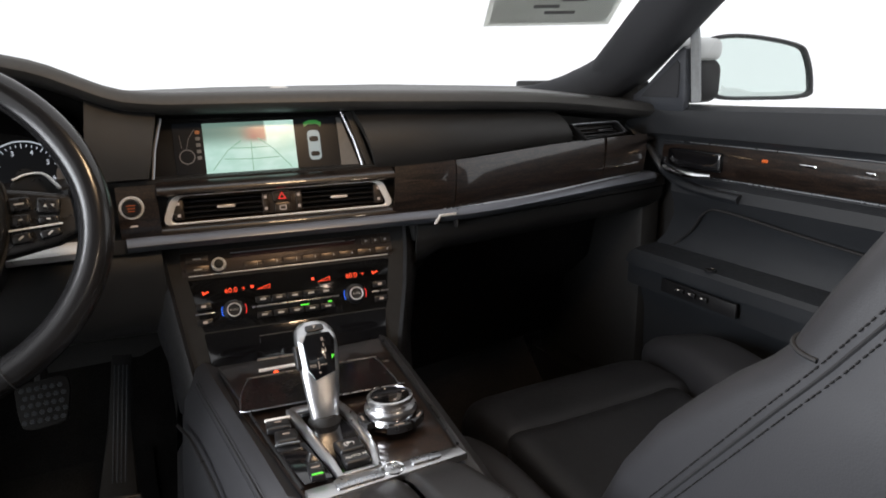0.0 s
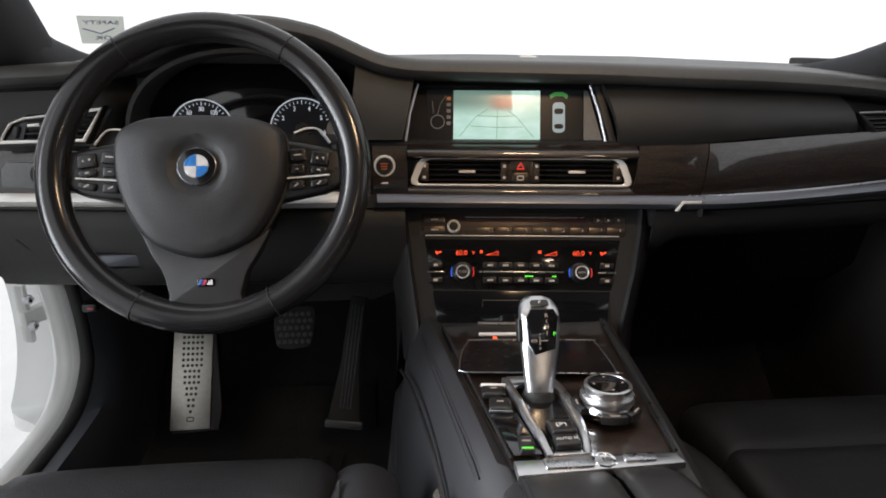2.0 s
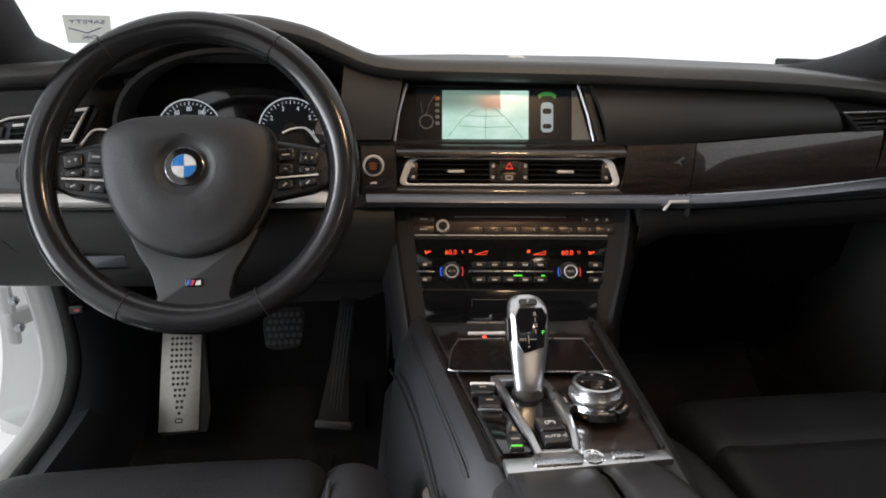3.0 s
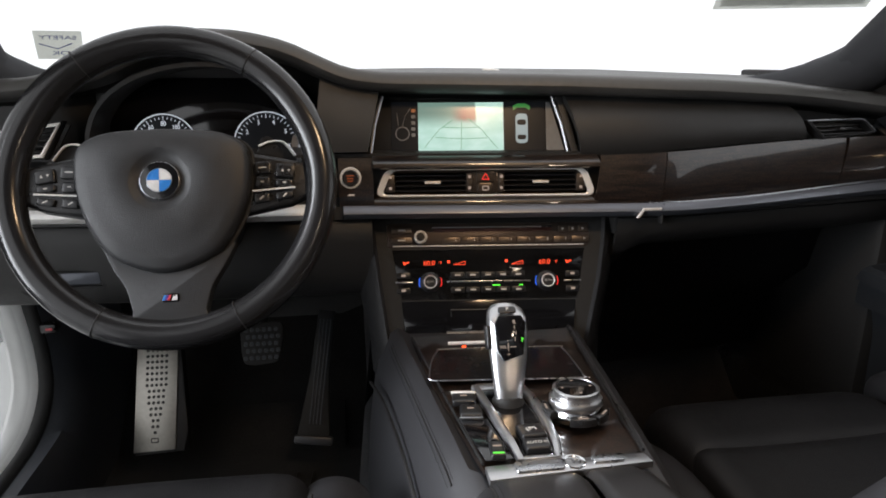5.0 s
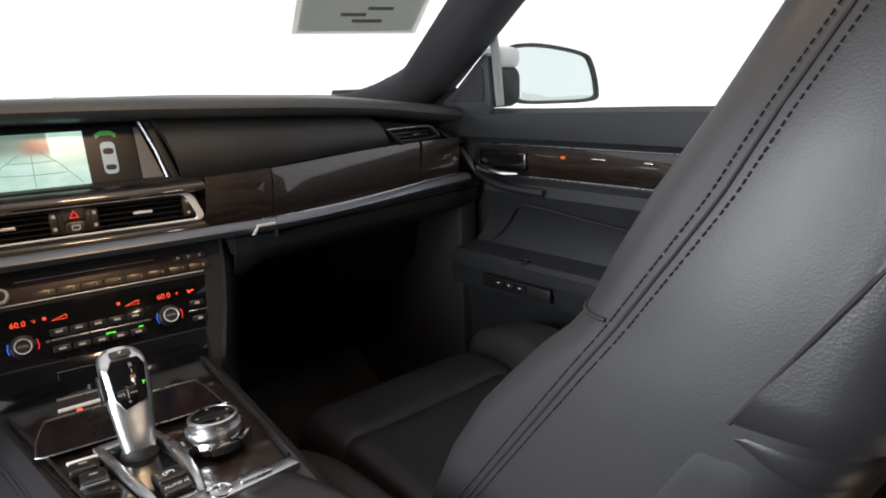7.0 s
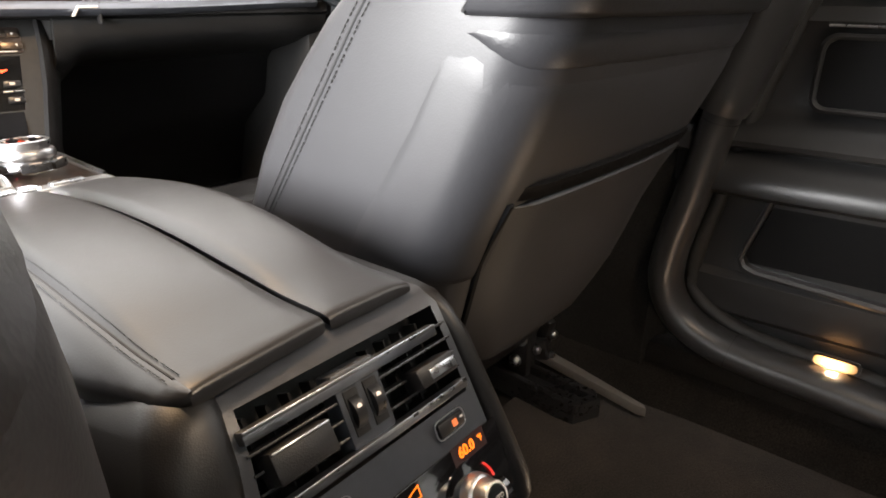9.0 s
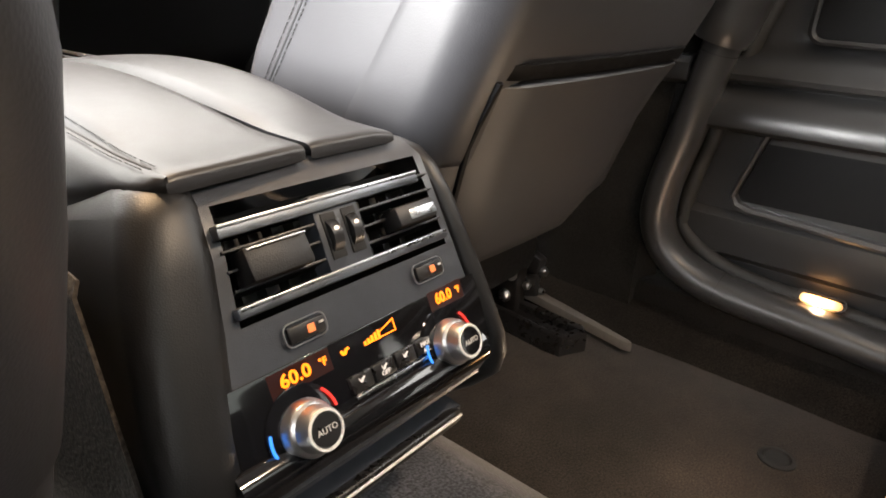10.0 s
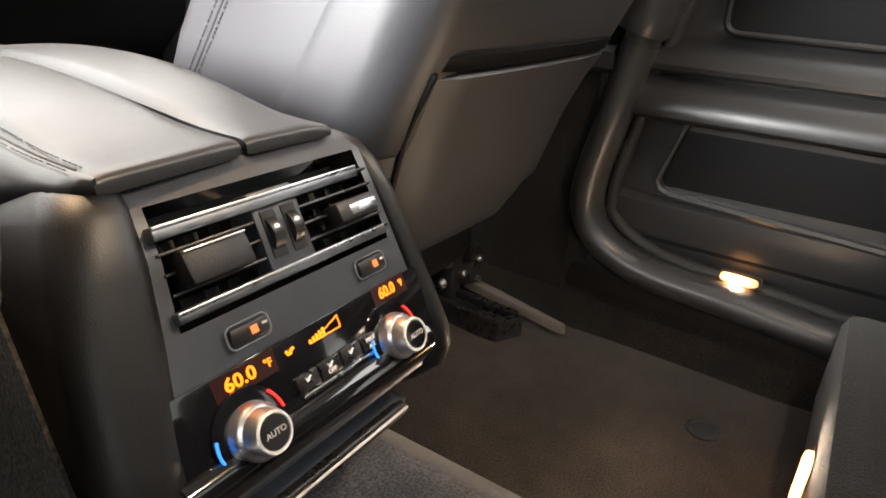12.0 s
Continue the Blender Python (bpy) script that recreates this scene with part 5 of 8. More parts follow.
for k, (x, y, w_, h_, rz) in enumerate(((-0.0785, -0.3830, 0.0250, 0.0215, -8), (-0.0765, -0.4130, 0.0225, 0.0250, -8), (-0.0663, -0.4905, 0.0140, 0.0250, -6))):
    bmat = at(tilt, x, y, 0.002) @ Matrix.Rotation(radians(rz), 4, "Z")
    bm = B()
    soft(bm, bmat, w_, h_, 0.008, 0.0025, 6)
    bt = part("side_button", bm, SATIN, gate)
    bm = B()
    box(bm, at(bmat, 0, 0.002, 0.0042), 0.007 if k < 2 else 0.008, 0.0022, 0.0005)
    part("mark", bm, ICON, bt)
    if k < 2:
        bm = B()
        e_ = h_ / 2 - 0.0008 if k == 0 else -h_ / 2 - 0.0016
        box(bm, at(bmat, 0, e_, 0.0035 if k == 0 else 0.0008), w_ + 0.002, 0.0042 if k == 0 else 0.0022, 0.0030, 0.0010)
        part("bright_edge", bm, FRAME if k == 0 else SILVER, bt, "bright edge")
    else:
        bm = B()
        box(bm, at(bmat, 0, -h_ / 2 + 0.0025, 0.0040), 0.0105, 0.0018, 0.0012, 0.0004)
        part("green_lamp", bm, GREEN, bt)
bm = B()
poly = [(-0.0905, -0.4270), (-0.0620, -0.4280), (-0.0545, -0.5040), (-0.0800, -0.5040)]
prism(bm, at(tilt, 0, 0, 0.0002), poly[::-1], 0.0012, 0.0004)
part("side_panel", bm, GLOSS, gate, "gloss black panel")

# ---- gear lever ----
gl = thing("gear_lever", (-0.028, -0.385, 0.43), "silver and black electronic gear lever", "gear lever")
LX = Vector((-0.0015, -0.006, 0))
axis = [(-0.030, -0.388, 0.420), (-0.030, -0.386, 0.432), (-0.029, -0.381, 0.448), (-0.027, -0.369, 0.470), (-0.025, -0.357, 0.491), (-0.025, -0.349, 0.508), (-0.025, -0.345, 0.517)]
wid = [(0.0, 0.0132), (0.15, 0.0138), (0.35, 0.0165), (0.55, 0.0205), (0.75, 0.0222), (0.90, 0.0212), (0.97, 0.0180), (1, 0.012)]
pts = [p + LX for p in smooth_path(axis, 5)]
rows = []
for i, p in enumerate(pts):
    t = i / (len(pts) - 1)
    w = lerp(wid, t)
    d = 0.012 + 0.006 * ease(t)
    if t > 0.95:
        d *= 0.7
    rows.append([(p.x + w * math.copysign(abs(math.cos(a)) ** 0.75, math.cos(a)), p.y + d * math.copysign(abs(math.sin(a)) ** 0.75, math.sin(a)), p.z + 0.35 * d * math.sin(a)) for a in [2 * math.pi * k / 28 for k in range(28)]])
bm = B()
loft(bm, rows, True, True)
part("grip", bm, ALU, gl, "satin silver grip", 60)
L = face((-0.0268, -0.3790, 0.499), 0.45)
bm = B()
ins = [(-0.0165, 0.014), (-0.0155, -0.014), (-0.010, -0.026), (0.012, -0.020), (0.0165, 0.014), (0.012, 0.022), (-0.012, 0.022)]
prism(bm, at(L, 0, 0, -0.007), ins, 0.0085, 0.0015)
ip = part("display_panel", bm, GLOSS, gl, "gloss black display panel")
for s, x, y, mt in (("R", 0.0035, 0.0150, ICON), ("N", 0.0035, 0.0035, ICON), ("P", 0.0115, -0.0045, GREEN), ("M/S", -0.0105, -0.0110, ICON), ("+", -0.0045, -0.0190, ICON), ("-", -0.0045, -0.0035, ICON)):
    words("letter", s, at(L, x, y, 0.0019), 0.0062 if s != "M/S" else 0.0045, mt, ip)
for x, y, w_, h_ in ((0.0035, 0.0093, 0.0007, 0.0042), (0.0035, -0.0030, 0.0007, 0.0045), (-0.0045, -0.0110, 0.0007, 0.0085), (0.0005, -0.0110, 0.0075, 0.0007)):
    bm = B()
    box(bm, at(L, x, y, 0.0018), w_, h_, 0.0004)
    part("gate_line", bm, ICON, ip)
bm = B()
prism(bm, face((-0.0268, -0.356, 0.5195), 2.2), rrect(0.020, 0.009, 0.003), 0.002, 0.0008)
bt = part("top_button", bm, SATIN, gl)
words("mark", "P", at(face((-0.0268, -0.356, 0.5195), 2.2), 0, 0, 0.0024), 0.006, MARK, bt)
bm = B()
soft(bm, pose(-0.0490, -0.363, 0.492, -25, 0, 0), 0.005, 0.014, 0.026, 0.002, 5)
part("side_button", bm, SATIN, gl)
bm = B()
lathe(bm, pose(-0.0315, -0.392, 0.420), [(0.021, 0), (0.019, 0.006), (0.0155, 0.014), (0.0135, 0.018)], 24)
part("boot", bm, RUBBER, gl)

# ---- rotary controller ----
rc = thing("rotary_controller", (0.030, -0.429, 0.43), "silver rotary controller with glossy black top", "controller")
m = pose(0.030, -0.429, ctop(-0.429) + 0.005, -3.4)
bm = B()
lathe(bm, m, [(0.0262, 0), (0.0268, 0.003), (0.0266, 0.0065), (0.0250, 0.009)], 48)
part("skirt", bm, CHROME, rc, "polished skirt")
bm = B()
lathe(bm, m, [(0.0228, 0.008), (0.0228, 0.0115), (0.0262, 0.0125), (0.0272, 0.0140), (0.0272, 0.0190), (0.0262, 0.0205), (0.0226, 0.0213), (0.0228, 0.0235), (0.0240, 0.0275), (0.0238, 0.0295), (0.0226, 0.0302), (0.0210, 0.0302), (0.0205, 0.0290), (0, 0.0290)], 56)
kn = part("knob", bm, ALU, rc, "satin aluminium knob")
bm = B()
lathe(bm, at(m, 0, 0, 0.0292), [(0.0204, 0), (0.0197, 0.0008), (0, 0.0012)], 44)
tp = part("knob_cap", bm, GLOSS, kn)
for a in range(0, 360, 90):
    bm = B()
    prism(bm, at(m, 0.015 * math.cos(radians(a)), 0.015 * math.sin(radians(a)), 0.0302) @ Matrix.Rotation(radians(a), 4, "Z"), [(-0.001, -0.0016), (0.0014, 0), (-0.001, 0.0016)], 0.0004)
    part("arrow", bm, ICON, kn)
for a0, a1 in ((-118, -72), (-66, -20), (150, 205)):
    arc = [a0 + (a1 - a0) * k / 8 for k in range(9)]
    sect = [(0.0345 * math.cos(radians(a)), 0.0345 * math.sin(radians(a))) for a in arc] + [(0.0262 * math.cos(radians(a)), 0.0262 * math.sin(radians(a))) for a in arc[::-1]]
    bm = B()
    prism(bm, at(m, 0, 0, 0.0025), sect, 0.0080, 0.0018)
    bt = part("key", bm, SATIN, rc)
    bm = B()
    am = (a0 + a1) / 2
    box(bm, m @ Matrix.Rotation(radians(am), 4, "Z") @ pose(0.0310, 0, 0.0107), 0.0018, 0.010, 0.0004)
    part("mark", bm, ICON, bt)


# ---- armrest lids ----
def lid(name, xl, xr, drop_l, drop_r, label):
    a = thing(name, ((xl + xr) / 2, -0.7, 0.43), label, "armrest", "armrest lids")
    rows = []
    for i in range(25):
        t = i / 24
        y = -0.527 - 0.362 * t
        z = 0.4355 + 0.019 * math.sin(math.pi * min(1, t * 1.06)) ** 0.8 if 0 < t < 0.94 else 0.4355
        z = max(z, 0.4400) if t > 0.5 else z
        z -= 0.0028 * ease((t - 0.86) / 0.14) + 0.003 * ease((0.04 - t) / 0.04)
        L_ = xl - 0.022 * math.sin(math.pi * t) * (1 if drop_l > 0.02 else 0)
        R_ = xr + 0.018 * math.sin(math.pi * t) * (1 if drop_r > 0.02 else 0)
        n = 14
        top = []
        for k in range(n + 1):
            s = k / n
            x = L_ + (R_ - L_) * s
            e = min(s, 1 - s) * (R_ - L_)
            dp = (drop_l if s < 0.5 else drop_r) * (1 - 0.85 * ease((t - 0.72) / 0.28)) * max(0, 1 - e / (0.022 if (drop_l if s < 0.5 else drop_r) > 0.01 else 0.008)) ** 2
            top.append((x, y, z - dp - 0.003 * (2 * s - 1) ** 2 * math.sin(math.pi * t)))
        base = z - 0.0145 + 0.0055 * ease((t - 0.85) / 0.15)
        zz_ = ease((t - 0.72) / 0.28)
        rows.append([(L_ + 0.004, y, min(base, z - drop_l * (1 - 0.85 * zz_) - 0.006))] + top + [(R_ - 0.004, y, min(base, z - drop_r * (1 - 0.85 * zz_) - 0.006))])
    ends = []
    for src, sg in ((rows[-1], -1), (rows[0], 1)):
        out = []
        for dy_, f in ((0.003, 0.97), (0.0058, 0.86), (0.0072, 0.66), (0.0075, 0.12)):
            out.append([(x, y + sg * dy_ - (0.007 * max(0.0, (0.0 - x) / 0.08) if sg < 0 else 0.0), src[0][2] + (z - src[0][2]) * f) for x, y, z in src])
        ends.append(out)
    bm = B()
    loft(bm, ends[1][::-1] + rows + ends[0], True, True)
    part("cushion", bm, SMOOTH, a, "", 65)
    bm = B()
    box(bm, pose((xl + xr) / 2, -0.70, 0.4225), (xr - xl) * 0.8, 0.33, 0.012, 0.002)
    part("underside", bm, PLASTIC, a)
    return a, rows


al, rl = lid("armrest_lid", -0.081, 0.0015, 0.006, 0.005, "black leather armrest lid with double-stitched outer seam")
ar, rr_ = lid("armrest_lid", 0.0055, 0.070, 0.005, 0.022, "narrower black leather armrest lid")


def stitches(parent, pts, gap=0.0044, ln=0.0029, r=0.0004):
    bm = B()
    pts = [Vector(p) for p in pts]
    acc = 0.0
    for a, b in zip(pts, pts[1:]):
        d = (b - a).length
        s = acc
        while s + ln < d:
            tube(bm, [a.lerp(b, s / d), a.lerp(b, (s + ln) / d)], r, 4)
            s += gap
        acc = max(0.0, s - d)
    tagged(part("stitching", bm, SEAM, parent), kind="stuff")


for off in (-0.0045, 0.0045):
    stitches(con, [p + Vector((0.5 * off - 0.0006, 0, off + 0.0004)) for p in roll_run], 0.0042, 0.0027, 0.0004)
# padded outer side of the lid below its welted seam
rows = []
for i, r in enumerate(rl + [rl[-1], rl[-1]]):
    t = min(1.0, i / 24)
    e = ease((t - 0.80) / 0.20)
    w_, d_ = (0.016 + 0.008 * math.sin(math.pi * t) ** 0.7) * (1 - 0.2 * e), 0.038 - 0.024 * e
    w_, d_ = (w_ * (0.7, 0.25)[i - 25], d_ * (0.9, 0.5)[i - 25]) if i > 24 else (w_, d_)
    x, y, z = r[1][0], r[1][1] - 0.0068 * max(0, i - 24) - 0.0005, r[1][2] + 0.0006
    rows.append([(x + dx * w_ + 0.001, y, z + dz * d_) for dx, dz in ((0.0, 0.0), (-0.12, 0.01), (-0.42, -0.07), (-0.78, -0.24), (-1.0, -0.5), (-0.95, -0.78), (-0.66, -0.96), (0.1, -1.0))])
bm = B()
loft(bm, rows, True, True)
part("side_pad", bm, SMOOTH, al, "padded outer side", 65)
stitches(al, [Vector(r[1]).lerp(Vector(r[2]), 0.62) + Vector((0, 0, 0.0008)) for r in rl], 0.0040, 0.0027, 0.00035)
stitches(al, [Vector(r[1]) + Vector((-0.0032, 0, 0.0014)) for r in rl], 0.0040, 0.0027, 0.00035)
bm = B()
tube(bm, [Vector(r[1]) + Vector((0.0006, 0, 0.0004)) for r in rl], 0.0009, 6)
part("seam", bm, SEAM, al)

# ---- rear end of the console ----
R = face((0.002, -0.925, 0.395), 0.5)
rear = thing("rear_climate_panel", (0, -0.93, 0.30), "rear console end with vents, heated seat switches and dials", "climate control")
bm = B()
ys = [(0.4265, -0.870), (0.4280, -0.893), (0.4210, -0.9085), (0.400, -0.9205), (0.37, -0.936), (0.335, -0.9535), (0.310, -0.966), (0.296, -0.968), (0.285, -0.962)]
rows = [[(x * (1 + 0.10 * min(1, max(0, (0.43 - z) / 0.12))), y, z) for x in (-0.0785 - 0.006 * ease((0.40 - z) / 0.06), -0.0645 - 0.006 * ease((0.40 - z) / 0.06), -0.04, 0, 0.04, 0.074, 0.080)] for z, y in ys]
keep = rows
t = B()
loft(t, [keep[0], keep[1], keep[2]])
loft(t, [keep[4], keep[5], keep[6], keep[7], keep[8]])
loft(t, [[keep[2][0], keep[2][1]], [keep[3][0], keep[3][1]], [keep[4][0], keep[4][1]]])
loft(t, [[keep[2][5], keep[2][6]], [keep[3][5], keep[3][6]], [keep[4][5], keep[4][6]]])
bmesh.ops.remove_doubles(t, verts=t.verts, dist=1e-6)
part("panel", t, GREYP, rear, "slate grey panel", 60)
# rounded leather uprights each side
for s in (-1, 1):
    rows = []
    tab = [(0.4325, -0.884, 0.080, 0.094), (0.430, -0.899, 0.0805, 0.098), (0.4215, -0.911, 0.081, 0.104), (0.40, -0.9225, 0.082, 0.112), (0.37, -0.938, 0.085, 0.119), (0.335, -0.956, 0.0885, 0.125), (0.310, -0.9685, 0.0905, 0.125),
           (0.296, -0.971, 0.0915, 0.1235), (0.28, -0.967, 0.092, 0.122), (0.25, -0.956, 0.0925, 0.118), (0.19, -0.945, 0.093, 0.115), (0.10, -0.94, 0.093, 0.114)]
    for z, y, x0, x1 in (tab if s < 0 else tab[:9] + [(0.262, -0.950, 0.0922, 0.1305), (0.246, -0.930, 0.0925, 0.131), (0.232, -0.900, 0.093, 0.131)]):
        if s > 0 and z > 0.42:
            z -= 0.007
        if s < 0:
            x0 -= 0.0145 * ease((z - 0.29) / 0.12)
        else:
            x1 = x0 + 0.011 + 0.2 * (x1 - x0 - 0.014)
        c, hw, d = (x0 + x1) / 2, (x1 - x0) / 2, 0.10 if s > 0 else 0.14
        r = min(hw * 0.95, 0.016)
        pr = rrect(2 * hw, d, r, 6)
        rows.append([(s * (c + px_), y + d / 2 + py_ - 0.003, z if s > 0 else min(z, 0.4335 - 0.42 * max(0.0, y + d / 2 + py_ + 0.888))) for px_, py_ in pr])
    bm = B()
    loft(bm, rows, True, True)
    part("upright", bm, UPRIGHT, rear, "grained black upright", 65)
# vents
bm = B()
box(bm, at(R, 0.000, 0.001, -0.032), 0.154, 0.050, 0.003)
part("vent_back", bm, RUBBER, rear)
for k in range(4):
    bm = B()
    box(bm, at(R, 0.003, -0.0125 + 0.0095 * k, -0.010) @ Matrix.Rotation(radians(-12), 4, "X"), 0.146, 0.0016, 0.020, 0.0005)
    part("slat", bm, SATIN, rear)
for x in [-0.058 + 0.014 * k for k in range(10)]:
    if abs(x - 0.004) > 0.016:
        bm = B()
        box(bm, at(R, x, 0, -0.022), 0.0015, 0.044, 0.010)
        part("fin", bm, SATIN, rear)
bm = B()
box(bm, at(R, -0.0005, 0.0, -0.006), 0.031, 0.046, 0.014, 0.0015)
cb = part("centre_block", bm, GREYP, rear)
for x in (-0.0075, 0.0065):
    bm = B()
    box(bm, at(R, x, 0.0, 0.0012), 0.0095, 0.025, 0.0012, 0.0004)
    part("wheel_slot", bm, RUBBER, cb)
    bm = B()
    lathe(bm, at(R, x - 0.0032, 0.0, -0.0045) @ Matrix.Rotation(radians(90), 4, "Y"), [(0.0105, 0), (0.0105, 0.0064)], 28)
    w = part("thumb_wheel", bm, SATIN, cb)
    bm = B()
    lathe(bm, at(R, x, 0.003, 0.0052), [(0.0016, 0), (0.0016, 0.0005)], 10)
    part("wheel_mark", bm, ICON, cb)
for y, a, b in ((0.0178, -0.0710, 0.0635), (-0.0205, -0.0740, 0.0735)):
    bm = B()
    h_ = 0.0068 if y > 0 else 0.0055
    box(bm, at(R, (a + b) / 2, y, 0.0005), b - a, h_, 0.007, 0.0008)
    bar = part("bright_bar", bm, BARFACE, rear, "blue-grey satin metal bar")
    bm = B()
    box(bm, at(R, (a + b) / 2, y + h_ / 2 - 0.0010, 0.0042), b - a - 0.0006, 0.0020, 0.0010, 0.0004)
    part("bar_edge", bm, SILVER, bar, "bright brushed edge")
for x, y, w in ((-0.047, -0.0015, 0.036), (0.049, -0.003, 0.032)):
    bm = B()
    box(bm, at(R, x, y, 0.002) @ Matrix.Rotation(radians(-8), 4, "X"), w, 0.017 if x < 0 else 0.012, 0.016, 0.002)
    tb = part("slide_tab", bm, PLASTIC, rear, "black slide tab")
    bm = B()
    if x < 0:
        box(bm, at(R, x, y + 0.0082, 0.0098) @ Matrix.Rotation(radians(-8), 4, "X"), w - 0.002, 0.0012, 0.0012, 0.0004)
    else:
        box(bm, at(R, x + 0.004, y + 0.0005, 0.0098) @ Matrix.Rotation(radians(-8), 4, "X"), w - 0.010, 0.0060, 0.0012, 0.0004)
    part("tab_edge", bm, SILVER, tb)
# heated seat switches
for x, y in ((-0.0415, -0.0395), (0.0515, -0.0375)):
    bm = B()
    ring(bm, at(R, x, y, 0.0003), rrect(0.0262, 0.0122, 0.004), rrect(0.0250, 0.0110, 0.0036), 0.0008)
    hs = part("seat_heat_switch", bm, DIALMETAL, rear)
    bm = B()
    box(bm, at(R, x, y, 0.0010), 0.0225, 0.0085, 0.003, 0.0012)
    part("rocker", bm, PLASTIC, hs)
    bm = B()
    box(bm, at(R, x + 0.002, y, 0.0028), 0.0040, 0.0040, 0.0005)
    part("red_mark", bm, EMBER, hs)
    bm = B()
    box(bm, at(R, x + 0.0085, y + 0.001, 0.0028), 0.003, 0.0012, 0.0005)
    part("white_mark", bm, MARK, hs)
# gloss band with figures, keys and dials
bm = B()
prism(bm, at(R, 0.003, -0.073, 0.0004), [(-0.100, -0.022), (0.082, -0.022), (0.086, 0.022), (-0.096, 0.022)], 0.0012, 0.0003)
part("display_band", bm, GLOSS, rear, "gloss black band")
for x, y, w in ((-0.0525, -0.0580, 0.037), (0.0585, -0.0560, 0.031)):
    bm = B()
    box(bm, at(R, x, y, 0.0016), w, 0.0118, 0.0004)
    part("lit_window", bm, WINDOWL, rear, "dim red display window")
words("temperature", "60.0", at(R, -0.0559, -0.0580, 0.0019), 0.0092, ORANGE, rear, 1.16, 0.0002, 0.0002)
words("unit", "°F", at(R, -0.0390, -0.0580, 0.0019), 0.0058, ORANGE, rear, 1.00, 0.0002, 0.0001)
words("temperature", "60.0", at(R, 0.0558, -0.0560, 0.0019), 0.0092, ORANGE, rear, 0.93, 0.0002, 0.0002)
words("unit", "°F", at(R, 0.0693, -0.0560, 0.0019), 0.0058, ORANGE, rear, 0.80, 0.0002, 0.0001)
bm = B()
prism(bm, at(R, -0.0245, -0.0580, 0.0018), [(-0.0032, 0.0006), (-0.0022, -0.0020), (0.0004, -0.0020), (0.0014, -0.0004), (0.0032, 0.0), (0.0026, 0.0014), (0.0002, 0.0008), (-0.0008, -0.0006), (-0.0018, 0.0010)], 0.0003)
part("air_mark", bm, ORANGE, rear)
bm = B()
ring(bm, at(R, 0.0005, -0.0570, 0.0018), [(-0.011, -0.0036), (0.012, -0.0036), (0.012, 0.0036)], [(-0.008, -0.0030), (0.0114, -0.0030), (0.0114, 0.0026)], 0.0003)
part("fan_outline", bm, ORANGE, rear)
for k in range(5):
    bm = B()
    box(bm, at(R, -0.0105 + 0.0026 * k, -0.0595 + 0.0003 * k, 0.0019), 0.0017, 0.0022 + 0.0007 * k, 0.0003)
    part("fan_bar", bm, ORANGE, rear)
for k, s in enumerate(("", "OFF", "", "MAX")):
    x = -0.0210 + 0.0165 * k
    bm = B()
    box(bm, at(R, x, -0.0765, 0.0022), 0.0152, 0.0090, 0.003, 0.0008)
    ky = part("key", bm, SATIN, rear)
    if s:
        words("mark", s, at(R, x, -0.0785 if s == "OFF" else -0.0752, 0.0039), 0.0036, REAR_ICON, ky)
    if s == "MAX":
        words("mark", "A/C", at(R, x, -0.0790, 0.0039), 0.0032, REAR_ICON, ky)
    else:
        bm = B()
        prism(bm, at(R, x, -0.0752, 0.0037), [(-0.0021, 0.0014), (-0.0014, -0.0014), (0.0002, -0.0012), (0.0010, 0.0), (0.0022, 0.0004), (0.0018, 0.0014), (-0.0002, 0.0006), (-0.0010, -0.0002)], 0.0003)
        part("mark", bm, REAR_ICON, ky)
bm = B()
box(bm, at(R, 0.006, -0.0835, 0.0022), 0.066, 0.0022, 0.002, 0.0006)
part("bright_line", bm, SILVER, rear)
bm = B()
rows = []
for k in range(13):
    a = math.pi * k / 12
    rows.append([at(R, x, -0.0955 - 0.0105 * math.cos(a), -0.001 + 0.0085 * math.sin(a)) @ Vector() for x in (-0.101, -0.04, 0.0, 0.04, 0.0765)])
loft(bm, rows, False, False)
part("gloss_roll", bm, GLOSS, rear, "rounded gloss black roll")
for x in (-0.0605, 0.0480):
    m = at(R, x, -0.0825, 0.001)
    bm = B()
    lathe(bm, m, [(0.0216, 0), (0.0212, 0.002), (0.0165, 0.003)], 44)
    part("dial_dish", bm, GLOSS, rear)
    bm = B()
    lathe(bm, m, [(0.0144, 0.002), (0.0144, 0.0045), (0.0136, 0.0055), (0.0136, 0.0085), (0.0128, 0.0095), (0.0114, 0.0105), (0.0106, 0.0175), (0.0096, 0.0195), (0.0082, 0.0189), (0, 0.0189)], 48)
    dl = part("dial", bm, DIALMETAL, rear, "satin grey metal dial")
    bm = B()
    lathe(bm, at(m, 0, 0, 0.0180), [(0.0102, 0), (0.0098, 0.0014), (0.0087, 0.0016), (0.0082, 0.0006)], 44)
    part("dial_ring", bm, FRAME, dl, "bright rim")
    bm = B()
    lathe(bm, at(m, 0, 0, 0.0190), [(0.0081, 0), (0.0078, 0.0007), (0, 0.0009)], 36)
    part("dial_cap", bm, SATIN if x < 0 else GLOSS, dl)
    words("dial_word", "AUTO", at(m, 0, 0, 0.0201), 0.0042, MARK, dl)
    for side, mat, nm in ((1, REAR_RED, "warm_arc"), (-1, REAR_BLUE, "cool_arc")):
        bm = B()
        tube(bm, [at(m, side * 0.0198 * math.cos(a), 0.0198 * math.sin(a), 0.0032) @ Vector() for a in [radians((-20 if side < 0 else 8) + 6 * i) for i in range(7)]], 0.0008, 5)
        part(nm, bm, mat, dl)
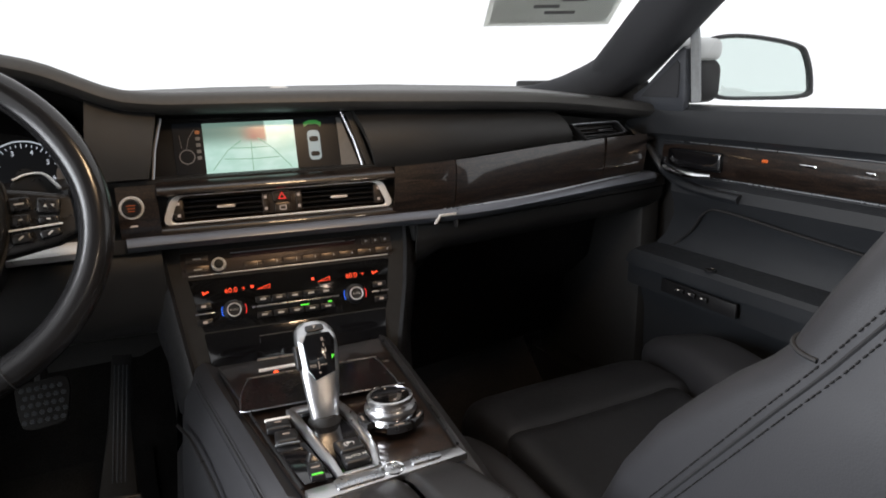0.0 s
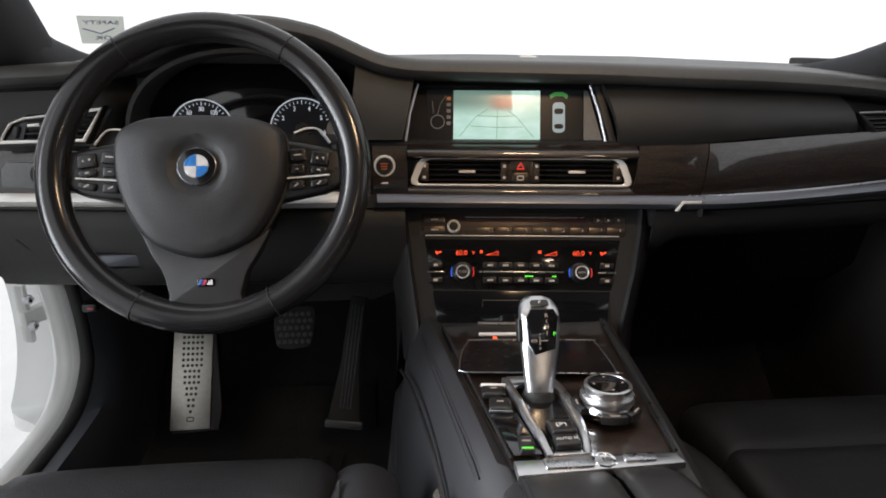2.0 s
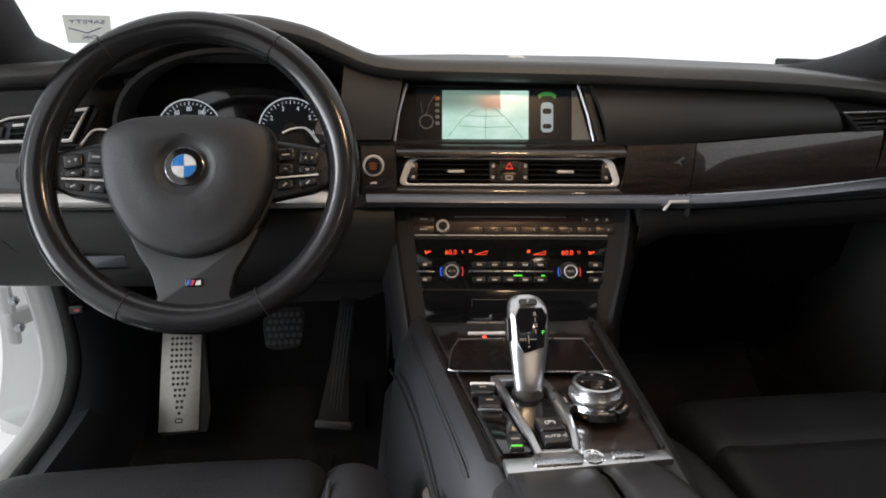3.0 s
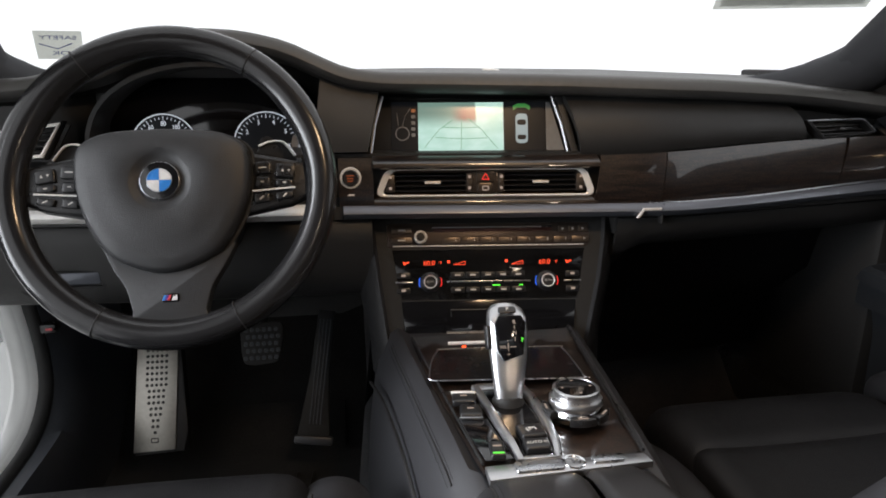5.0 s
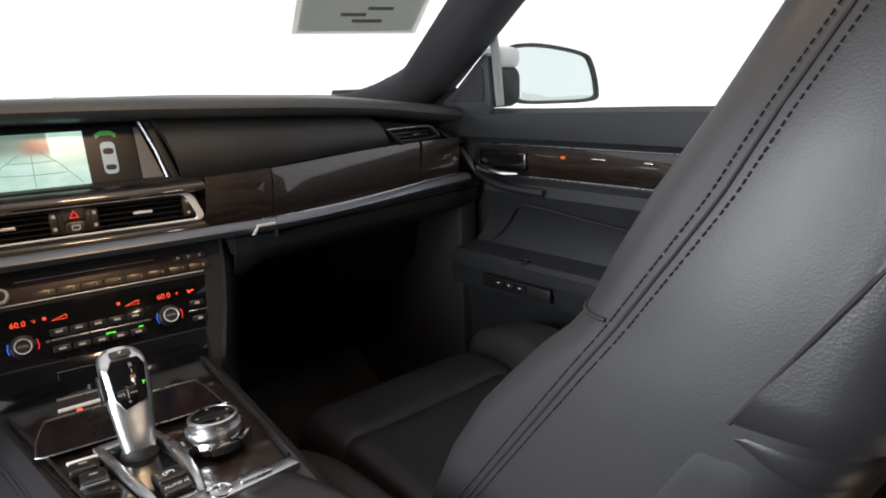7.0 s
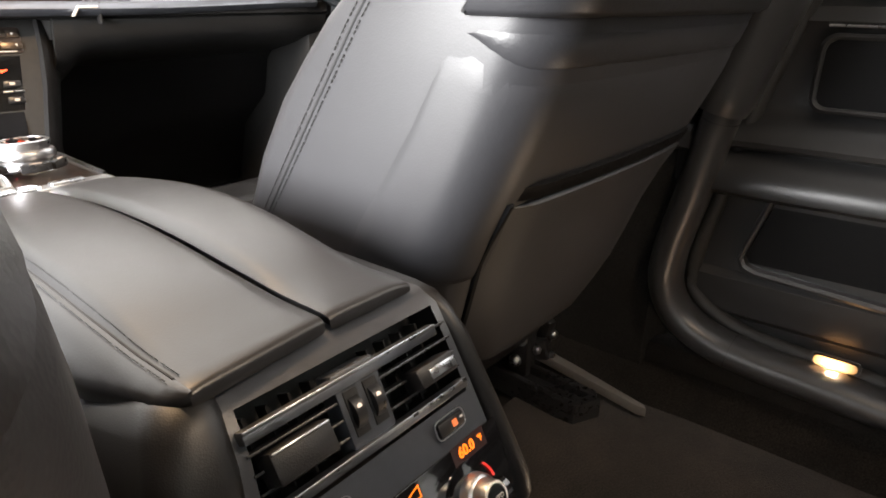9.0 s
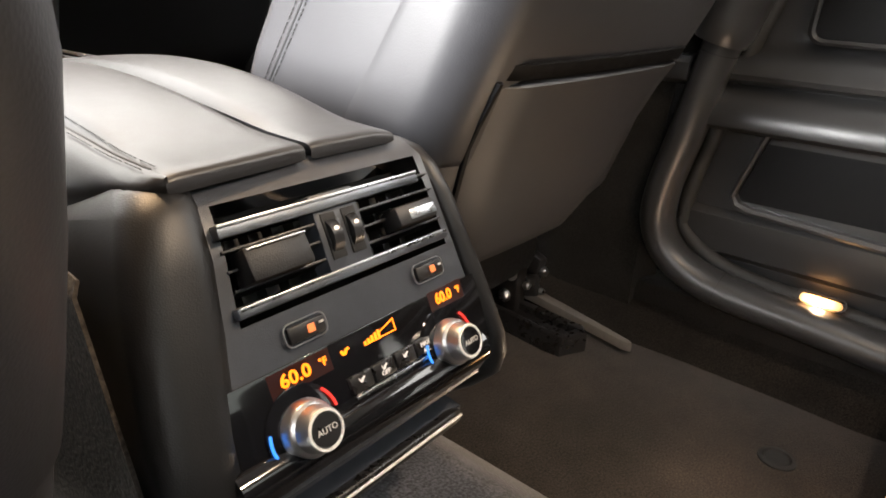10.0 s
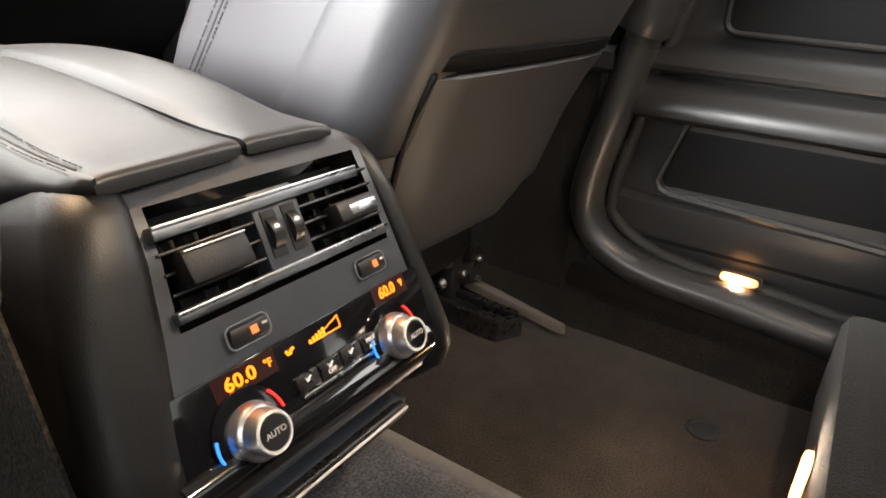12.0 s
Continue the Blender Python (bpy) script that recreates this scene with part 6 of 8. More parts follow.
# open tray and lower recess
bm = B()
rows = [[(x, y, z) for x in (-0.088, 0.0, 0.086)] for y, z in ((-0.962, 0.287), (-0.925, 0.282), (-0.905, 0.262), (-0.918, 0.250), (-0.950, 0.246))]
sheet(bm, rows, 0.004)
part("tray", bm, GREYP, rear, "open tray")
bm = B()
soft(bm, pose(-0.001, -0.950, 0.246, -20), 0.166, 0.012, 0.010, 0.0035, 8)
part("tray_lip", bm, SATIN, rear)
bm = B()
tube(bm, [(-0.082, -0.9575, 0.2505), (0.078, -0.9575, 0.2505)], 0.0010, 8)
part("bright_edge", bm, FRAME, rear, "thin brass-toned edge")
bm = B()
rows = [[(x, y, z) for x in (-0.09, 0.0, 0.088)] for y, z in ((-0.946, 0.243), (-0.912, 0.222), (-0.880, 0.19), (-0.862, 0.12))]
sheet(bm, rows, 0.004)
part("lower_recess", bm, PLASTIC, rear)
bm = B()
ring(bm, face((0.040, -0.912, 0.213), -0.9), rrect(0.028, 0.028, 0.0139, 7), rrect(0.022, 0.022, 0.0109, 7), 0.006, 0.001)
part("socket", bm, GREYP, rear, "round power socket")

# ---- steering wheel ----
sw = thing("steering_wheel", (-0.397, -0.218, 0.644), "black leather three-spoke sports steering wheel", "steering wheel")
W = Matrix.Translation((-0.397, -0.218, 0.644)) @ face((0, 0, 0), math.tan(radians(22.7)))
# x right, y up in the wheel's plane, z towards the driver
RR, TR = 0.1745, 0.0165
rows = []
for i in range(96):
    a = 2 * math.pi * i / 96
    d = Vector((math.cos(a), math.sin(a), 0))
    grip = 1 + 0.10 * sum(math.exp(-((math.degrees(a) - g + 180) % 360 - 180) ** 2 / 300) for g in (28, 152))
    rows.append([Vector((0.0012, 0, 0)) + d * (RR + 1.0 * TR * math.cos(b) * (1.0 if math.cos(b) > 0 else grip * 1.15)) + Vector((0, 0, TR * 1.05 * math.sin(b))) for b in [2 * math.pi * k / 18 for k in range(18)]])
rows.append(rows[0])
bm = B()
loft(bm, rows, True, False, W)
part("rim", bm, RIM, sw, "worn smooth black leather rim", 80)
for g in (57, 124, 244, 296):
    a = radians(g)
    d = Vector((math.cos(a), math.sin(a), 0))
    bm = B()
    tube(bm, [W @ (d * (RR + (TR + 0.0002) * math.cos(b) * (1.0 if math.cos(b) > 0 else 1.15)) + Vector((0, 0, (TR * 1.05 + 0.0002) * math.sin(b)))) for b in [2 * math.pi * k / 24 for k in range(24)]], 0.0008, 5, True)
    part("rim_seam", bm, SEAM, sw)


def fold(poly, n):
    ps = smooth_path([(*p, 0) for p in poly] + [(*poly[0], 0)], n)[:-1]
    return [(p.x, p.y) for p in ps]


# airbag cover: rounded shield, domed
HALF = [(0.052, 0.0585), (0.078, 0.0512), (0.0925, 0.0385), (0.0960, 0.012), (0.0905, -0.026), (0.0725, -0.064), (0.048, -0.090)]
outline = fold([(0.0, 0.0615)] + HALF + [(0.0, -0.1045)] + [(-x, y) for x, y in HALF[::-1]], 5)
rows = []
for s, z in ((1.0, -0.014), (1.0, 0.006), (0.99, 0.013), (0.965, 0.0185), (0.93, 0.0212), (0.80, 0.0235), (0.62, 0.0265), (0.375, 0.0282), (0.345, 0.0270), (0.29, 0.0232), (0.26, 0.0222), (0.12, 0.022)):
    k = 1.0 if s > 0.4 else 0.0
    r = []
    for i, (x, y) in enumerate(outline):
        th = math.atan2(y + 0.012, x)
        rx, ry = (0.092 * s, 0.092 * s)
        if s <= 0.40:
            r.append((rx * math.cos(th) * 1.0, -0.002 + ry * math.sin(th) * 1.0, z))
        else:
            r.append((x * s, (y + 0.012) * s - 0.012 + 0.006 * (1 - s), z + 0.006 * (y / 0.08)))
    rows.append(r)
bm = B()
WH = at(W, -0.003, 0, 0)
loft(bm, rows, True, True, WH)
hub = part("airbag_cover", bm, HUB, sw, "grained black airbag cover", 50)
bm = B()
tube(bm, [WH @ Vector((x * 1.02, y * 1.02, -0.004)) for x, y in outline], 0.0026, 6, True)
part("cover_joint", bm, RUBBER, sw)
# round badge: quarters in blue and white inside a black ring
E0 = at(W, -0.0035, -0.001, 0.0222)
bm = B()
lathe(bm, E0, [(0.0216, 0), (0.0216, 0.003), (0.0212, 0.0040), (0.0208, 0.0042), (0.0208, 0.003)], 48)
bd = part("badge", bm, SILVER, sw, "round blue and white badge")
bm = B()
lathe(bm, E0, [(0.0209, 0.0), (0.0209, 0.0043), (0.0, 0.0047)], 48)
part("badge_black", bm, GLOSS, bd)
bm = B()
lathe(bm, E0, [(0.0137, 0.003), (0.0137, 0.0052), (0.0133, 0.0055), (0.0130, 0.0052)], 40)
part("badge_line", bm, SILVER, bd)
for q in range(4):
    bm = B()
    a0 = 90 * q
    prism(bm, at(E0, 0, 0, 0.0048), [(0.0003, 0.0003)] + [(0.0130 * math.cos(radians(a)), 0.0130 * math.sin(radians(a))) for a in [a0 + 1 + 88 * k / 8 for k in range(9)]] if q == 0 else [(0, 0)] + [(0.0130 * math.cos(radians(a)), 0.0130 * math.sin(radians(a))) for a in [a0 + 1 + 88 * k / 8 for k in range(9)]], 0.0009)
    part("badge_quarter", bm, WHITE if q % 2 == 0 else BLUE, bd)
# horizontal spokes with buttons, and the shift paddles behind them
for s in (-1, 1):
    bm = B()
    ps = [(s * 0.085, 0.038), (s * 0.118, 0.032), (s * 0.156, 0.024), (s * 0.164, 0.008), (s * 0.160, -0.018), (s * 0.138, -0.0275), (s * 0.085, -0.038)]
    prism(bm, at(W, -0.001, 0, -0.020), ps if s > 0 else ps[::-1], 0.018, 0.006, 3)
    part("spoke", bm, SATIN, sw)
    keys = [(0.1067, 0.0166, 0.0200, 0.0150, 4), (0.1330, 0.0125, 0.0220, 0.0165, -8), (0.1062, -0.0004, 0.0175, 0.0125, 0), (0.1315, -0.0018, 0.0200, 0.0085, -4), (0.1050, -0.0195, 0.0190, 0.0110, 6), (0.1318, -0.0168, 0.0205, 0.0088, 10)]
    for n_, (x, y, w_, h_, tilt_) in enumerate(keys):
        km = at(W, s * x - 0.001, y, -0.0005) @ Matrix.Rotation(radians(s * tilt_), 4, "Z")
        bm = B()
        soft(bm, km, w_, h_, 0.0065, 0.0022, 4)
        bt = part("button", bm, SATIN, sw)
        bm = B()
        if n_ in (0, 3):
            box(bm, at(km, 0, 0, 0.0034), 0.009 if n_ == 0 else 0.004, 0.0016, 0.0004)
        elif n_ == 1:
            prism(bm, at(km, -0.003, 0, 0.0032), [(-0.0016, -0.0016), (0.0016, -0.0016), (0, 0.0016)], 0.0004)
            prism(bm, at(km, 0.004, 0, 0.0032), [(-0.0016, 0.0016), (0, -0.0016), (0.0016, 0.0016)], 0.0004)
        elif n_ > 3:
            box(bm, at(km, 0, 0, 0.0034) @ Matrix.Rotation(radians(35), 4, "Z"), 0.006, 0.0016, 0.0004)
        else:
            box(bm, at(km, 0, 0, 0.0034), 0.004, 0.0012, 0.0004)
        part("mark", bm, MARK, bt)
    bm = B()
    tube(bm, [W @ Vector((s * 0.0945 - 0.001, -0.0112, 0.0015)), W @ Vector((s * 0.1440 - 0.001, -0.0078, 0.0020))], 0.0020, 8, flat=0.6)
    part("bright_line", bm, FRAME, sw, "bright satin silver line")
    bm = B()
    pc = [(0.093, 0.045), (0.097, 0.053), (0.109, 0.0580), (0.1225, 0.0590), (0.1305, 0.0545), (0.141, 0.040), (0.146, 0.022), (0.120, 0.015)]
    pp = fold([(s * x, y) for x, y in pc], 3)
    prism(bm, at(W, 0, 0, -0.042), pp if s > 0 else pp[::-1], 0.006, 0.002)
    pd_ = part("shift_paddle", bm, SATIN, sw, "black shift paddle with a silver edge")
    bm = B()
    tube(bm, [at(W, p.x, p.y, -0.0350) @ Vector() for p in smooth_path([(s * x, y, 0) for x, y in pc[1:6]], 5)], 0.0030, 8, flat=0.5)
    part("paddle_edge", bm, FRAME, pd_, "silver edge")
# lower spoke
bm = B()
ps = fold([(-0.073, -0.070), (-0.050, -0.086), (0.0, -0.098), (0.050, -0.086), (0.073, -0.070), (0.061, -0.097), (0.048, -0.118), (0.0425, -0.136), (0.041, -0.151), (0.058, -0.162), (0.0, -0.166), (-0.062, -0.162), (-0.041, -0.151), (-0.0425, -0.136), (-0.048, -0.118), (-0.061, -0.097)], 3)
prism(bm, at(W, 0, 0, -0.016), ps, 0.020, 0.006, 3)
part("lower_spoke", bm, HUB, sw, "satin dark grey lower spoke")
bm = B()
prism(bm, at(W, 0.001, -0.1315, 0.004), rrect(0.0190, 0.0095, 0.002), 0.0012, 0.0005)
mb = part("stripe_badge", bm, GLOSS, sw, "small striped badge")
for k, mt in enumerate((BLUE, surf("badge_violet", (0.06, 0.03, 0.22), 0.3), RED)):
    bm = B()
    x = -0.0055 + 0.0027 * k
    prism(bm, at(W, x, -0.1315, 0.0053), [(-0.0024, -0.0030), (0.0, -0.0030), (0.0024, 0.0030), (0.0, 0.0030)], 0.0004)
    part("stripe", bm, mt, mb)
bm = B()
prism(bm, at(W, 0.0058, -0.1315, 0.0053), [(-0.0036, -0.0030), (-0.001, 0.0030), (0.0, 0.0), (0.001, 0.0030), (0.0028, 0.0030), (0.0028, -0.0030)], 0.0004)
part("badge_shape", bm, WHITE, mb)
# column
bm = B()
lathe(bm, at(W, 0, -0.012, -0.19), [(0.062, 0), (0.060, 0.10), (0.052, 0.165), (0.045, 0.175)], 32)
part("column_shroud", bm, PLASTIC, sw)
for s in (-1, 1):
    bm = B()
    tube(bm, [W @ Vector((s * 0.05, 0.02, -0.055)), W @ Vector((s * 0.12, 0.028, -0.05)), W @ Vector((s * 0.150, 0.032, -0.045))], [0.008, 0.007, 0.009], 10)
    part("stalk", bm, SATIN, sw)

# ---- instruments ----
ic = thing("instrument_cluster", (-0.38, 0.0, 0.66), "dark instrument cluster with two round dials", "instruments")
bm = B()
fo = face((-0.385, 0.020, 0.690), 0.25)
prism(bm, at(fo, 0, 0, -0.01), rrect(0.30, 0.14, 0.05, 8), 0.006, 0.002)
part("glass_panel", bm, GLOSS, ic, "black glass panel")


def gauge(x, y, r, marks):
    m = at(fo, x, y, -0.003)
    bm = B()
    lathe(bm, m, [(r, 0), (r, 0.002), (r - 0.0008, 0.003), (r - 0.0016, 0.002), (r - 0.0016, 0)], 56)
    g_ = part("gauge", bm, DIAL, ic, "thin silver gauge ring")
    bm = B()
    lathe(bm, m, [(r - 0.0016, 0), (r - 0.0016, 0.001), (0, 0.001)], 48)
    part("gauge_face", bm, SCREEN, g_)
    for k in range(33):
        a = radians(225 - 270 * k / 32)
        bm = B()
        box(bm, m @ Matrix.Rotation(a, 4, "Z") @ pose(r - 0.0068, 0, 0.0014), 0.0065 if k % 4 == 0 else 0.0035, 0.0011, 0.0003)
        part("tick", bm, DIAL, g_)
    for k, s in enumerate(marks):
        a = radians(225 - 270 * k / (len(marks) - 1))
        words("figure", s, at(m, (r - 0.015) * math.cos(a), (r - 0.015) * math.sin(a), 0.0014), 0.0095, DIAL, g_, 0.8, 0.0002, 0.0002)
    bm = B()
    lathe(bm, m, [(0.011, 0), (0.011, 0.004), (0, 0.005)], 24)
    part("needle_hub", bm, SATIN, g_)
    bm = B()
    tube(bm, [at(m, -0.008, -0.008, 0.004) @ Vector(), at(m, -0.024, -0.022, 0.004) @ Vector()], 0.0009, 5)
    part("needle", bm, REDL, g_)


gauge(-0.074, -0.0295, 0.047, ("0", "20", "40", "60", "80", "100", "120", "140", "160"))
gauge(0.074, -0.0295, 0.0485, ("0", "1", "2", "3", "4", "5", "6", "7"))
for x in (-0.132, 0.130):
    bm = B()
    lathe(bm, at(fo, x, -0.03, -0.003), [(0.020, 0), (0.020, 0.002), (0, 0.002)], 32)
    part("small_gauge", bm, GREYINK, ic)
bm = B()
rows = []
for i in range(25):
    a = math.pi * i / 24
    x, z = -0.385 - 0.165 * math.cos(a) * (1 - 0.1 * math.sin(a)), 0.655 + 0.125 * math.sin(a) ** 0.7
    rows.append([(x, -0.04, z), (x * 0.98 - 0.0077, 0.03, z * 0.99 + 0.004)])
sheet(bm, rows, 0.006)
part("hood_lining", bm, RUBBER, ic, "", 70)

# ---- pedals ----
fp = thing("footrest", (-0.575, 0.13, 0.10), "silver footrest plate with drilled holes", "footrest")
F = Matrix.Translation((-0.5655, 0.148, 0.165)) @ Matrix.Rotation(radians(-1), 4, "Z") @ face((0, 0, 0), 0.55)
bm = B()
prism(bm, at(F, 0, 0, -0.002), [(-0.037, -0.086), (0.037, -0.084), (0.037, 0.118), (-0.037, 0.118)], 0.004, 0.0012)
pp = part("plate", bm, surf("worn_footrest_aluminium", (0.33, 0.315, 0.285), 0.38, 1.0, grain=0.1, gscale=900, mottle=0.12), fp, "brushed aluminium plate")
for r_ in range(16):
    y = 0.110 - 0.0108 * r_
    n = 5 if r_ < 8 else (4 if r_ < 11 else (3 if r_ < 13 else (2 if r_ < 15 else 1)))
    for c_ in range(n):
        bm = B()
        lathe(bm, at(F, (c_ - (n - 1) / 2) * 0.0085, y, 0.0019), [(0.0031, 0), (0.0031, 0.0004), (0, 0.0004)], 10)
        part("hole", bm, RUBBER, pp)
bm = B()
ring(bm, at(F, 0, -0.066, 0.0021), rrect(0.014, 0.009, 0.002), rrect(0.010, 0.005, 0.001), 0.0004)
part("stamp", bm, RUBBER, pp)
bm = B()
prism(bm, at(F, 0, 0, -0.03), [(-0.036, -0.092), (0.052, -0.088), (0.058, -0.05), (0.040, 0.116), (-0.036, 0.116)], 0.027, 0.004)
part("support", bm, PLASTIC, fp)

bp = thing("brake_pedal", (-0.37, 0.14, 0.27), "wide black rubber brake pedal", "pedal", "pedals")
F = face((-0.367, 0.150, 0.273), 0.55)
bm = B()
prism(bm, at(F, 0, 0, -0.008), fold([(-0.038, 0.036), (0.0, 0.039), (0.040, 0.036), (0.036, -0.020), (0.025, -0.036), (-0.022, -0.038), (-0.034, -0.020)], 4), 0.010, 0.003)
pd = part("pad", bm, RUBBER, bp, "ribbed black rubber pad")
for r_ in range(5):
    for c_ in range(6):
        bm = B()
        lathe(bm, at(F, -0.027 + 0.011 * c_ + 0.004 * (r_ % 2), 0.026 - 0.013 * r_, 0.0018), [(0.0045, 0), (0.0038, 0.0014), (0, 0.0014)], 6)
        part("stud", bm, GREYP, pd)
bm = B()
tube(bm, [(-0.367, 0.165, 0.29), (-0.367, 0.22, 0.34), (-0.367, 0.26, 0.46)], 0.010, 8)
part("arm", bm, SATIN, bp)
ap = thing("accelerator_pedal", (-0.26, 0.13, 0.05), "long ribbed black accelerator pedal", "pedal", "pedals")
F = Matrix.Translation((-0.262, 0.155, 0.195)) @ face((0, 0, 0), 0.45) @ Matrix.Rotation(radians(-8), 4, "Z")
bm = B()
prism(bm, at(F, 0, 0, -0.010), [(-0.032, -0.115), (0.030, -0.115), (0.018, 0.0), (0.016, 0.128), (-0.016, 0.128), (-0.020, 0.0)], 0.014, 0.004)
pd = part("pad", bm, RUBBER, ap)
for x in (-0.010, -0.0035, 0.003, 0.0095):
    bm = B()
    box(bm, at(F, x, 0.01, 0.0045), 0.0028, 0.20, 0.002, 0.0008)
    part("rib", bm, GREYP, pd)
bm = B()
box(bm, at(F, 0, -0.120, 0.0), 0.072, 0.016, 0.016, 0.004)
part("foot", bm, GREYP, ap)

fm = thing("floor_mat", (-0.38, -0.05, 0.012), "black driver's floor mat with a ribbed heel pad", "floor mat")
bm = B()
rows = [[(x, y, 0.010 + 0.22 * ease((y - 0.14) / 0.3)) for x in (-0.62, -0.45, -0.22)] for y in (-0.35, -0.1, 0.1, 0.18, 0.26)]
sheet(bm, rows, 0.006)
part("mat", bm, BLACKMAT, fm)
for k in range(8):
    bm = B()
    x = -0.50 + 0.030 * k
    box(bm, pose(x, 0.035, 0.016, 0, 0, -6), 0.004, 0.15, 0.004, 0.001)
    part("rib", bm, RUBBER, fm)
rl_ = thing("bonnet_release", (-0.69, 0.07, 0.41), "small black release lever with a red mark", "lever")
bm = B()
box(bm, pose(-0.694, 0.084, 0.356), 0.026, 0.02, 0.016, 0.004)
part("lever", bm, SATIN, rl_)
bm = B()
box(bm, pose(-0.692, 0.0735, 0.356), 0.010, 0.001, 0.004)
part("mark", bm, RED, rl_)

# ---- front seats ----
YF = [(0.28, -0.535), (0.34, -0.563), (0.39, -0.590), (0.455, -0.622), (0.50, -0.650), (0.57, -0.712), (0.61, -0.757), (0.65, -0.776), (0.70, -0.803), (0.75, -0.835), (0.85, -0.885), (0.93, -0.925)]
YR = [(0.24, -0.800), (0.30, -0.822), (0.40, -0.852), (0.45, -0.880), (0.51, -0.908), (0.58, -0.935), (0.66, -0.958), (0.75, -0.985), (0.85, -1.005), (0.93, -1.000)]


RXO, RYO = 0.150, 0.066      # the broad outer rear corner of a backrest


def make_seat(cx, shift, side, widths, label, rec=0.035, fore=0.0, up=0.0):
    """side: +1 when the inner flank faces -x. shift moves the seat along the car."""
    s = thing("front_seat", (cx, -0.45 + shift, 0.02), label, "car seat", "front seats")

    def wid(z):
        return lerp(widths, z)

    def outline(z, g=0.0, y0=None, taper=False):
        """The backrest's cross-section at z, grown by g: all round, or from y0 on the inner flank round the rear to y0 on the outer one."""
        yf, yr, w = lerp(YF, z) + g, lerp(YR, z) - g, wid(z) + g
        rf, rr = 0.030, 0.042
        rx, ry = RXO, RYO
        ya, yb = (yf - rf if y0 is None else y0), yr + rr
        out = []

        def flank(sx, a, b, n):
            for k in range(n):
                t = k / n
                y = a + (b - a) * t
                f = 0.0 if y0 is None or not taper else -(g + 0.001) * (1 - ease((t if sx < 0 else 1 - t) / 0.35))
                out.append((sx * (w + f + 0.004 * math.sin(math.pi * (yf - rf - y) / (yf - rf - yb))), y))

        flank(-1, ya, yb, 10)
        for k in range(9):
            a = math.pi + math.pi / 2 * k / 8
            out.append((-w + rr + rr * math.cos(a), yb + rr * math.sin(a)))
        for k in range(1, 14):
            out.append((-w + rr + (2 * w - rr - rx) * k / 14, yr))
        for k in range(9):
            a = 1.5 * math.pi + math.pi / 2 * k / 8
            out.append((w - rx + rx * math.cos(a), yr + ry + ry * math.sin(a)))
        flank(1, yr + ry, ya, 10)
        out.append((w, ya))
        if y0 is None:
            for k in range(1, 9):
                a = math.pi / 2 * k / 8
                out.append((w - rf + rf * math.cos(a), yf - rf + rf * math.sin(a)))
            for k in range(1, 16):
                x = (w - rf) * (1 - 2 * k / 16)
                out.append((x, yf - rec * max(0, 1 - (x / (0.80 * w)) ** 2) ** 1.3))
            for k in range(8):
                a = math.pi / 2 + math.pi / 2 * k / 8
                out.append((-w + rf + rf * math.cos(a), yf - rf + rf * math.sin(a)))
        rear_bow, yb = 0.014, max(yb, yr + ry)
        return [(cx + side * x, y + shift - (rear_bow * max(0, 1 - (x / w) ** 2) if y < yb else 0), z) for x, y in out]

    zs = [0.262, 0.270, 0.285, 0.34, 0.40, 0.455, 0.51, 0.545, 0.58, 0.60, 0.617, 0.636, 0.656, 0.68, 0.70, 0.725, 0.75, 0.80, 0.85, 0.90, 0.93, 0.945]
    bm = B()
    loft(bm, [outline(z, -0.02 if z in (0.262, 0.945) else (-0.006 if z in (0.270, 0.93) else 0.0)) for z in zs], True, True)
    part("backrest", bm, LEATHER, s, "", 70)

    def cover(name, zs_, grow, start, label, mat=PEBBLE, thick=0.012, taper=False, lift=()):
        """A shell over the rear; start gives, by height, where it begins on the flank."""
        rows = []
        for k, z in enumerate(zs_):
            g = grow - (min(0.006, grow + 0.0012) if k in (0, len(zs_) - 1) else (0.5 * grow if k == len(zs_) - 2 else (0.15 * grow if k == len(zs_) - 3 else 0)))
            y0 = start(z)
            up_ = lift[k] if k < len(lift) else 0.0
            rows.append([(px_, py_, pz_ + up_ * ease((py_ - shift + 0.918) / 0.05)) for px_, py_, pz_ in outline(z, g, y0, taper) + outline(z, g - thick, y0)[::-1]])
        bm = B()
        loft(bm, rows, True, True)
        part(name, bm, mat, s, label, 60)

    cover("rear_shell", [0.586, 0.590, 0.61, 0.64, 0.67, 0.70, 0.75, 0.80, 0.85, 0.90, 0.925], 0.010, lambda z: lerp([(0.58, -0.872), (0.69, -0.940), (0.80, -0.967), (0.93, -0.975)], z), "smooth upper rear shell")
    cover("collar", [0.552, 0.556, 0.574, 0.580], 0.0012, lambda z: lerp([(0.55, -0.868), (0.58, -0.880)], z), "recessed leather collar", taper=True, lift=(0.022, 0.020, 0.003, 0.0))
    cover("flank_panel", [0.375, 0.385, 0.42, 0.46, 0.50, 0.525, 0.540, 0.549], 0.0016, lambda z: lerp([(0.37, -0.725), (0.404, -0.746), (0.55, -0.858)], z), "creased lower flank panel", mat=LEATHER, taper=True, lift=(0, 0, 0, 0.002, 0.008, 0.018, 0.024, 0.025))
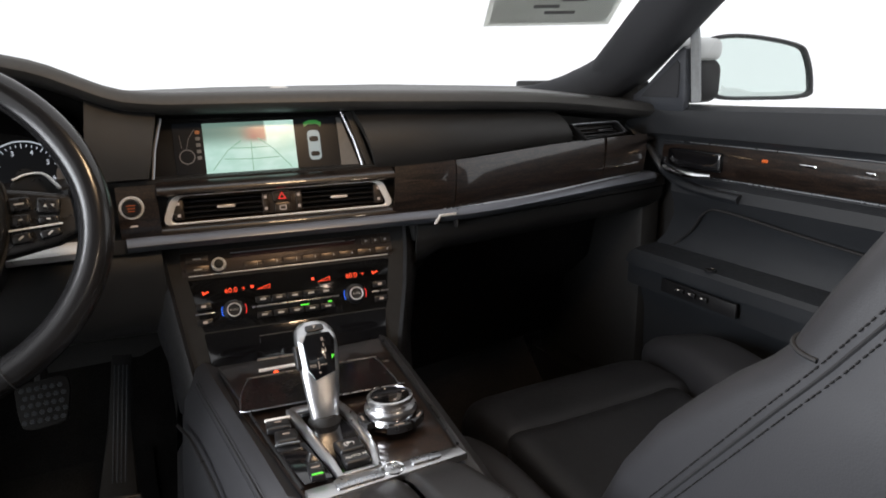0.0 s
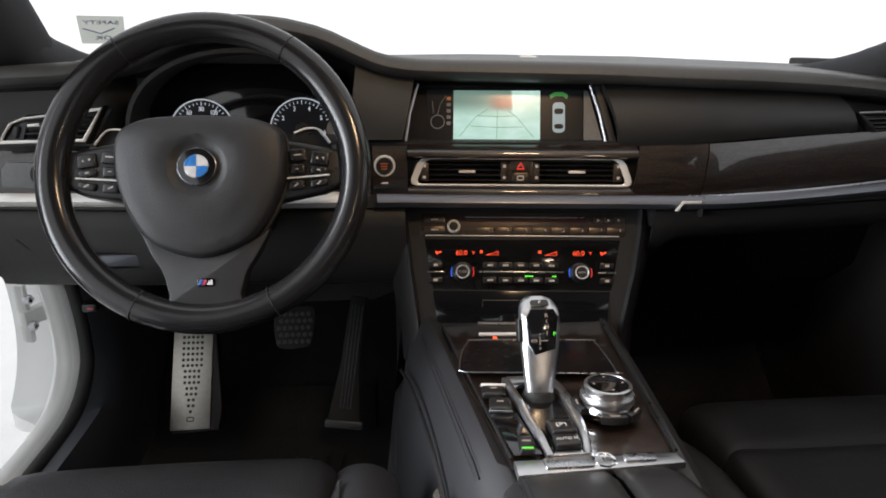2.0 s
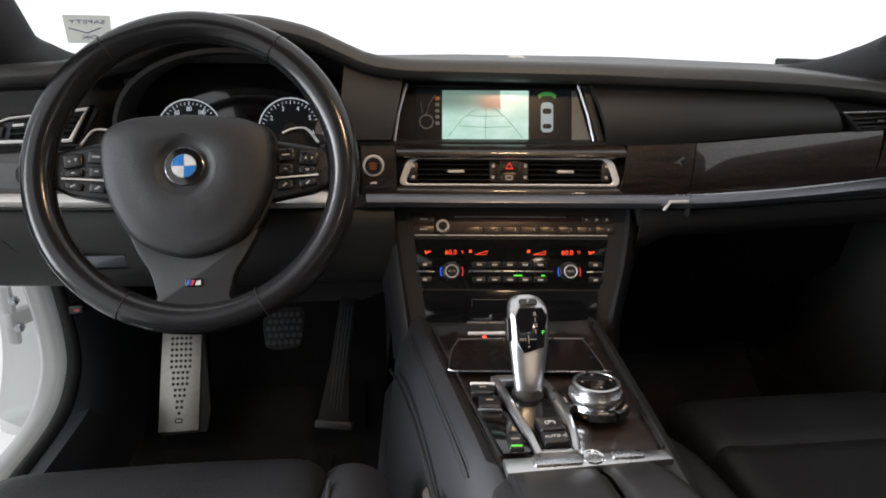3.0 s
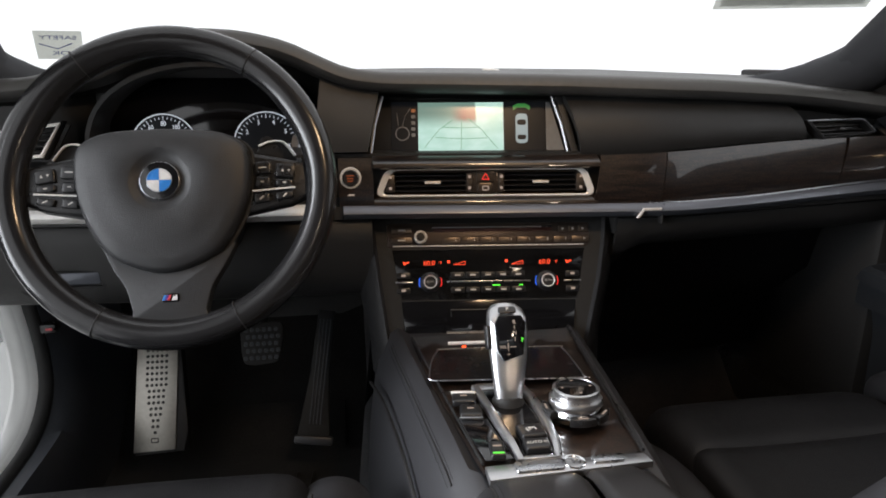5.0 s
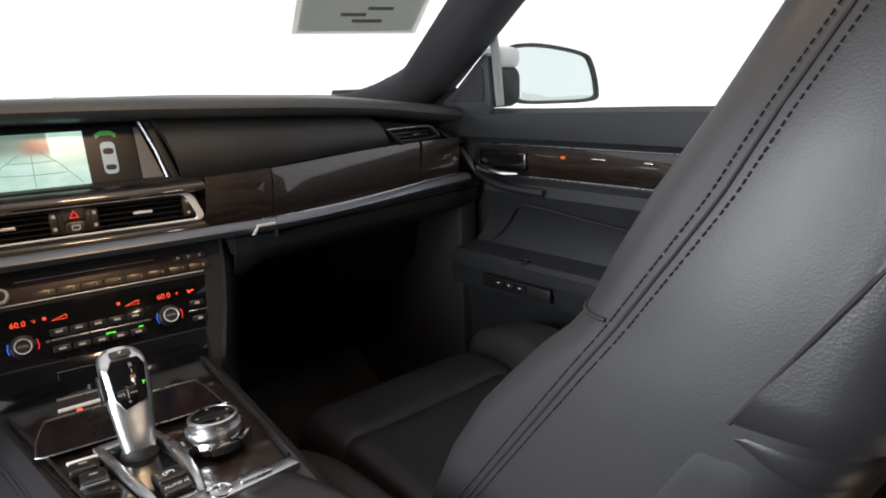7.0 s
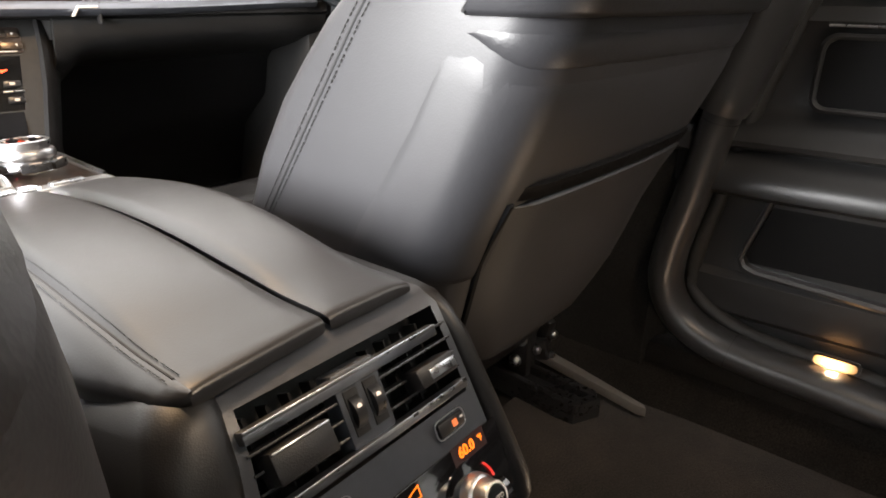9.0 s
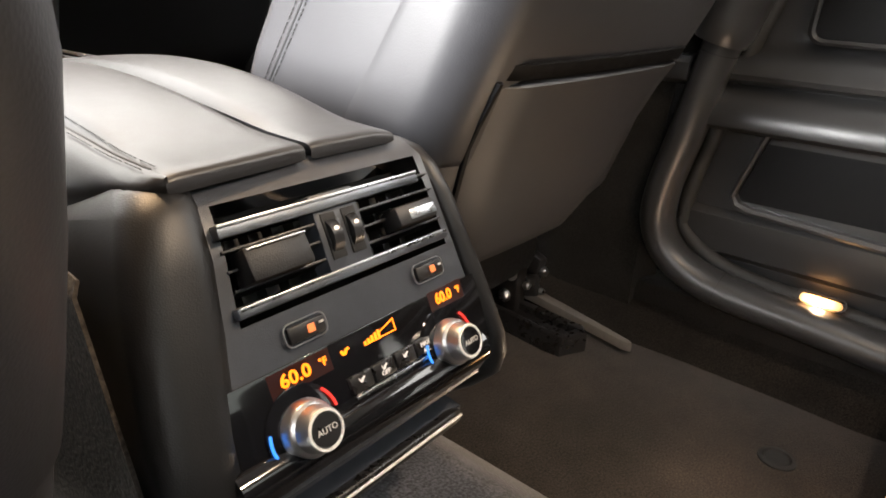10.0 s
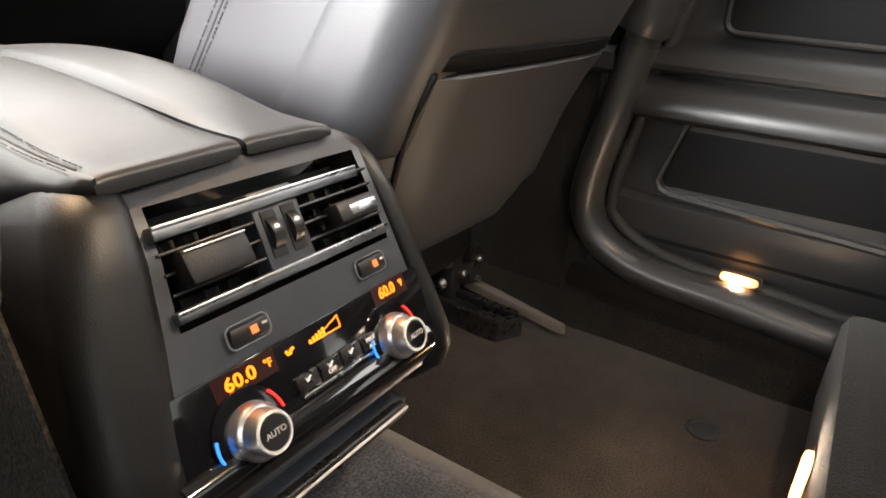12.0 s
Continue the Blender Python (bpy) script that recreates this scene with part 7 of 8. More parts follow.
    def slip(name, zs_, xl, xr, proud, label, mat):
        """A panel on the rear face between xl(z) and xr(z), from the inner edge outwards."""
        rows = []
        for k, z in enumerate(zs_):
            a, b = xl(z), xr(z)
            d = proud - (0.008 if k in (0, len(zs_) - 1) else 0)
            r = []
            for i in range(15):
                t = i / 14
                x = a + (b - a) * t
                edge = 0.008 * max(0, 1 - min(t, 1 - t) * 12) ** 2
                q = max(0.0, x - (wid(z) - RXO)) / RXO
                turn = RYO * (1 - math.sqrt(max(0.0, 1 - q * q)))
                r.append((cx + side * x, lerp(YR, z) + shift + turn - 0.014 * max(0, 1 - (x / wid(z)) ** 2) - d + edge, z))
            rows.append(r)
        bm = B()
        sheet(bm, rows, 0.006)
        part(name, bm, mat, s, label, 60)

    slip("map_pocket", [0.252, 0.258, 0.27, 0.285, 0.31, 0.34, 0.38, 0.42, 0.446, 0.4525], lambda z: lerp([(0.23, -0.11), (0.27, -0.16), (0.32, -0.190), (0.45, -0.204)], z), lambda z: lerp([(0.23, 0.0), (0.26, 0.05), (0.30, 0.105), (0.36, 0.135), (0.45, 0.150)], z), 0.0075, "smooth leather map pocket", LEATHER)
    slip("pocket_band", [0.4505, 0.4525, 0.4645, 0.4665], lambda z: -0.207, lambda z: 0.150, 0.0065, "dark elastic band", MESHB)
    bm = B()
    tube(bm, [(cx - side * lerp([(0.23, 0.112), (0.27, 0.163), (0.32, 0.194), (0.45, 0.207)], z), lerp(YR, z) + shift - 0.0145 * (0.35), z) for z in [0.262 + 0.0190 * k for k in range(11)]], 0.0036, 6)
    part("pocket_gap", bm, MESHB, s)
    bm = B()
    edge = [(z, lerp([(0.58, -0.872), (0.69, -0.940), (0.80, -0.967), (0.93, -0.975)], z)) for z in [0.588 + 0.02 * k for k in range(17)]]
    run = []
    for z, y in edge:
        w, yb, rr = wid(z), lerp(YR, z) + 0.042, 0.042 + 0.0102
        x = w + 0.0102 if y > yb else w - 0.042 + math.sqrt(max(0.0, rr * rr - (y - yb) ** 2))
        run.append((cx - side * x, y + shift, z))
    tube(bm, run, 0.0016, 6)
    part("shell_joint", bm, SEAM, s)
    # pull latch high on the rear shell
    bm = B()
    groove = smooth_path([(cx - side * 0.195, lerp(YR, 0.63) + shift - 0.0178, 0.622), (cx - side * 0.165, lerp(YR, 0.65) + shift - 0.0222, 0.650), (cx - side * 0.100, lerp(YR, 0.67) + shift - 0.0240, 0.668), (cx - side * 0.010, lerp(YR, 0.67) + shift - 0.0235, 0.672)], 6)
    tube(bm, groove, 0.0015, 8)
    part("rear_groove", bm, MESHB, s, "curved dark groove")
    # the groove's faint highlight, modelled as a sliver of pale metal
    bm = B()
    tube(bm, groove[:4], [0.0010, 0.0019, 0.0021, 0.0012], 8)
    part("groove_highlight", bm, DIALMETAL, s, "highlight on the groove's tip, made as pale metal")
    # seams on the inner flank
    def flank_at(y, z):
        """Point of the inner flank at a given height and depth."""
        o = outline(z, 0.0)
        hit = [a[0] + (b[0] - a[0]) * (y - a[1]) / (b[1] - a[1]) for a, b in zip(o, o[1:] + o[:1]) if (a[1] - y) * (b[1] - y) <= 0 and a[1] != b[1]]
        return Vector((min(hit) if side > 0 else max(hit), y, z))

    fl = [flank_at(lerp([(0.395, -0.637), (0.458, -0.683), (0.551, -0.751), (0.617, -0.799), (0.665, -0.831), (0.704, -0.856), (0.84, -0.925)], z) + shift, z) for z in [0.395 + 0.0125 * k for k in range(36)]]
    bm = B()
    tube(bm, fl, 0.0013, 6)
    part("flank_seam", bm, SEAM, s)
    for dyy in (-0.0068, 0.0068):
        stitches(s, [flank_at(p.y + dyy, p.z) + Vector((-side * 0.0010, 0, 0)) for p in fl], 0.0046, 0.0031, 0.00062)
    bm = B()
    fr = outline(0.620, 0.0006)
    tube(bm, [Vector(p) for p in fr[-11:]] + [Vector(fr[0])], 0.0016, 6)
    part("cross_seam", bm, SEAM, s)
    # headrest on two posts
    bm = B()
    soft(bm, pose(cx, -0.965 + shift, 1.055, 8), 0.27, 0.10, 0.17, 0.045, 10)
    part("headrest", bm, LEATHER, s)
    for d in (-0.06, 0.06):
        bm = B()
        tube(bm, [(cx + d, -0.965 + shift, 0.92), (cx + d, -0.968 + shift, 1.0)], 0.006, 10)
        part("headrest_post", bm, CHROME, s)
    # cushion
    shift += fore

    def sag(p):
        e = 1 - min(1, abs(p.x) / 0.17) ** 4
        return Vector((p.x, p.y, p.z - (0.012 * e if p.z > 0 else 0) + 0.03 * p.y / 0.4))
    bm = B()
    pas = side > 0
    soft(bm, pose(cx - 0.030 * pas, -0.47 + shift - 0.015 * pas, 0.265 + up - 0.008 * pas), 0.36 - 0.05 * pas, 0.30, 0.12, 0.035 - 0.008 * pas, 14, sag)
    part("cushion", bm, PERF, s, "smooth centre cushion", 70)

    def nose(p):
        return Vector((p.x, p.y + 0.016 * (1 - (p.x / 0.17) ** 2) - (0.02 if p.z < 0 else 0), p.z - 0.03 * max(0, p.y / 0.08) ** 2 - (0.006 * (1 - min(1, abs(p.x) / 0.15) ** 2) if p.z > 0 else 0)))
    bm = B()
    soft(bm, pose(cx - 0.012 * pas, -0.295 + shift + 0.012 * pas, 0.285 + up - 0.030 * pas), 0.36 - 0.012 * pas, 0.135 + 0.035 * pas, 0.125, 0.035, 14, nose)
    part("thigh_support", bm, PERF, s, "rolled front thigh support", 70)
    for d in (-1, 1):
        def roll(p):
            return Vector((p.x - d * 0.01 * p.z / 0.08, p.y, p.z - 0.05 * max(0, (p.y - 0.02) / 0.20) ** 2))
        bm = B()
        inner, outer = pas and d < 0, pas and d > 0
        soft(bm, pose(cx + d * 0.212 - 0.012 * outer, -0.425 + shift + 0.03 * outer, 0.275 + up - 0.062 * inner, 0, 0, -17 * outer), 0.078 + 0.052 * outer - 0.02 * inner, 0.42, 0.165, 0.037 - 0.009 * inner, 12, roll)
        part("side_bolster", bm, LEATHER, s, "padded side bolster", 70)
        bm = B()
        if pas:
            bm.free()
            continue
        tube(bm, [(cx + d * 0.182, -0.30 + shift - 0.02 * k, 0.350 + up - 0.006 * max(0, 1 - k / 3)) for k in range(17)], 0.0022, 6)
        part("bolster_seam", bm, SEAM, s)
    bm = B()
    box(bm, pose(cx, -0.47 + shift, 0.15), 0.46, 0.46, 0.12, 0.03)
    part("base", bm, PLASTIC, s)
    shift -= fore
    # floor rails
    for d in (-1, 1):
        bm = B()
        box(bm, pose(cx + d * 0.185, -0.46 + shift * 0.3, 0.018), 0.045, 0.50, 0.028, 0.006)
        part("rail", bm, SATIN, s, "black steel seat rail")
        bm = B()
        box(bm, pose(cx + d * 0.185, -0.672 + shift, 0.082), 0.03, 0.045, 0.13, 0.006)
        part("rail_bracket", bm, SATIN, s)
        for dz in (0.098, 0.058):
            bm = B()
            lathe(bm, pose(cx + d * 0.185 - 0.014, -0.682 + shift + 0.2 * (0.098 - dz), dz, 0, -90, 0), [(0.011, 0), (0.011, 0.004), (0.007, 0.010), (0.005, 0.011)], 10)
            part("bolt", bm, SILVER, s)
    return s


WP = [(0.24, 0.235), (0.40, 0.248), (0.58, 0.250), (0.66, 0.246), (0.75, 0.236), (0.85, 0.21), (0.94, 0.17)]
make_seat(0.402, 0.0, 1, WP, "black leather front passenger seat with a stitched seam down its flank")
DFORE, DUP = 0.03, 0.012
WD = [(0.24, 0.255), (0.40, 0.2675), (0.50, 0.2645), (0.56, 0.2535), (0.62, 0.216), (0.70, 0.188), (0.80, 0.178), (0.94, 0.15)]
make_seat(-0.425, -0.150, -1, WD, "black leather driver's seat set far back", 0.035, DFORE, DUP)
sg = thing("seat_rail_cover", (0.64, -0.62, 0.02), "long grey rail strip on the carpet", "rail")
bm = B()
prism(bm, pose(0, 0, 0.022), [(0.655, -0.40), (0.645, -0.68), (0.609, -0.864), (0.612, -0.877), (0.620, -0.872), (0.654, -0.74), (0.672, -0.66), (0.678, -0.40)], 0.015, 0.004)
part("strip", bm, surf("worn_grey_plastic", (0.13, 0.12, 0.11), 0.55, grain=0.3, gscale=600), sg)
oh = thing("seat_rail_end", (0.588, -0.78, 0.02), "black plastic end of a seat rail", "rail")
bm = B()
prism(bm, pose(0, 0, 0.010), [(0.553, -0.58), (0.534, -0.770), (0.536, -0.799), (0.578, -0.820), (0.592, -0.806), (0.603, -0.58)], 0.025, 0.004, 2)
part("cover", bm, SATIN, oh)
for poly in ([(0.553, -0.60), (0.534, -0.770), (0.536, -0.799), (0.549, -0.805), (0.546, -0.77), (0.563, -0.60)], [(0.592, -0.60), (0.579, -0.770), (0.577, -0.815), (0.592, -0.806), (0.603, -0.60)]):
    bm = B()
    prism(bm, pose(0, 0, 0.0315), poly, 0.016, 0.003, 2)
    part("cheek", bm, SATIN, oh)
bm = B()
prism(bm, pose(0, 0, 0.0315), [(0.536, -0.792), (0.577, -0.800), (0.578, -0.820), (0.536, -0.801)], 0.015, 0.003, 2)
part("end_stop", bm, SATIN, oh)
# bracket of the seat slide with its bolts and spring
sb = thing("seat_bracket", (0.60, -0.66, 0.03), "black steel seat slide bracket with silver bolts", "bracket")
bm = B()
box(bm, pose(0.598, -0.655, 0.062, -14, 0, 8), 0.018, 0.12, 0.034, 0.004)
part("plate", bm, SATIN, sb)
bm = B()
box(bm, pose(0.628, -0.688, 0.085, 12, 0, -10), 0.020, 0.030, 0.070, 0.006)
part("link", bm, SATIN, sb)
for p, r in (((0.590, -0.700, 0.078), 0.0075), ((0.610, -0.716, 0.066), 0.006), ((0.628, -0.706, 0.092), 0.0085), ((0.588, -0.655, 0.070), 0.006)):
    bm = B()
    lathe(bm, pose(*p, 78, 0, -32), [(r, 0), (r, 0.004), (0.6 * r, 0.008), (0.4 * r, 0.009)], 6)
    part("bolt", bm, SILVER, sb)
bm = B()
tube(bm, [(0.600 + 0.007 * math.cos(k * 1.1), -0.640 - 0.0016 * k, 0.088 + 0.007 * math.sin(k * 1.1)) for k in range(26)], 0.0012, 6)
part("spring", bm, SILVER, sb)

# ---- rear bench ----
rb = thing("rear_bench", (0, -1.55, 0.05), "black leather rear bench", "bench seat")
for x in (-0.36, 0.36):
    bm = B()
    soft(bm, pose(x, -1.58, 0.24, -4), 0.66, 0.56, 0.17, 0.05, 10)
    part("cushion", bm, LEATHER, rb)
    bm = B()
    soft(bm, pose(x, -1.84, 0.58, -20), 0.66, 0.16, 0.62, 0.06, 10)
    part("backrest", bm, LEATHER, rb)
bm = B()
box(bm, pose(0, -1.535, 0.09), 1.36, 0.64, 0.15, 0.02)
part("base", bm, BLACKMAT, rb)

# rear mat with its press stud
rm = thing("rear_floor_mat", (0.42, -1.0, 0.012), "soft brown-grey carpet mat with a round stud", "floor mat")
bm = B()
mat_ = fold([(0.22, -0.72), (0.60, -0.70), (0.655, -0.85), (0.655, -1.15), (0.62, -1.24), (0.25, -1.24), (0.20, -1.15)], 4)
prism(bm, pose(0, 0, 0.004), mat_, 0.010, 0.004)
part("top_face", bm, MAT, rm)
bm = B()
lathe(bm, pose(0.524, -1.105, 0.013), [(0.022, 0), (0.021, 0.003), (0.016, 0.004), (0.014, 0.002), (0, 0.002)], 32)
part("stud", bm, RUBBER, rm)

# ---- front passenger door ----
fd = thing("front_door", (0.74, -0.4, 0.12), "closed front door with dark wood inlay and leather armrest", "car door")


def shell(rows_of, ys, thick=0.008):
    bm = B()
    sheet(bm, [rows_of(y) for y in ys], thick)
    return bm


def door_x(y):
    return 0.742 + 0.012 * math.sin(math.pi * min(1, max(0, (y + 0.95) / 1.1))) - 0.03 * ease((y + 0.05) / 0.12)


YS = [0.045 - 0.0335 * k for k in range(28)]


def door_front(z):
    """Where the door panel begins along the car, by height; cut back low along the dash's shadow."""
    return lerp([(0.10, 0.00), (0.40, -0.030), (0.43, -0.052), (0.48, -0.088), (0.54, -0.112), (0.575, -0.108), (0.592, -0.077), (0.6235, -0.042), (0.662, -0.001), (0.7076, 0.062), (0.73, 0.064)], z)


def f_rows(y):
    u = (y - YS[-1]) / (YS[0] - YS[-1])
    top = 0.712 + 0.008 * ease(-y / 0.6)
    prof = [(0.03, top - 0.004), (0.004, top + 0.002), (-0.008, top - 0.006), (-0.014, 0.690), (-0.014, 0.662), (-0.004, 0.654), (-0.002, 0.648), (-0.002, 0.592), (-0.004, 0.586),
            (-0.020, 0.578), (-0.028, 0.560), (-0.018, 0.535), (-0.006, 0.510), (-0.004, 0.470), (-0.012, 0.450), (-0.020, 0.442), (-0.028, 0.434), (-0.028, 0.412), (-0.022, 0.404),
            (-0.026, 0.396), (-0.026, 0.362), (-0.016, 0.348), (-0.006, 0.30), (0.0, 0.12)]
    out = []
    for k, (dx, z) in enumerate(prof):
        yy = YS[-1] + (door_front(z) - YS[-1]) * u
        pad = 0.045 * (1 - ease((yy + 0.08) / 0.14)) * {15: 1, 16: 1, 17: 1, 18: 0.7, 19: 0.6, 20: 0.5}.get(k, 0)
        out.append((door_x(yy) + dx - pad, yy, z))
    return out


part("panel", shell(f_rows, YS), DOORTRIM, fd, "black moulded door panel", 35)
bm = B()
box(bm, pose(0.797, -0.40, 0.39), 0.012, 1.02, 0.64, 0.004)
part("inner_shell", bm, RUBBER, fd)
bm = B()
rows = []
for k in range(24):
    y = -0.062 - 0.035 * k
    x = door_x(y)
    e = 0.5 * max(0, 1 - k / 3.0)
    zt, zb = 0.6475, 0.5925
    zt2, zb2 = zt - 0.012 * e, zb + 0.03 * e
    rows.append([(x - 0.004 - 0.004 * math.sin(math.pi * t), y, zb2 + (zt2 - zb2) * t) for t in [j / 6 for j in range(7)]])
sheet(bm, rows, -0.004)
part("wood_inlay", bm, WOOD, fd, "glossy dark wood inlay", 60)
for z in (0.6495, 0.5905):
    bm = B()
    tube(bm, [(door_x(-0.065 - 0.04 * k) - 0.0055, -0.065 - 0.04 * k, z) for k in range(22)], 0.0009, 6)
    part("bright_line", bm, SILVER, fd)
# chrome inner handle in its dish
bm = B()
soft(bm, pose(0.7405, -0.143, 0.620, 0, 0, 0), 0.012, 0.125, 0.036, 0.006, 8)
part("handle_dish", bm, GLOSS, fd)
bm = B()
pts = smooth_path([(0.730, -0.082, 0.618), (0.718, -0.094, 0.608), (0.710, -0.130, 0.601), (0.711, -0.172, 0.598), (0.718, -0.203, 0.599)], 6)
tube(bm, pts, [0.0045 + 0.0055 * math.sin(math.pi * i / (len(pts) - 1)) for i in range(len(pts))], 10, flat=0.8)
part("handle", bm, CHROME, fd, "polished chrome handle")
for y, mt, w in ((-0.285, ORANGE, 0.010), (-0.36, CHROME, 0.030), (-0.455, CHROME, 0.016)):
    bm = B()
    soft(bm, pose(door_x(y) - 0.0085, y, 0.632), 0.004, w, 0.005, 0.0018, 4)
    part("ambient_lamp" if mt is ORANGE else "bright_mark", bm, mt, fd)
# padded curve and groove under the wood
bm = B()
tube(bm, smooth_path([(door_x(-0.10) - 0.010, -0.105, 0.450), (door_x(-0.14) - 0.012, -0.150, 0.490), (door_x(-0.17) - 0.02, -0.185, 0.530), (door_x(-0.22) - 0.026, -0.23, 0.540), (door_x(-0.35) - 0.024, -0.36, 0.528), (door_x(-0.5) - 0.016, -0.50, 0.515)], 6), 0.0025, 6)
part("pad_seam", bm, SEAM, fd)
# grey edge that sweeps down in front of the panel
bm = B()
pts = smooth_path([(door_x(door_front(z)) - 0.010, door_front(z) + 0.002, z) for z in (0.706, 0.685, 0.662, 0.640, 0.6235, 0.606, 0.592)] + [(0.726, -0.125, 0.578), (0.724, -0.18, 0.570), (0.726, -0.26, 0.566)], 4)
tube(bm, pts, 0.010, 10, flat=0.8)
part("front_edge", bm, DOORTRIM, fd, "rounded front edge")
# armrest buttons
bm = B()
lathe(bm, pose(0.690, -0.245, 0.4435), [(0.010, 0), (0.010, 0.003), (0.007, 0.004), (0.006, 0.002), (0, 0.002)], 20)
part("pull_button", bm, SATIN, fd)
bm = B()
box(bm, pose(0.6905, -0.22, 0.388), 0.006, 0.17, 0.026, 0.002)
sb = part("switch_plate", bm, PLASTIC, fd)
for k in range(3):
    bm = B()
    box(bm, pose(0.682, -0.185 - 0.027 * k, 0.392), 0.004, 0.022, 0.010, 0.002)
    sw_ = part("switch", bm, SATIN, sb)
    bm = B()
    box(bm, pose(0.6797, -0.185 - 0.027 * k, 0.393), 0.0006, 0.005, 0.003, 0.0002)
    part("mark", bm, MARK, sw_)
# triangle with tweeter grille in the window corner
tg = thing("mirror_triangle", (0.755, -0.06, 0.73), "dark triangular corner cover with speaker grille", "corner cover")
bm = B()
mtri = Matrix(((0, 0, -1, 0.752), (-1, 0, 0, 0), (0, 1, 0, 0), (0, 0, 0, 1)))
ps = [(-0.030, 0.704), (0.108, 0.704), (0.111, 0.735), (0.106, 0.815), (0.098, 0.820), (0.084, 0.812), (0.01, 0.752), (-0.025, 0.733)]
prism(bm, mtri, ps, 0.014, 0.005)
part("cover", bm, GREYP, tg)
bm = B()
ps = [(0.000, 0.7295), (0.094, 0.7295), (0.097, 0.742), (0.095, 0.79), (0.088, 0.795), (0.03, 0.755)]
prism(bm, at(mtri, 0, 0, 0.014), ps, 0.003, 0.001)
part("grille", bm, CLOTH, tg, "fine mesh grille")
bm = B()
tube(bm, [(0.758, -0.120, 0.722), (0.750, -0.117, 0.82), (0.735, -0.115, 0.90)], 0.009, 8)
part("window_guide", bm, surf("pale_guide", (0.30, 0.32, 0.33), 0.5), tg, "pale window guide")

# ---- door mirror ----
dm = thing("door_mirror", (0.93, -0.05, 0.74), "door mirror with dark housing and bright edge", "mirror")
MM = Matrix.Translation((0.962, -0.075, 0.778)) @ Matrix.Rotation(radians(-14), 4, "Z") @ face((0, 0, 0), 0.03)
mo = fold([(-0.118, 0.035), (-0.108, 0.060), (-0.03, 0.064), (0.08, 0.046), (0.110, 0.022), (0.126, -0.035), (0.112, -0.060), (0.0, -0.062), (-0.085, -0.057), (-0.106, -0.034)], 4)
rows = [[(x * s, y * s, z) for x, y in mo] for s, z in ((0.30, -0.10), (0.62, -0.088), (0.86, -0.058), (0.98, -0.020), (1.0, 0.004), (0.985, 0.008), (0.955, 0.006), (0.95, -0.004))]
bm = B()
loft(bm, rows, True, True, MM)
part("housing", bm, PAINT, dm, "white painted housing", 60)
bm = B()
ring(bm, at(MM, 0, 0, 0.004), [(x * 1.0, y * 1.0) for x, y in mo], [(x * 0.93, y * 0.90) for x, y in mo], 0.006, 0.002)
part("edge", bm, SATIN, dm, "dark rim", 60)
bm = B()
prism(bm, at(MM, 0, 0, 0.0035), [(x * 0.935, y * 0.91) for x, y in mo], 0.003, 0.001)
part("glass", bm, MIRROR, dm, "mirror glass")
bm = B()
soft(bm, pose(0.842, -0.035, 0.757), 0.085, 0.07, 0.085, 0.025, 8)
part("foot", bm, RUBBER, dm, "black foot")
bm = B()
soft(bm, pose(0.842, -0.040, 0.815), 0.075, 0.06, 0.045, 0.018, 8)
part("housing_root", bm, PAINT, dm, "white painted root of the housing")

# ---- rear door ----
rd = thing("rear_door", (0.75, -1.35, 0.12), "closed rear door with armrest ledge and map pocket", "car door")


def r_rows(y):
    """Door section: two ledges that face up, a dark groove between, the pocket's overhang, the foot."""
    x = 0.748
    prof = [(0.03, 0.722), (0.004, 0.726), (-0.008, 0.718), (-0.014, 0.69), (-0.014, 0.655), (-0.002, 0.648), (-0.002, 0.600), (-0.016, 0.592), (-0.022, 0.575), (-0.010, 0.555),
            (-0.004, 0.530), (-0.004, 0.472), (-0.006, 0.464), (-0.012, 0.457), (-0.026, 0.447), (-0.038, 0.435), (-0.044, 0.424), (-0.042, 0.417), (-0.030, 0.414), (-0.026, 0.410), (-0.032, 0.405), (-0.044, 0.396),
            (-0.056, 0.382), (-0.062, 0.366), (-0.061, 0.357), (-0.050, 0.351), (-0.020, 0.348), (-0.016, 0.30), (-0.020, 0.235), (-0.030, 0.225), (-0.030, 0.20), (-0.022, 0.17), (-0.006, 0.158), (0, 0.11)]
    lean = -0.09 * (y + 0.888) / 0.84
    return [(x + dx, y + (0.10 * min(0.0, 0.30 - z)) * max(0.0, 1 + (y + 0.888) / 0.5), z + 0.1 * lean * (z < 0.5)) for dx, z in prof]


part("panel", shell(r_rows, [-0.888 - 0.04 * k for k in range(22)]), REARTRIM, rd, "black moulded door panel", 35)
RM = Matrix(((0, 0, -1, 0.736), (-1, 0, 0, 0), (0, 1, 0, 0), (0, 0, 0, 1)))
pocket = [(0.962, 0.352), (0.941, 0.280), (0.936, 0.258), (0.944, 0.244), (0.962, 0.238), (1.20, 0.228), (1.55, 0.215), (1.55, 0.345)]
inner_ = [(0.970, 0.352), (0.949, 0.281), (0.944, 0.262), (0.950, 0.252), (0.965, 0.247), (1.20, 0.237), (1.54, 0.224), (1.54, 0.345)]
bm = B()
ring(bm, at(RM, 0, 0, 0.004), pocket, inner_, 0.016, 0.003)
part("pocket_frame", bm, SILLTRIM, rd, "rounded satin frame")
bm = B()
prism(bm, at(RM, 0, 0, 0.001), inner_, 0.006)
part("pocket_net", bm, MESHB, rd, "dark cloth pocket")
bm = B()
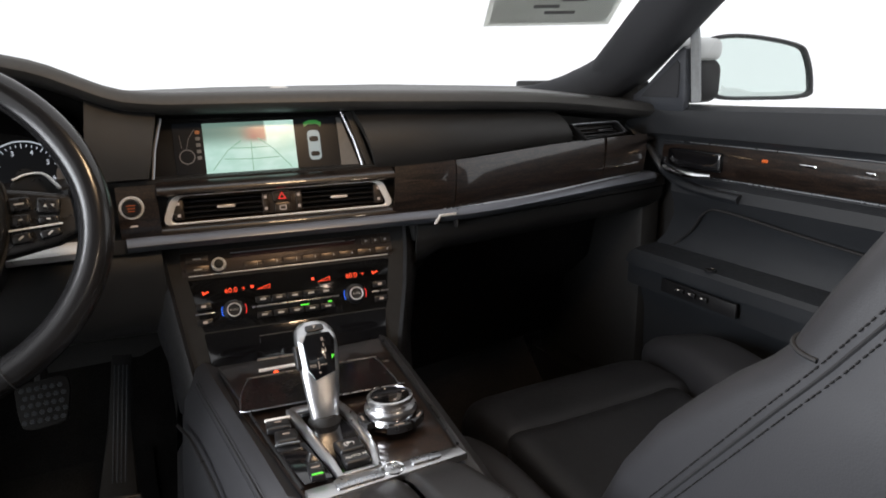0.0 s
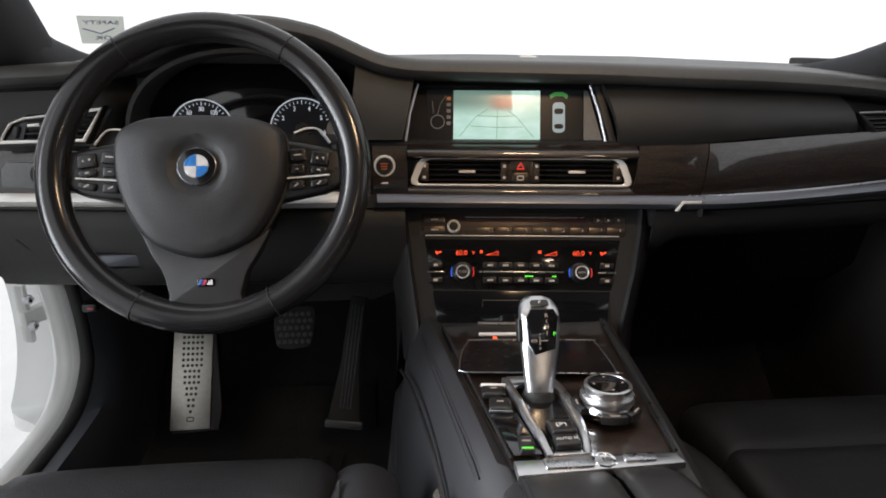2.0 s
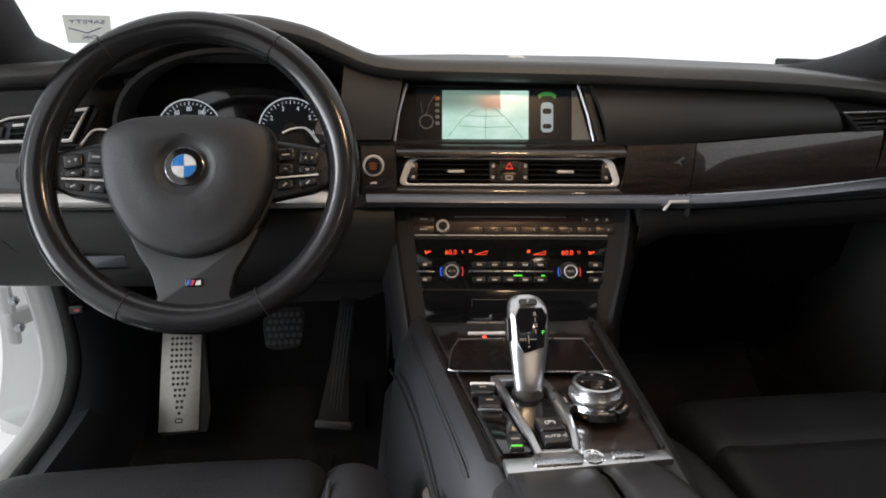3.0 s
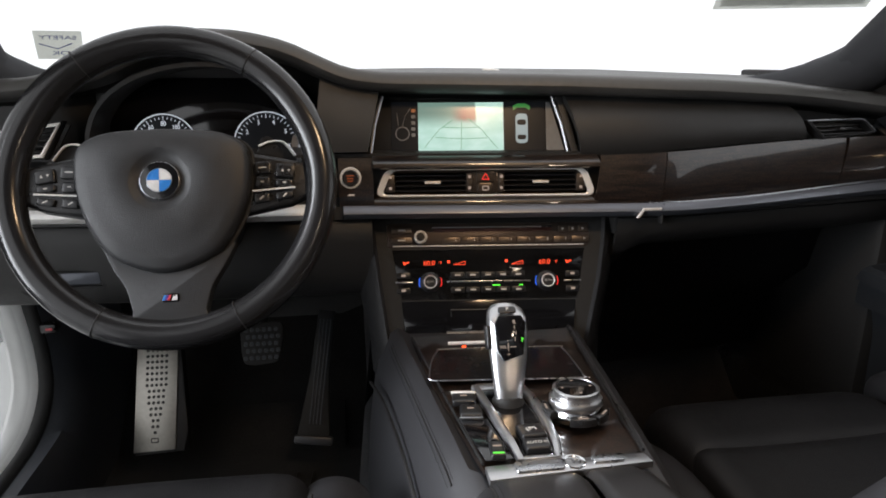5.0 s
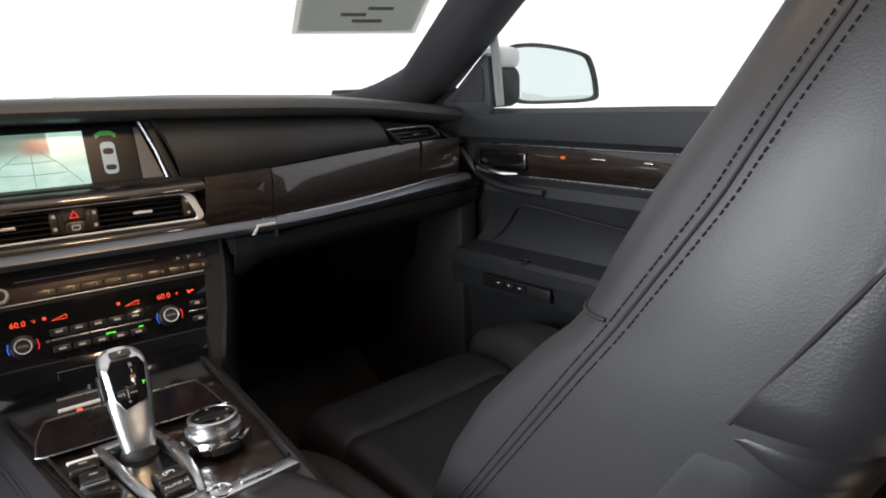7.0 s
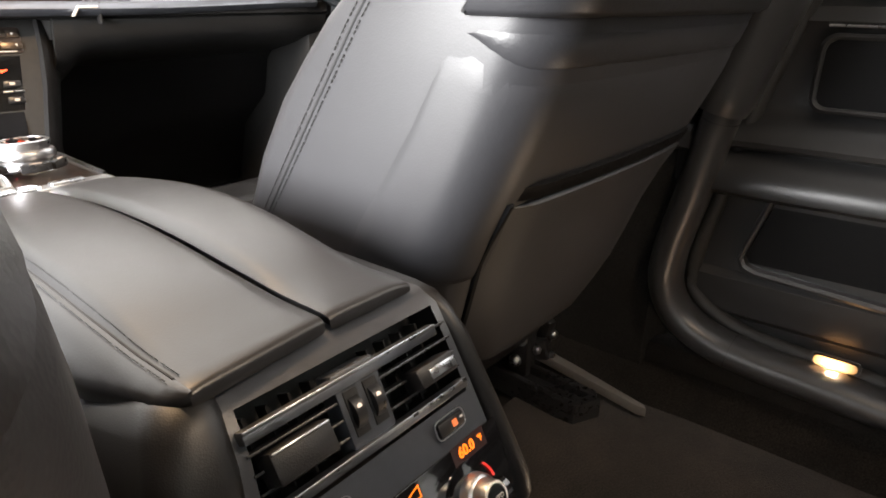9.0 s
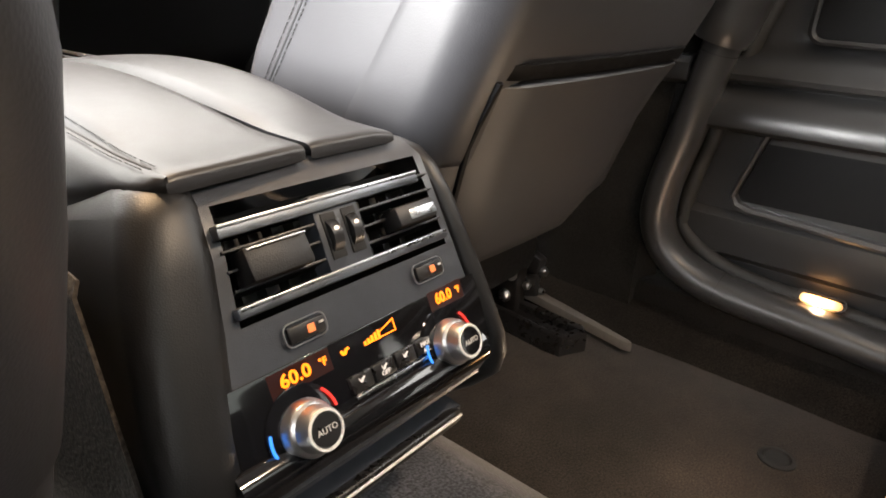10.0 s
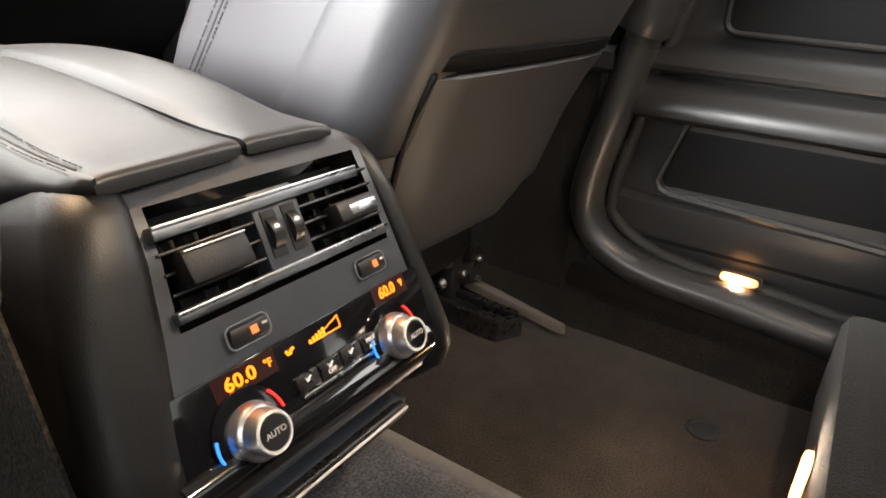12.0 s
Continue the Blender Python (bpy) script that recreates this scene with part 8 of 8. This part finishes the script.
ring(bm, at(RM, 1.265, 0.515, 0.004), rrect(0.57, 0.094, 0.018, 8), rrect(0.555, 0.080, 0.014, 8), 0.008, 0.002)
part("upper_frame", bm, PLASTIC, rd)
bm = B()
prism(bm, at(RM, 1.265, 0.515, 0.000), rrect(0.557, 0.082, 0.014, 8), 0.009)
part("upper_inset", bm, MESHB, rd)
bm = B()
rows = [[(0.7445 - 0.003 * math.sin(math.pi * t), y, 0.602 + 0.044 * t) for t in [j / 5 for j in range(6)]] for y in [-0.98 - 0.05 * k for k in range(14)]]
sheet(bm, rows, 0.003)
part("wood_inlay", bm, WOOD, rd, "glossy dark wood inlay", 60)
bm = B()
tube(bm, [(0.736, -1.02, 0.618), (0.722, -1.04, 0.612), (0.722, -1.11, 0.612), (0.736, -1.13, 0.618)], 0.006, 8)
part("handle", bm, CHROME, rd, "polished chrome handle")
bm = B()
tube(bm, [(0.727, -0.985, 0.5705), (0.727, -1.75, 0.5705)], 0.0018, 6)
part("bright_line", bm, SILVER, rd)
bt_ = thing("belt_guide", (0.69, -0.94, 0.61), "small pale plastic tab on the centre pillar", "clip")
bm = B()
soft(bm, pose(0.667, -0.946, 0.612, 8, 0, 0), 0.008, 0.010, 0.032, 0.003, 5)
part("tab", bm, MARK, bt_)

# ---- labels on the windscreen ----
def glass_y(x, z):
    t = (z - 0.752) / 0.42
    return 0.47 - 0.16 * (x / (0.76 * (1 - 0.18 * t))) ** 2 - 0.80 * t * (1 - 0.03 * t) - 0.004


def on_glass(x, z):
    """A frame on the inside of the windscreen: x across, y up the glass, z into the cabin."""
    o = Vector((x, glass_y(x, z), z))
    a = (Vector((x + 0.01, glass_y(x + 0.01, z), z)) - o).normalized()
    b = Vector((x, glass_y(x, z + 0.01), z + 0.01)) - o
    b = (b - a * b.dot(a)).normalized()
    c = a.cross(b)
    return Matrix(((a.x, b.x, c.x, o.x), (a.y, b.y, c.y, o.y), (a.z, b.z, c.z, o.z), (0, 0, 0, 1)))


sk = thing("safety_sticker", (-0.66, 0.2, 0.805), "white inspection sticker on the windscreen, seen from behind", "sticker")
zc = 0.808
xc = -0.668
m = on_glass(xc + 0.003, zc)
bm = B()
prism(bm, at(m, 0, 0, 0.001), [(-0.036, -0.046), (0.034, -0.046), (0.034, 0.046), (-0.036, 0.046)], 0.0006)
part("paper", bm, PAPER, sk)
flip = Matrix.Diagonal((-1, 1, 1, 1))
words("word", "SAFETY", at(m, -0.001, 0.026, 0.002) @ flip, 0.0165, BLUEINK, sk)
words("word", "OK", at(m, 0.000, -0.025, 0.002) @ flip, 0.018, BLUEINK, sk)
bm = B()
tube(bm, [at(m, 0.018, 0.008, 0.002) @ Vector(), at(m, -0.004, -0.010, 0.002) @ Vector(), at(m, -0.030, 0.006, 0.002) @ Vector()], 0.001, 5)
part("tick", bm, BLUEINK, sk)
lb = thing("paper_label", (0.575, 0.15, 0.89), "grey-backed paper label stuck to the windscreen", "label")
zc, xc = 0.912, 0.560
m = on_glass(xc, zc)
bm = B()
prism(bm, at(m, 0, 0, 0.001), [(-0.112, -0.085), (0.142, -0.085), (0.142, 0.075), (-0.112, 0.075)], 0.0006)
part("paper", bm, PAPER, lb)
bm = B()
prism(bm, at(m, 0, 0, 0.0018), [(-0.102, -0.075), (0.132, -0.075), (0.132, 0.067), (-0.102, 0.067)], 0.0005)
part("backing", bm, PAPERBACK, lb)
for k, (x, y, w) in enumerate(((0.03, -0.04, 0.06), (0.0, -0.02, 0.05), (0.05, 0.0, 0.05))):
    bm = B()
    box(bm, at(m, x, y, 0.0025), w, 0.010, 0.0004)
    part("faint_bar", bm, GREYINK, lb)
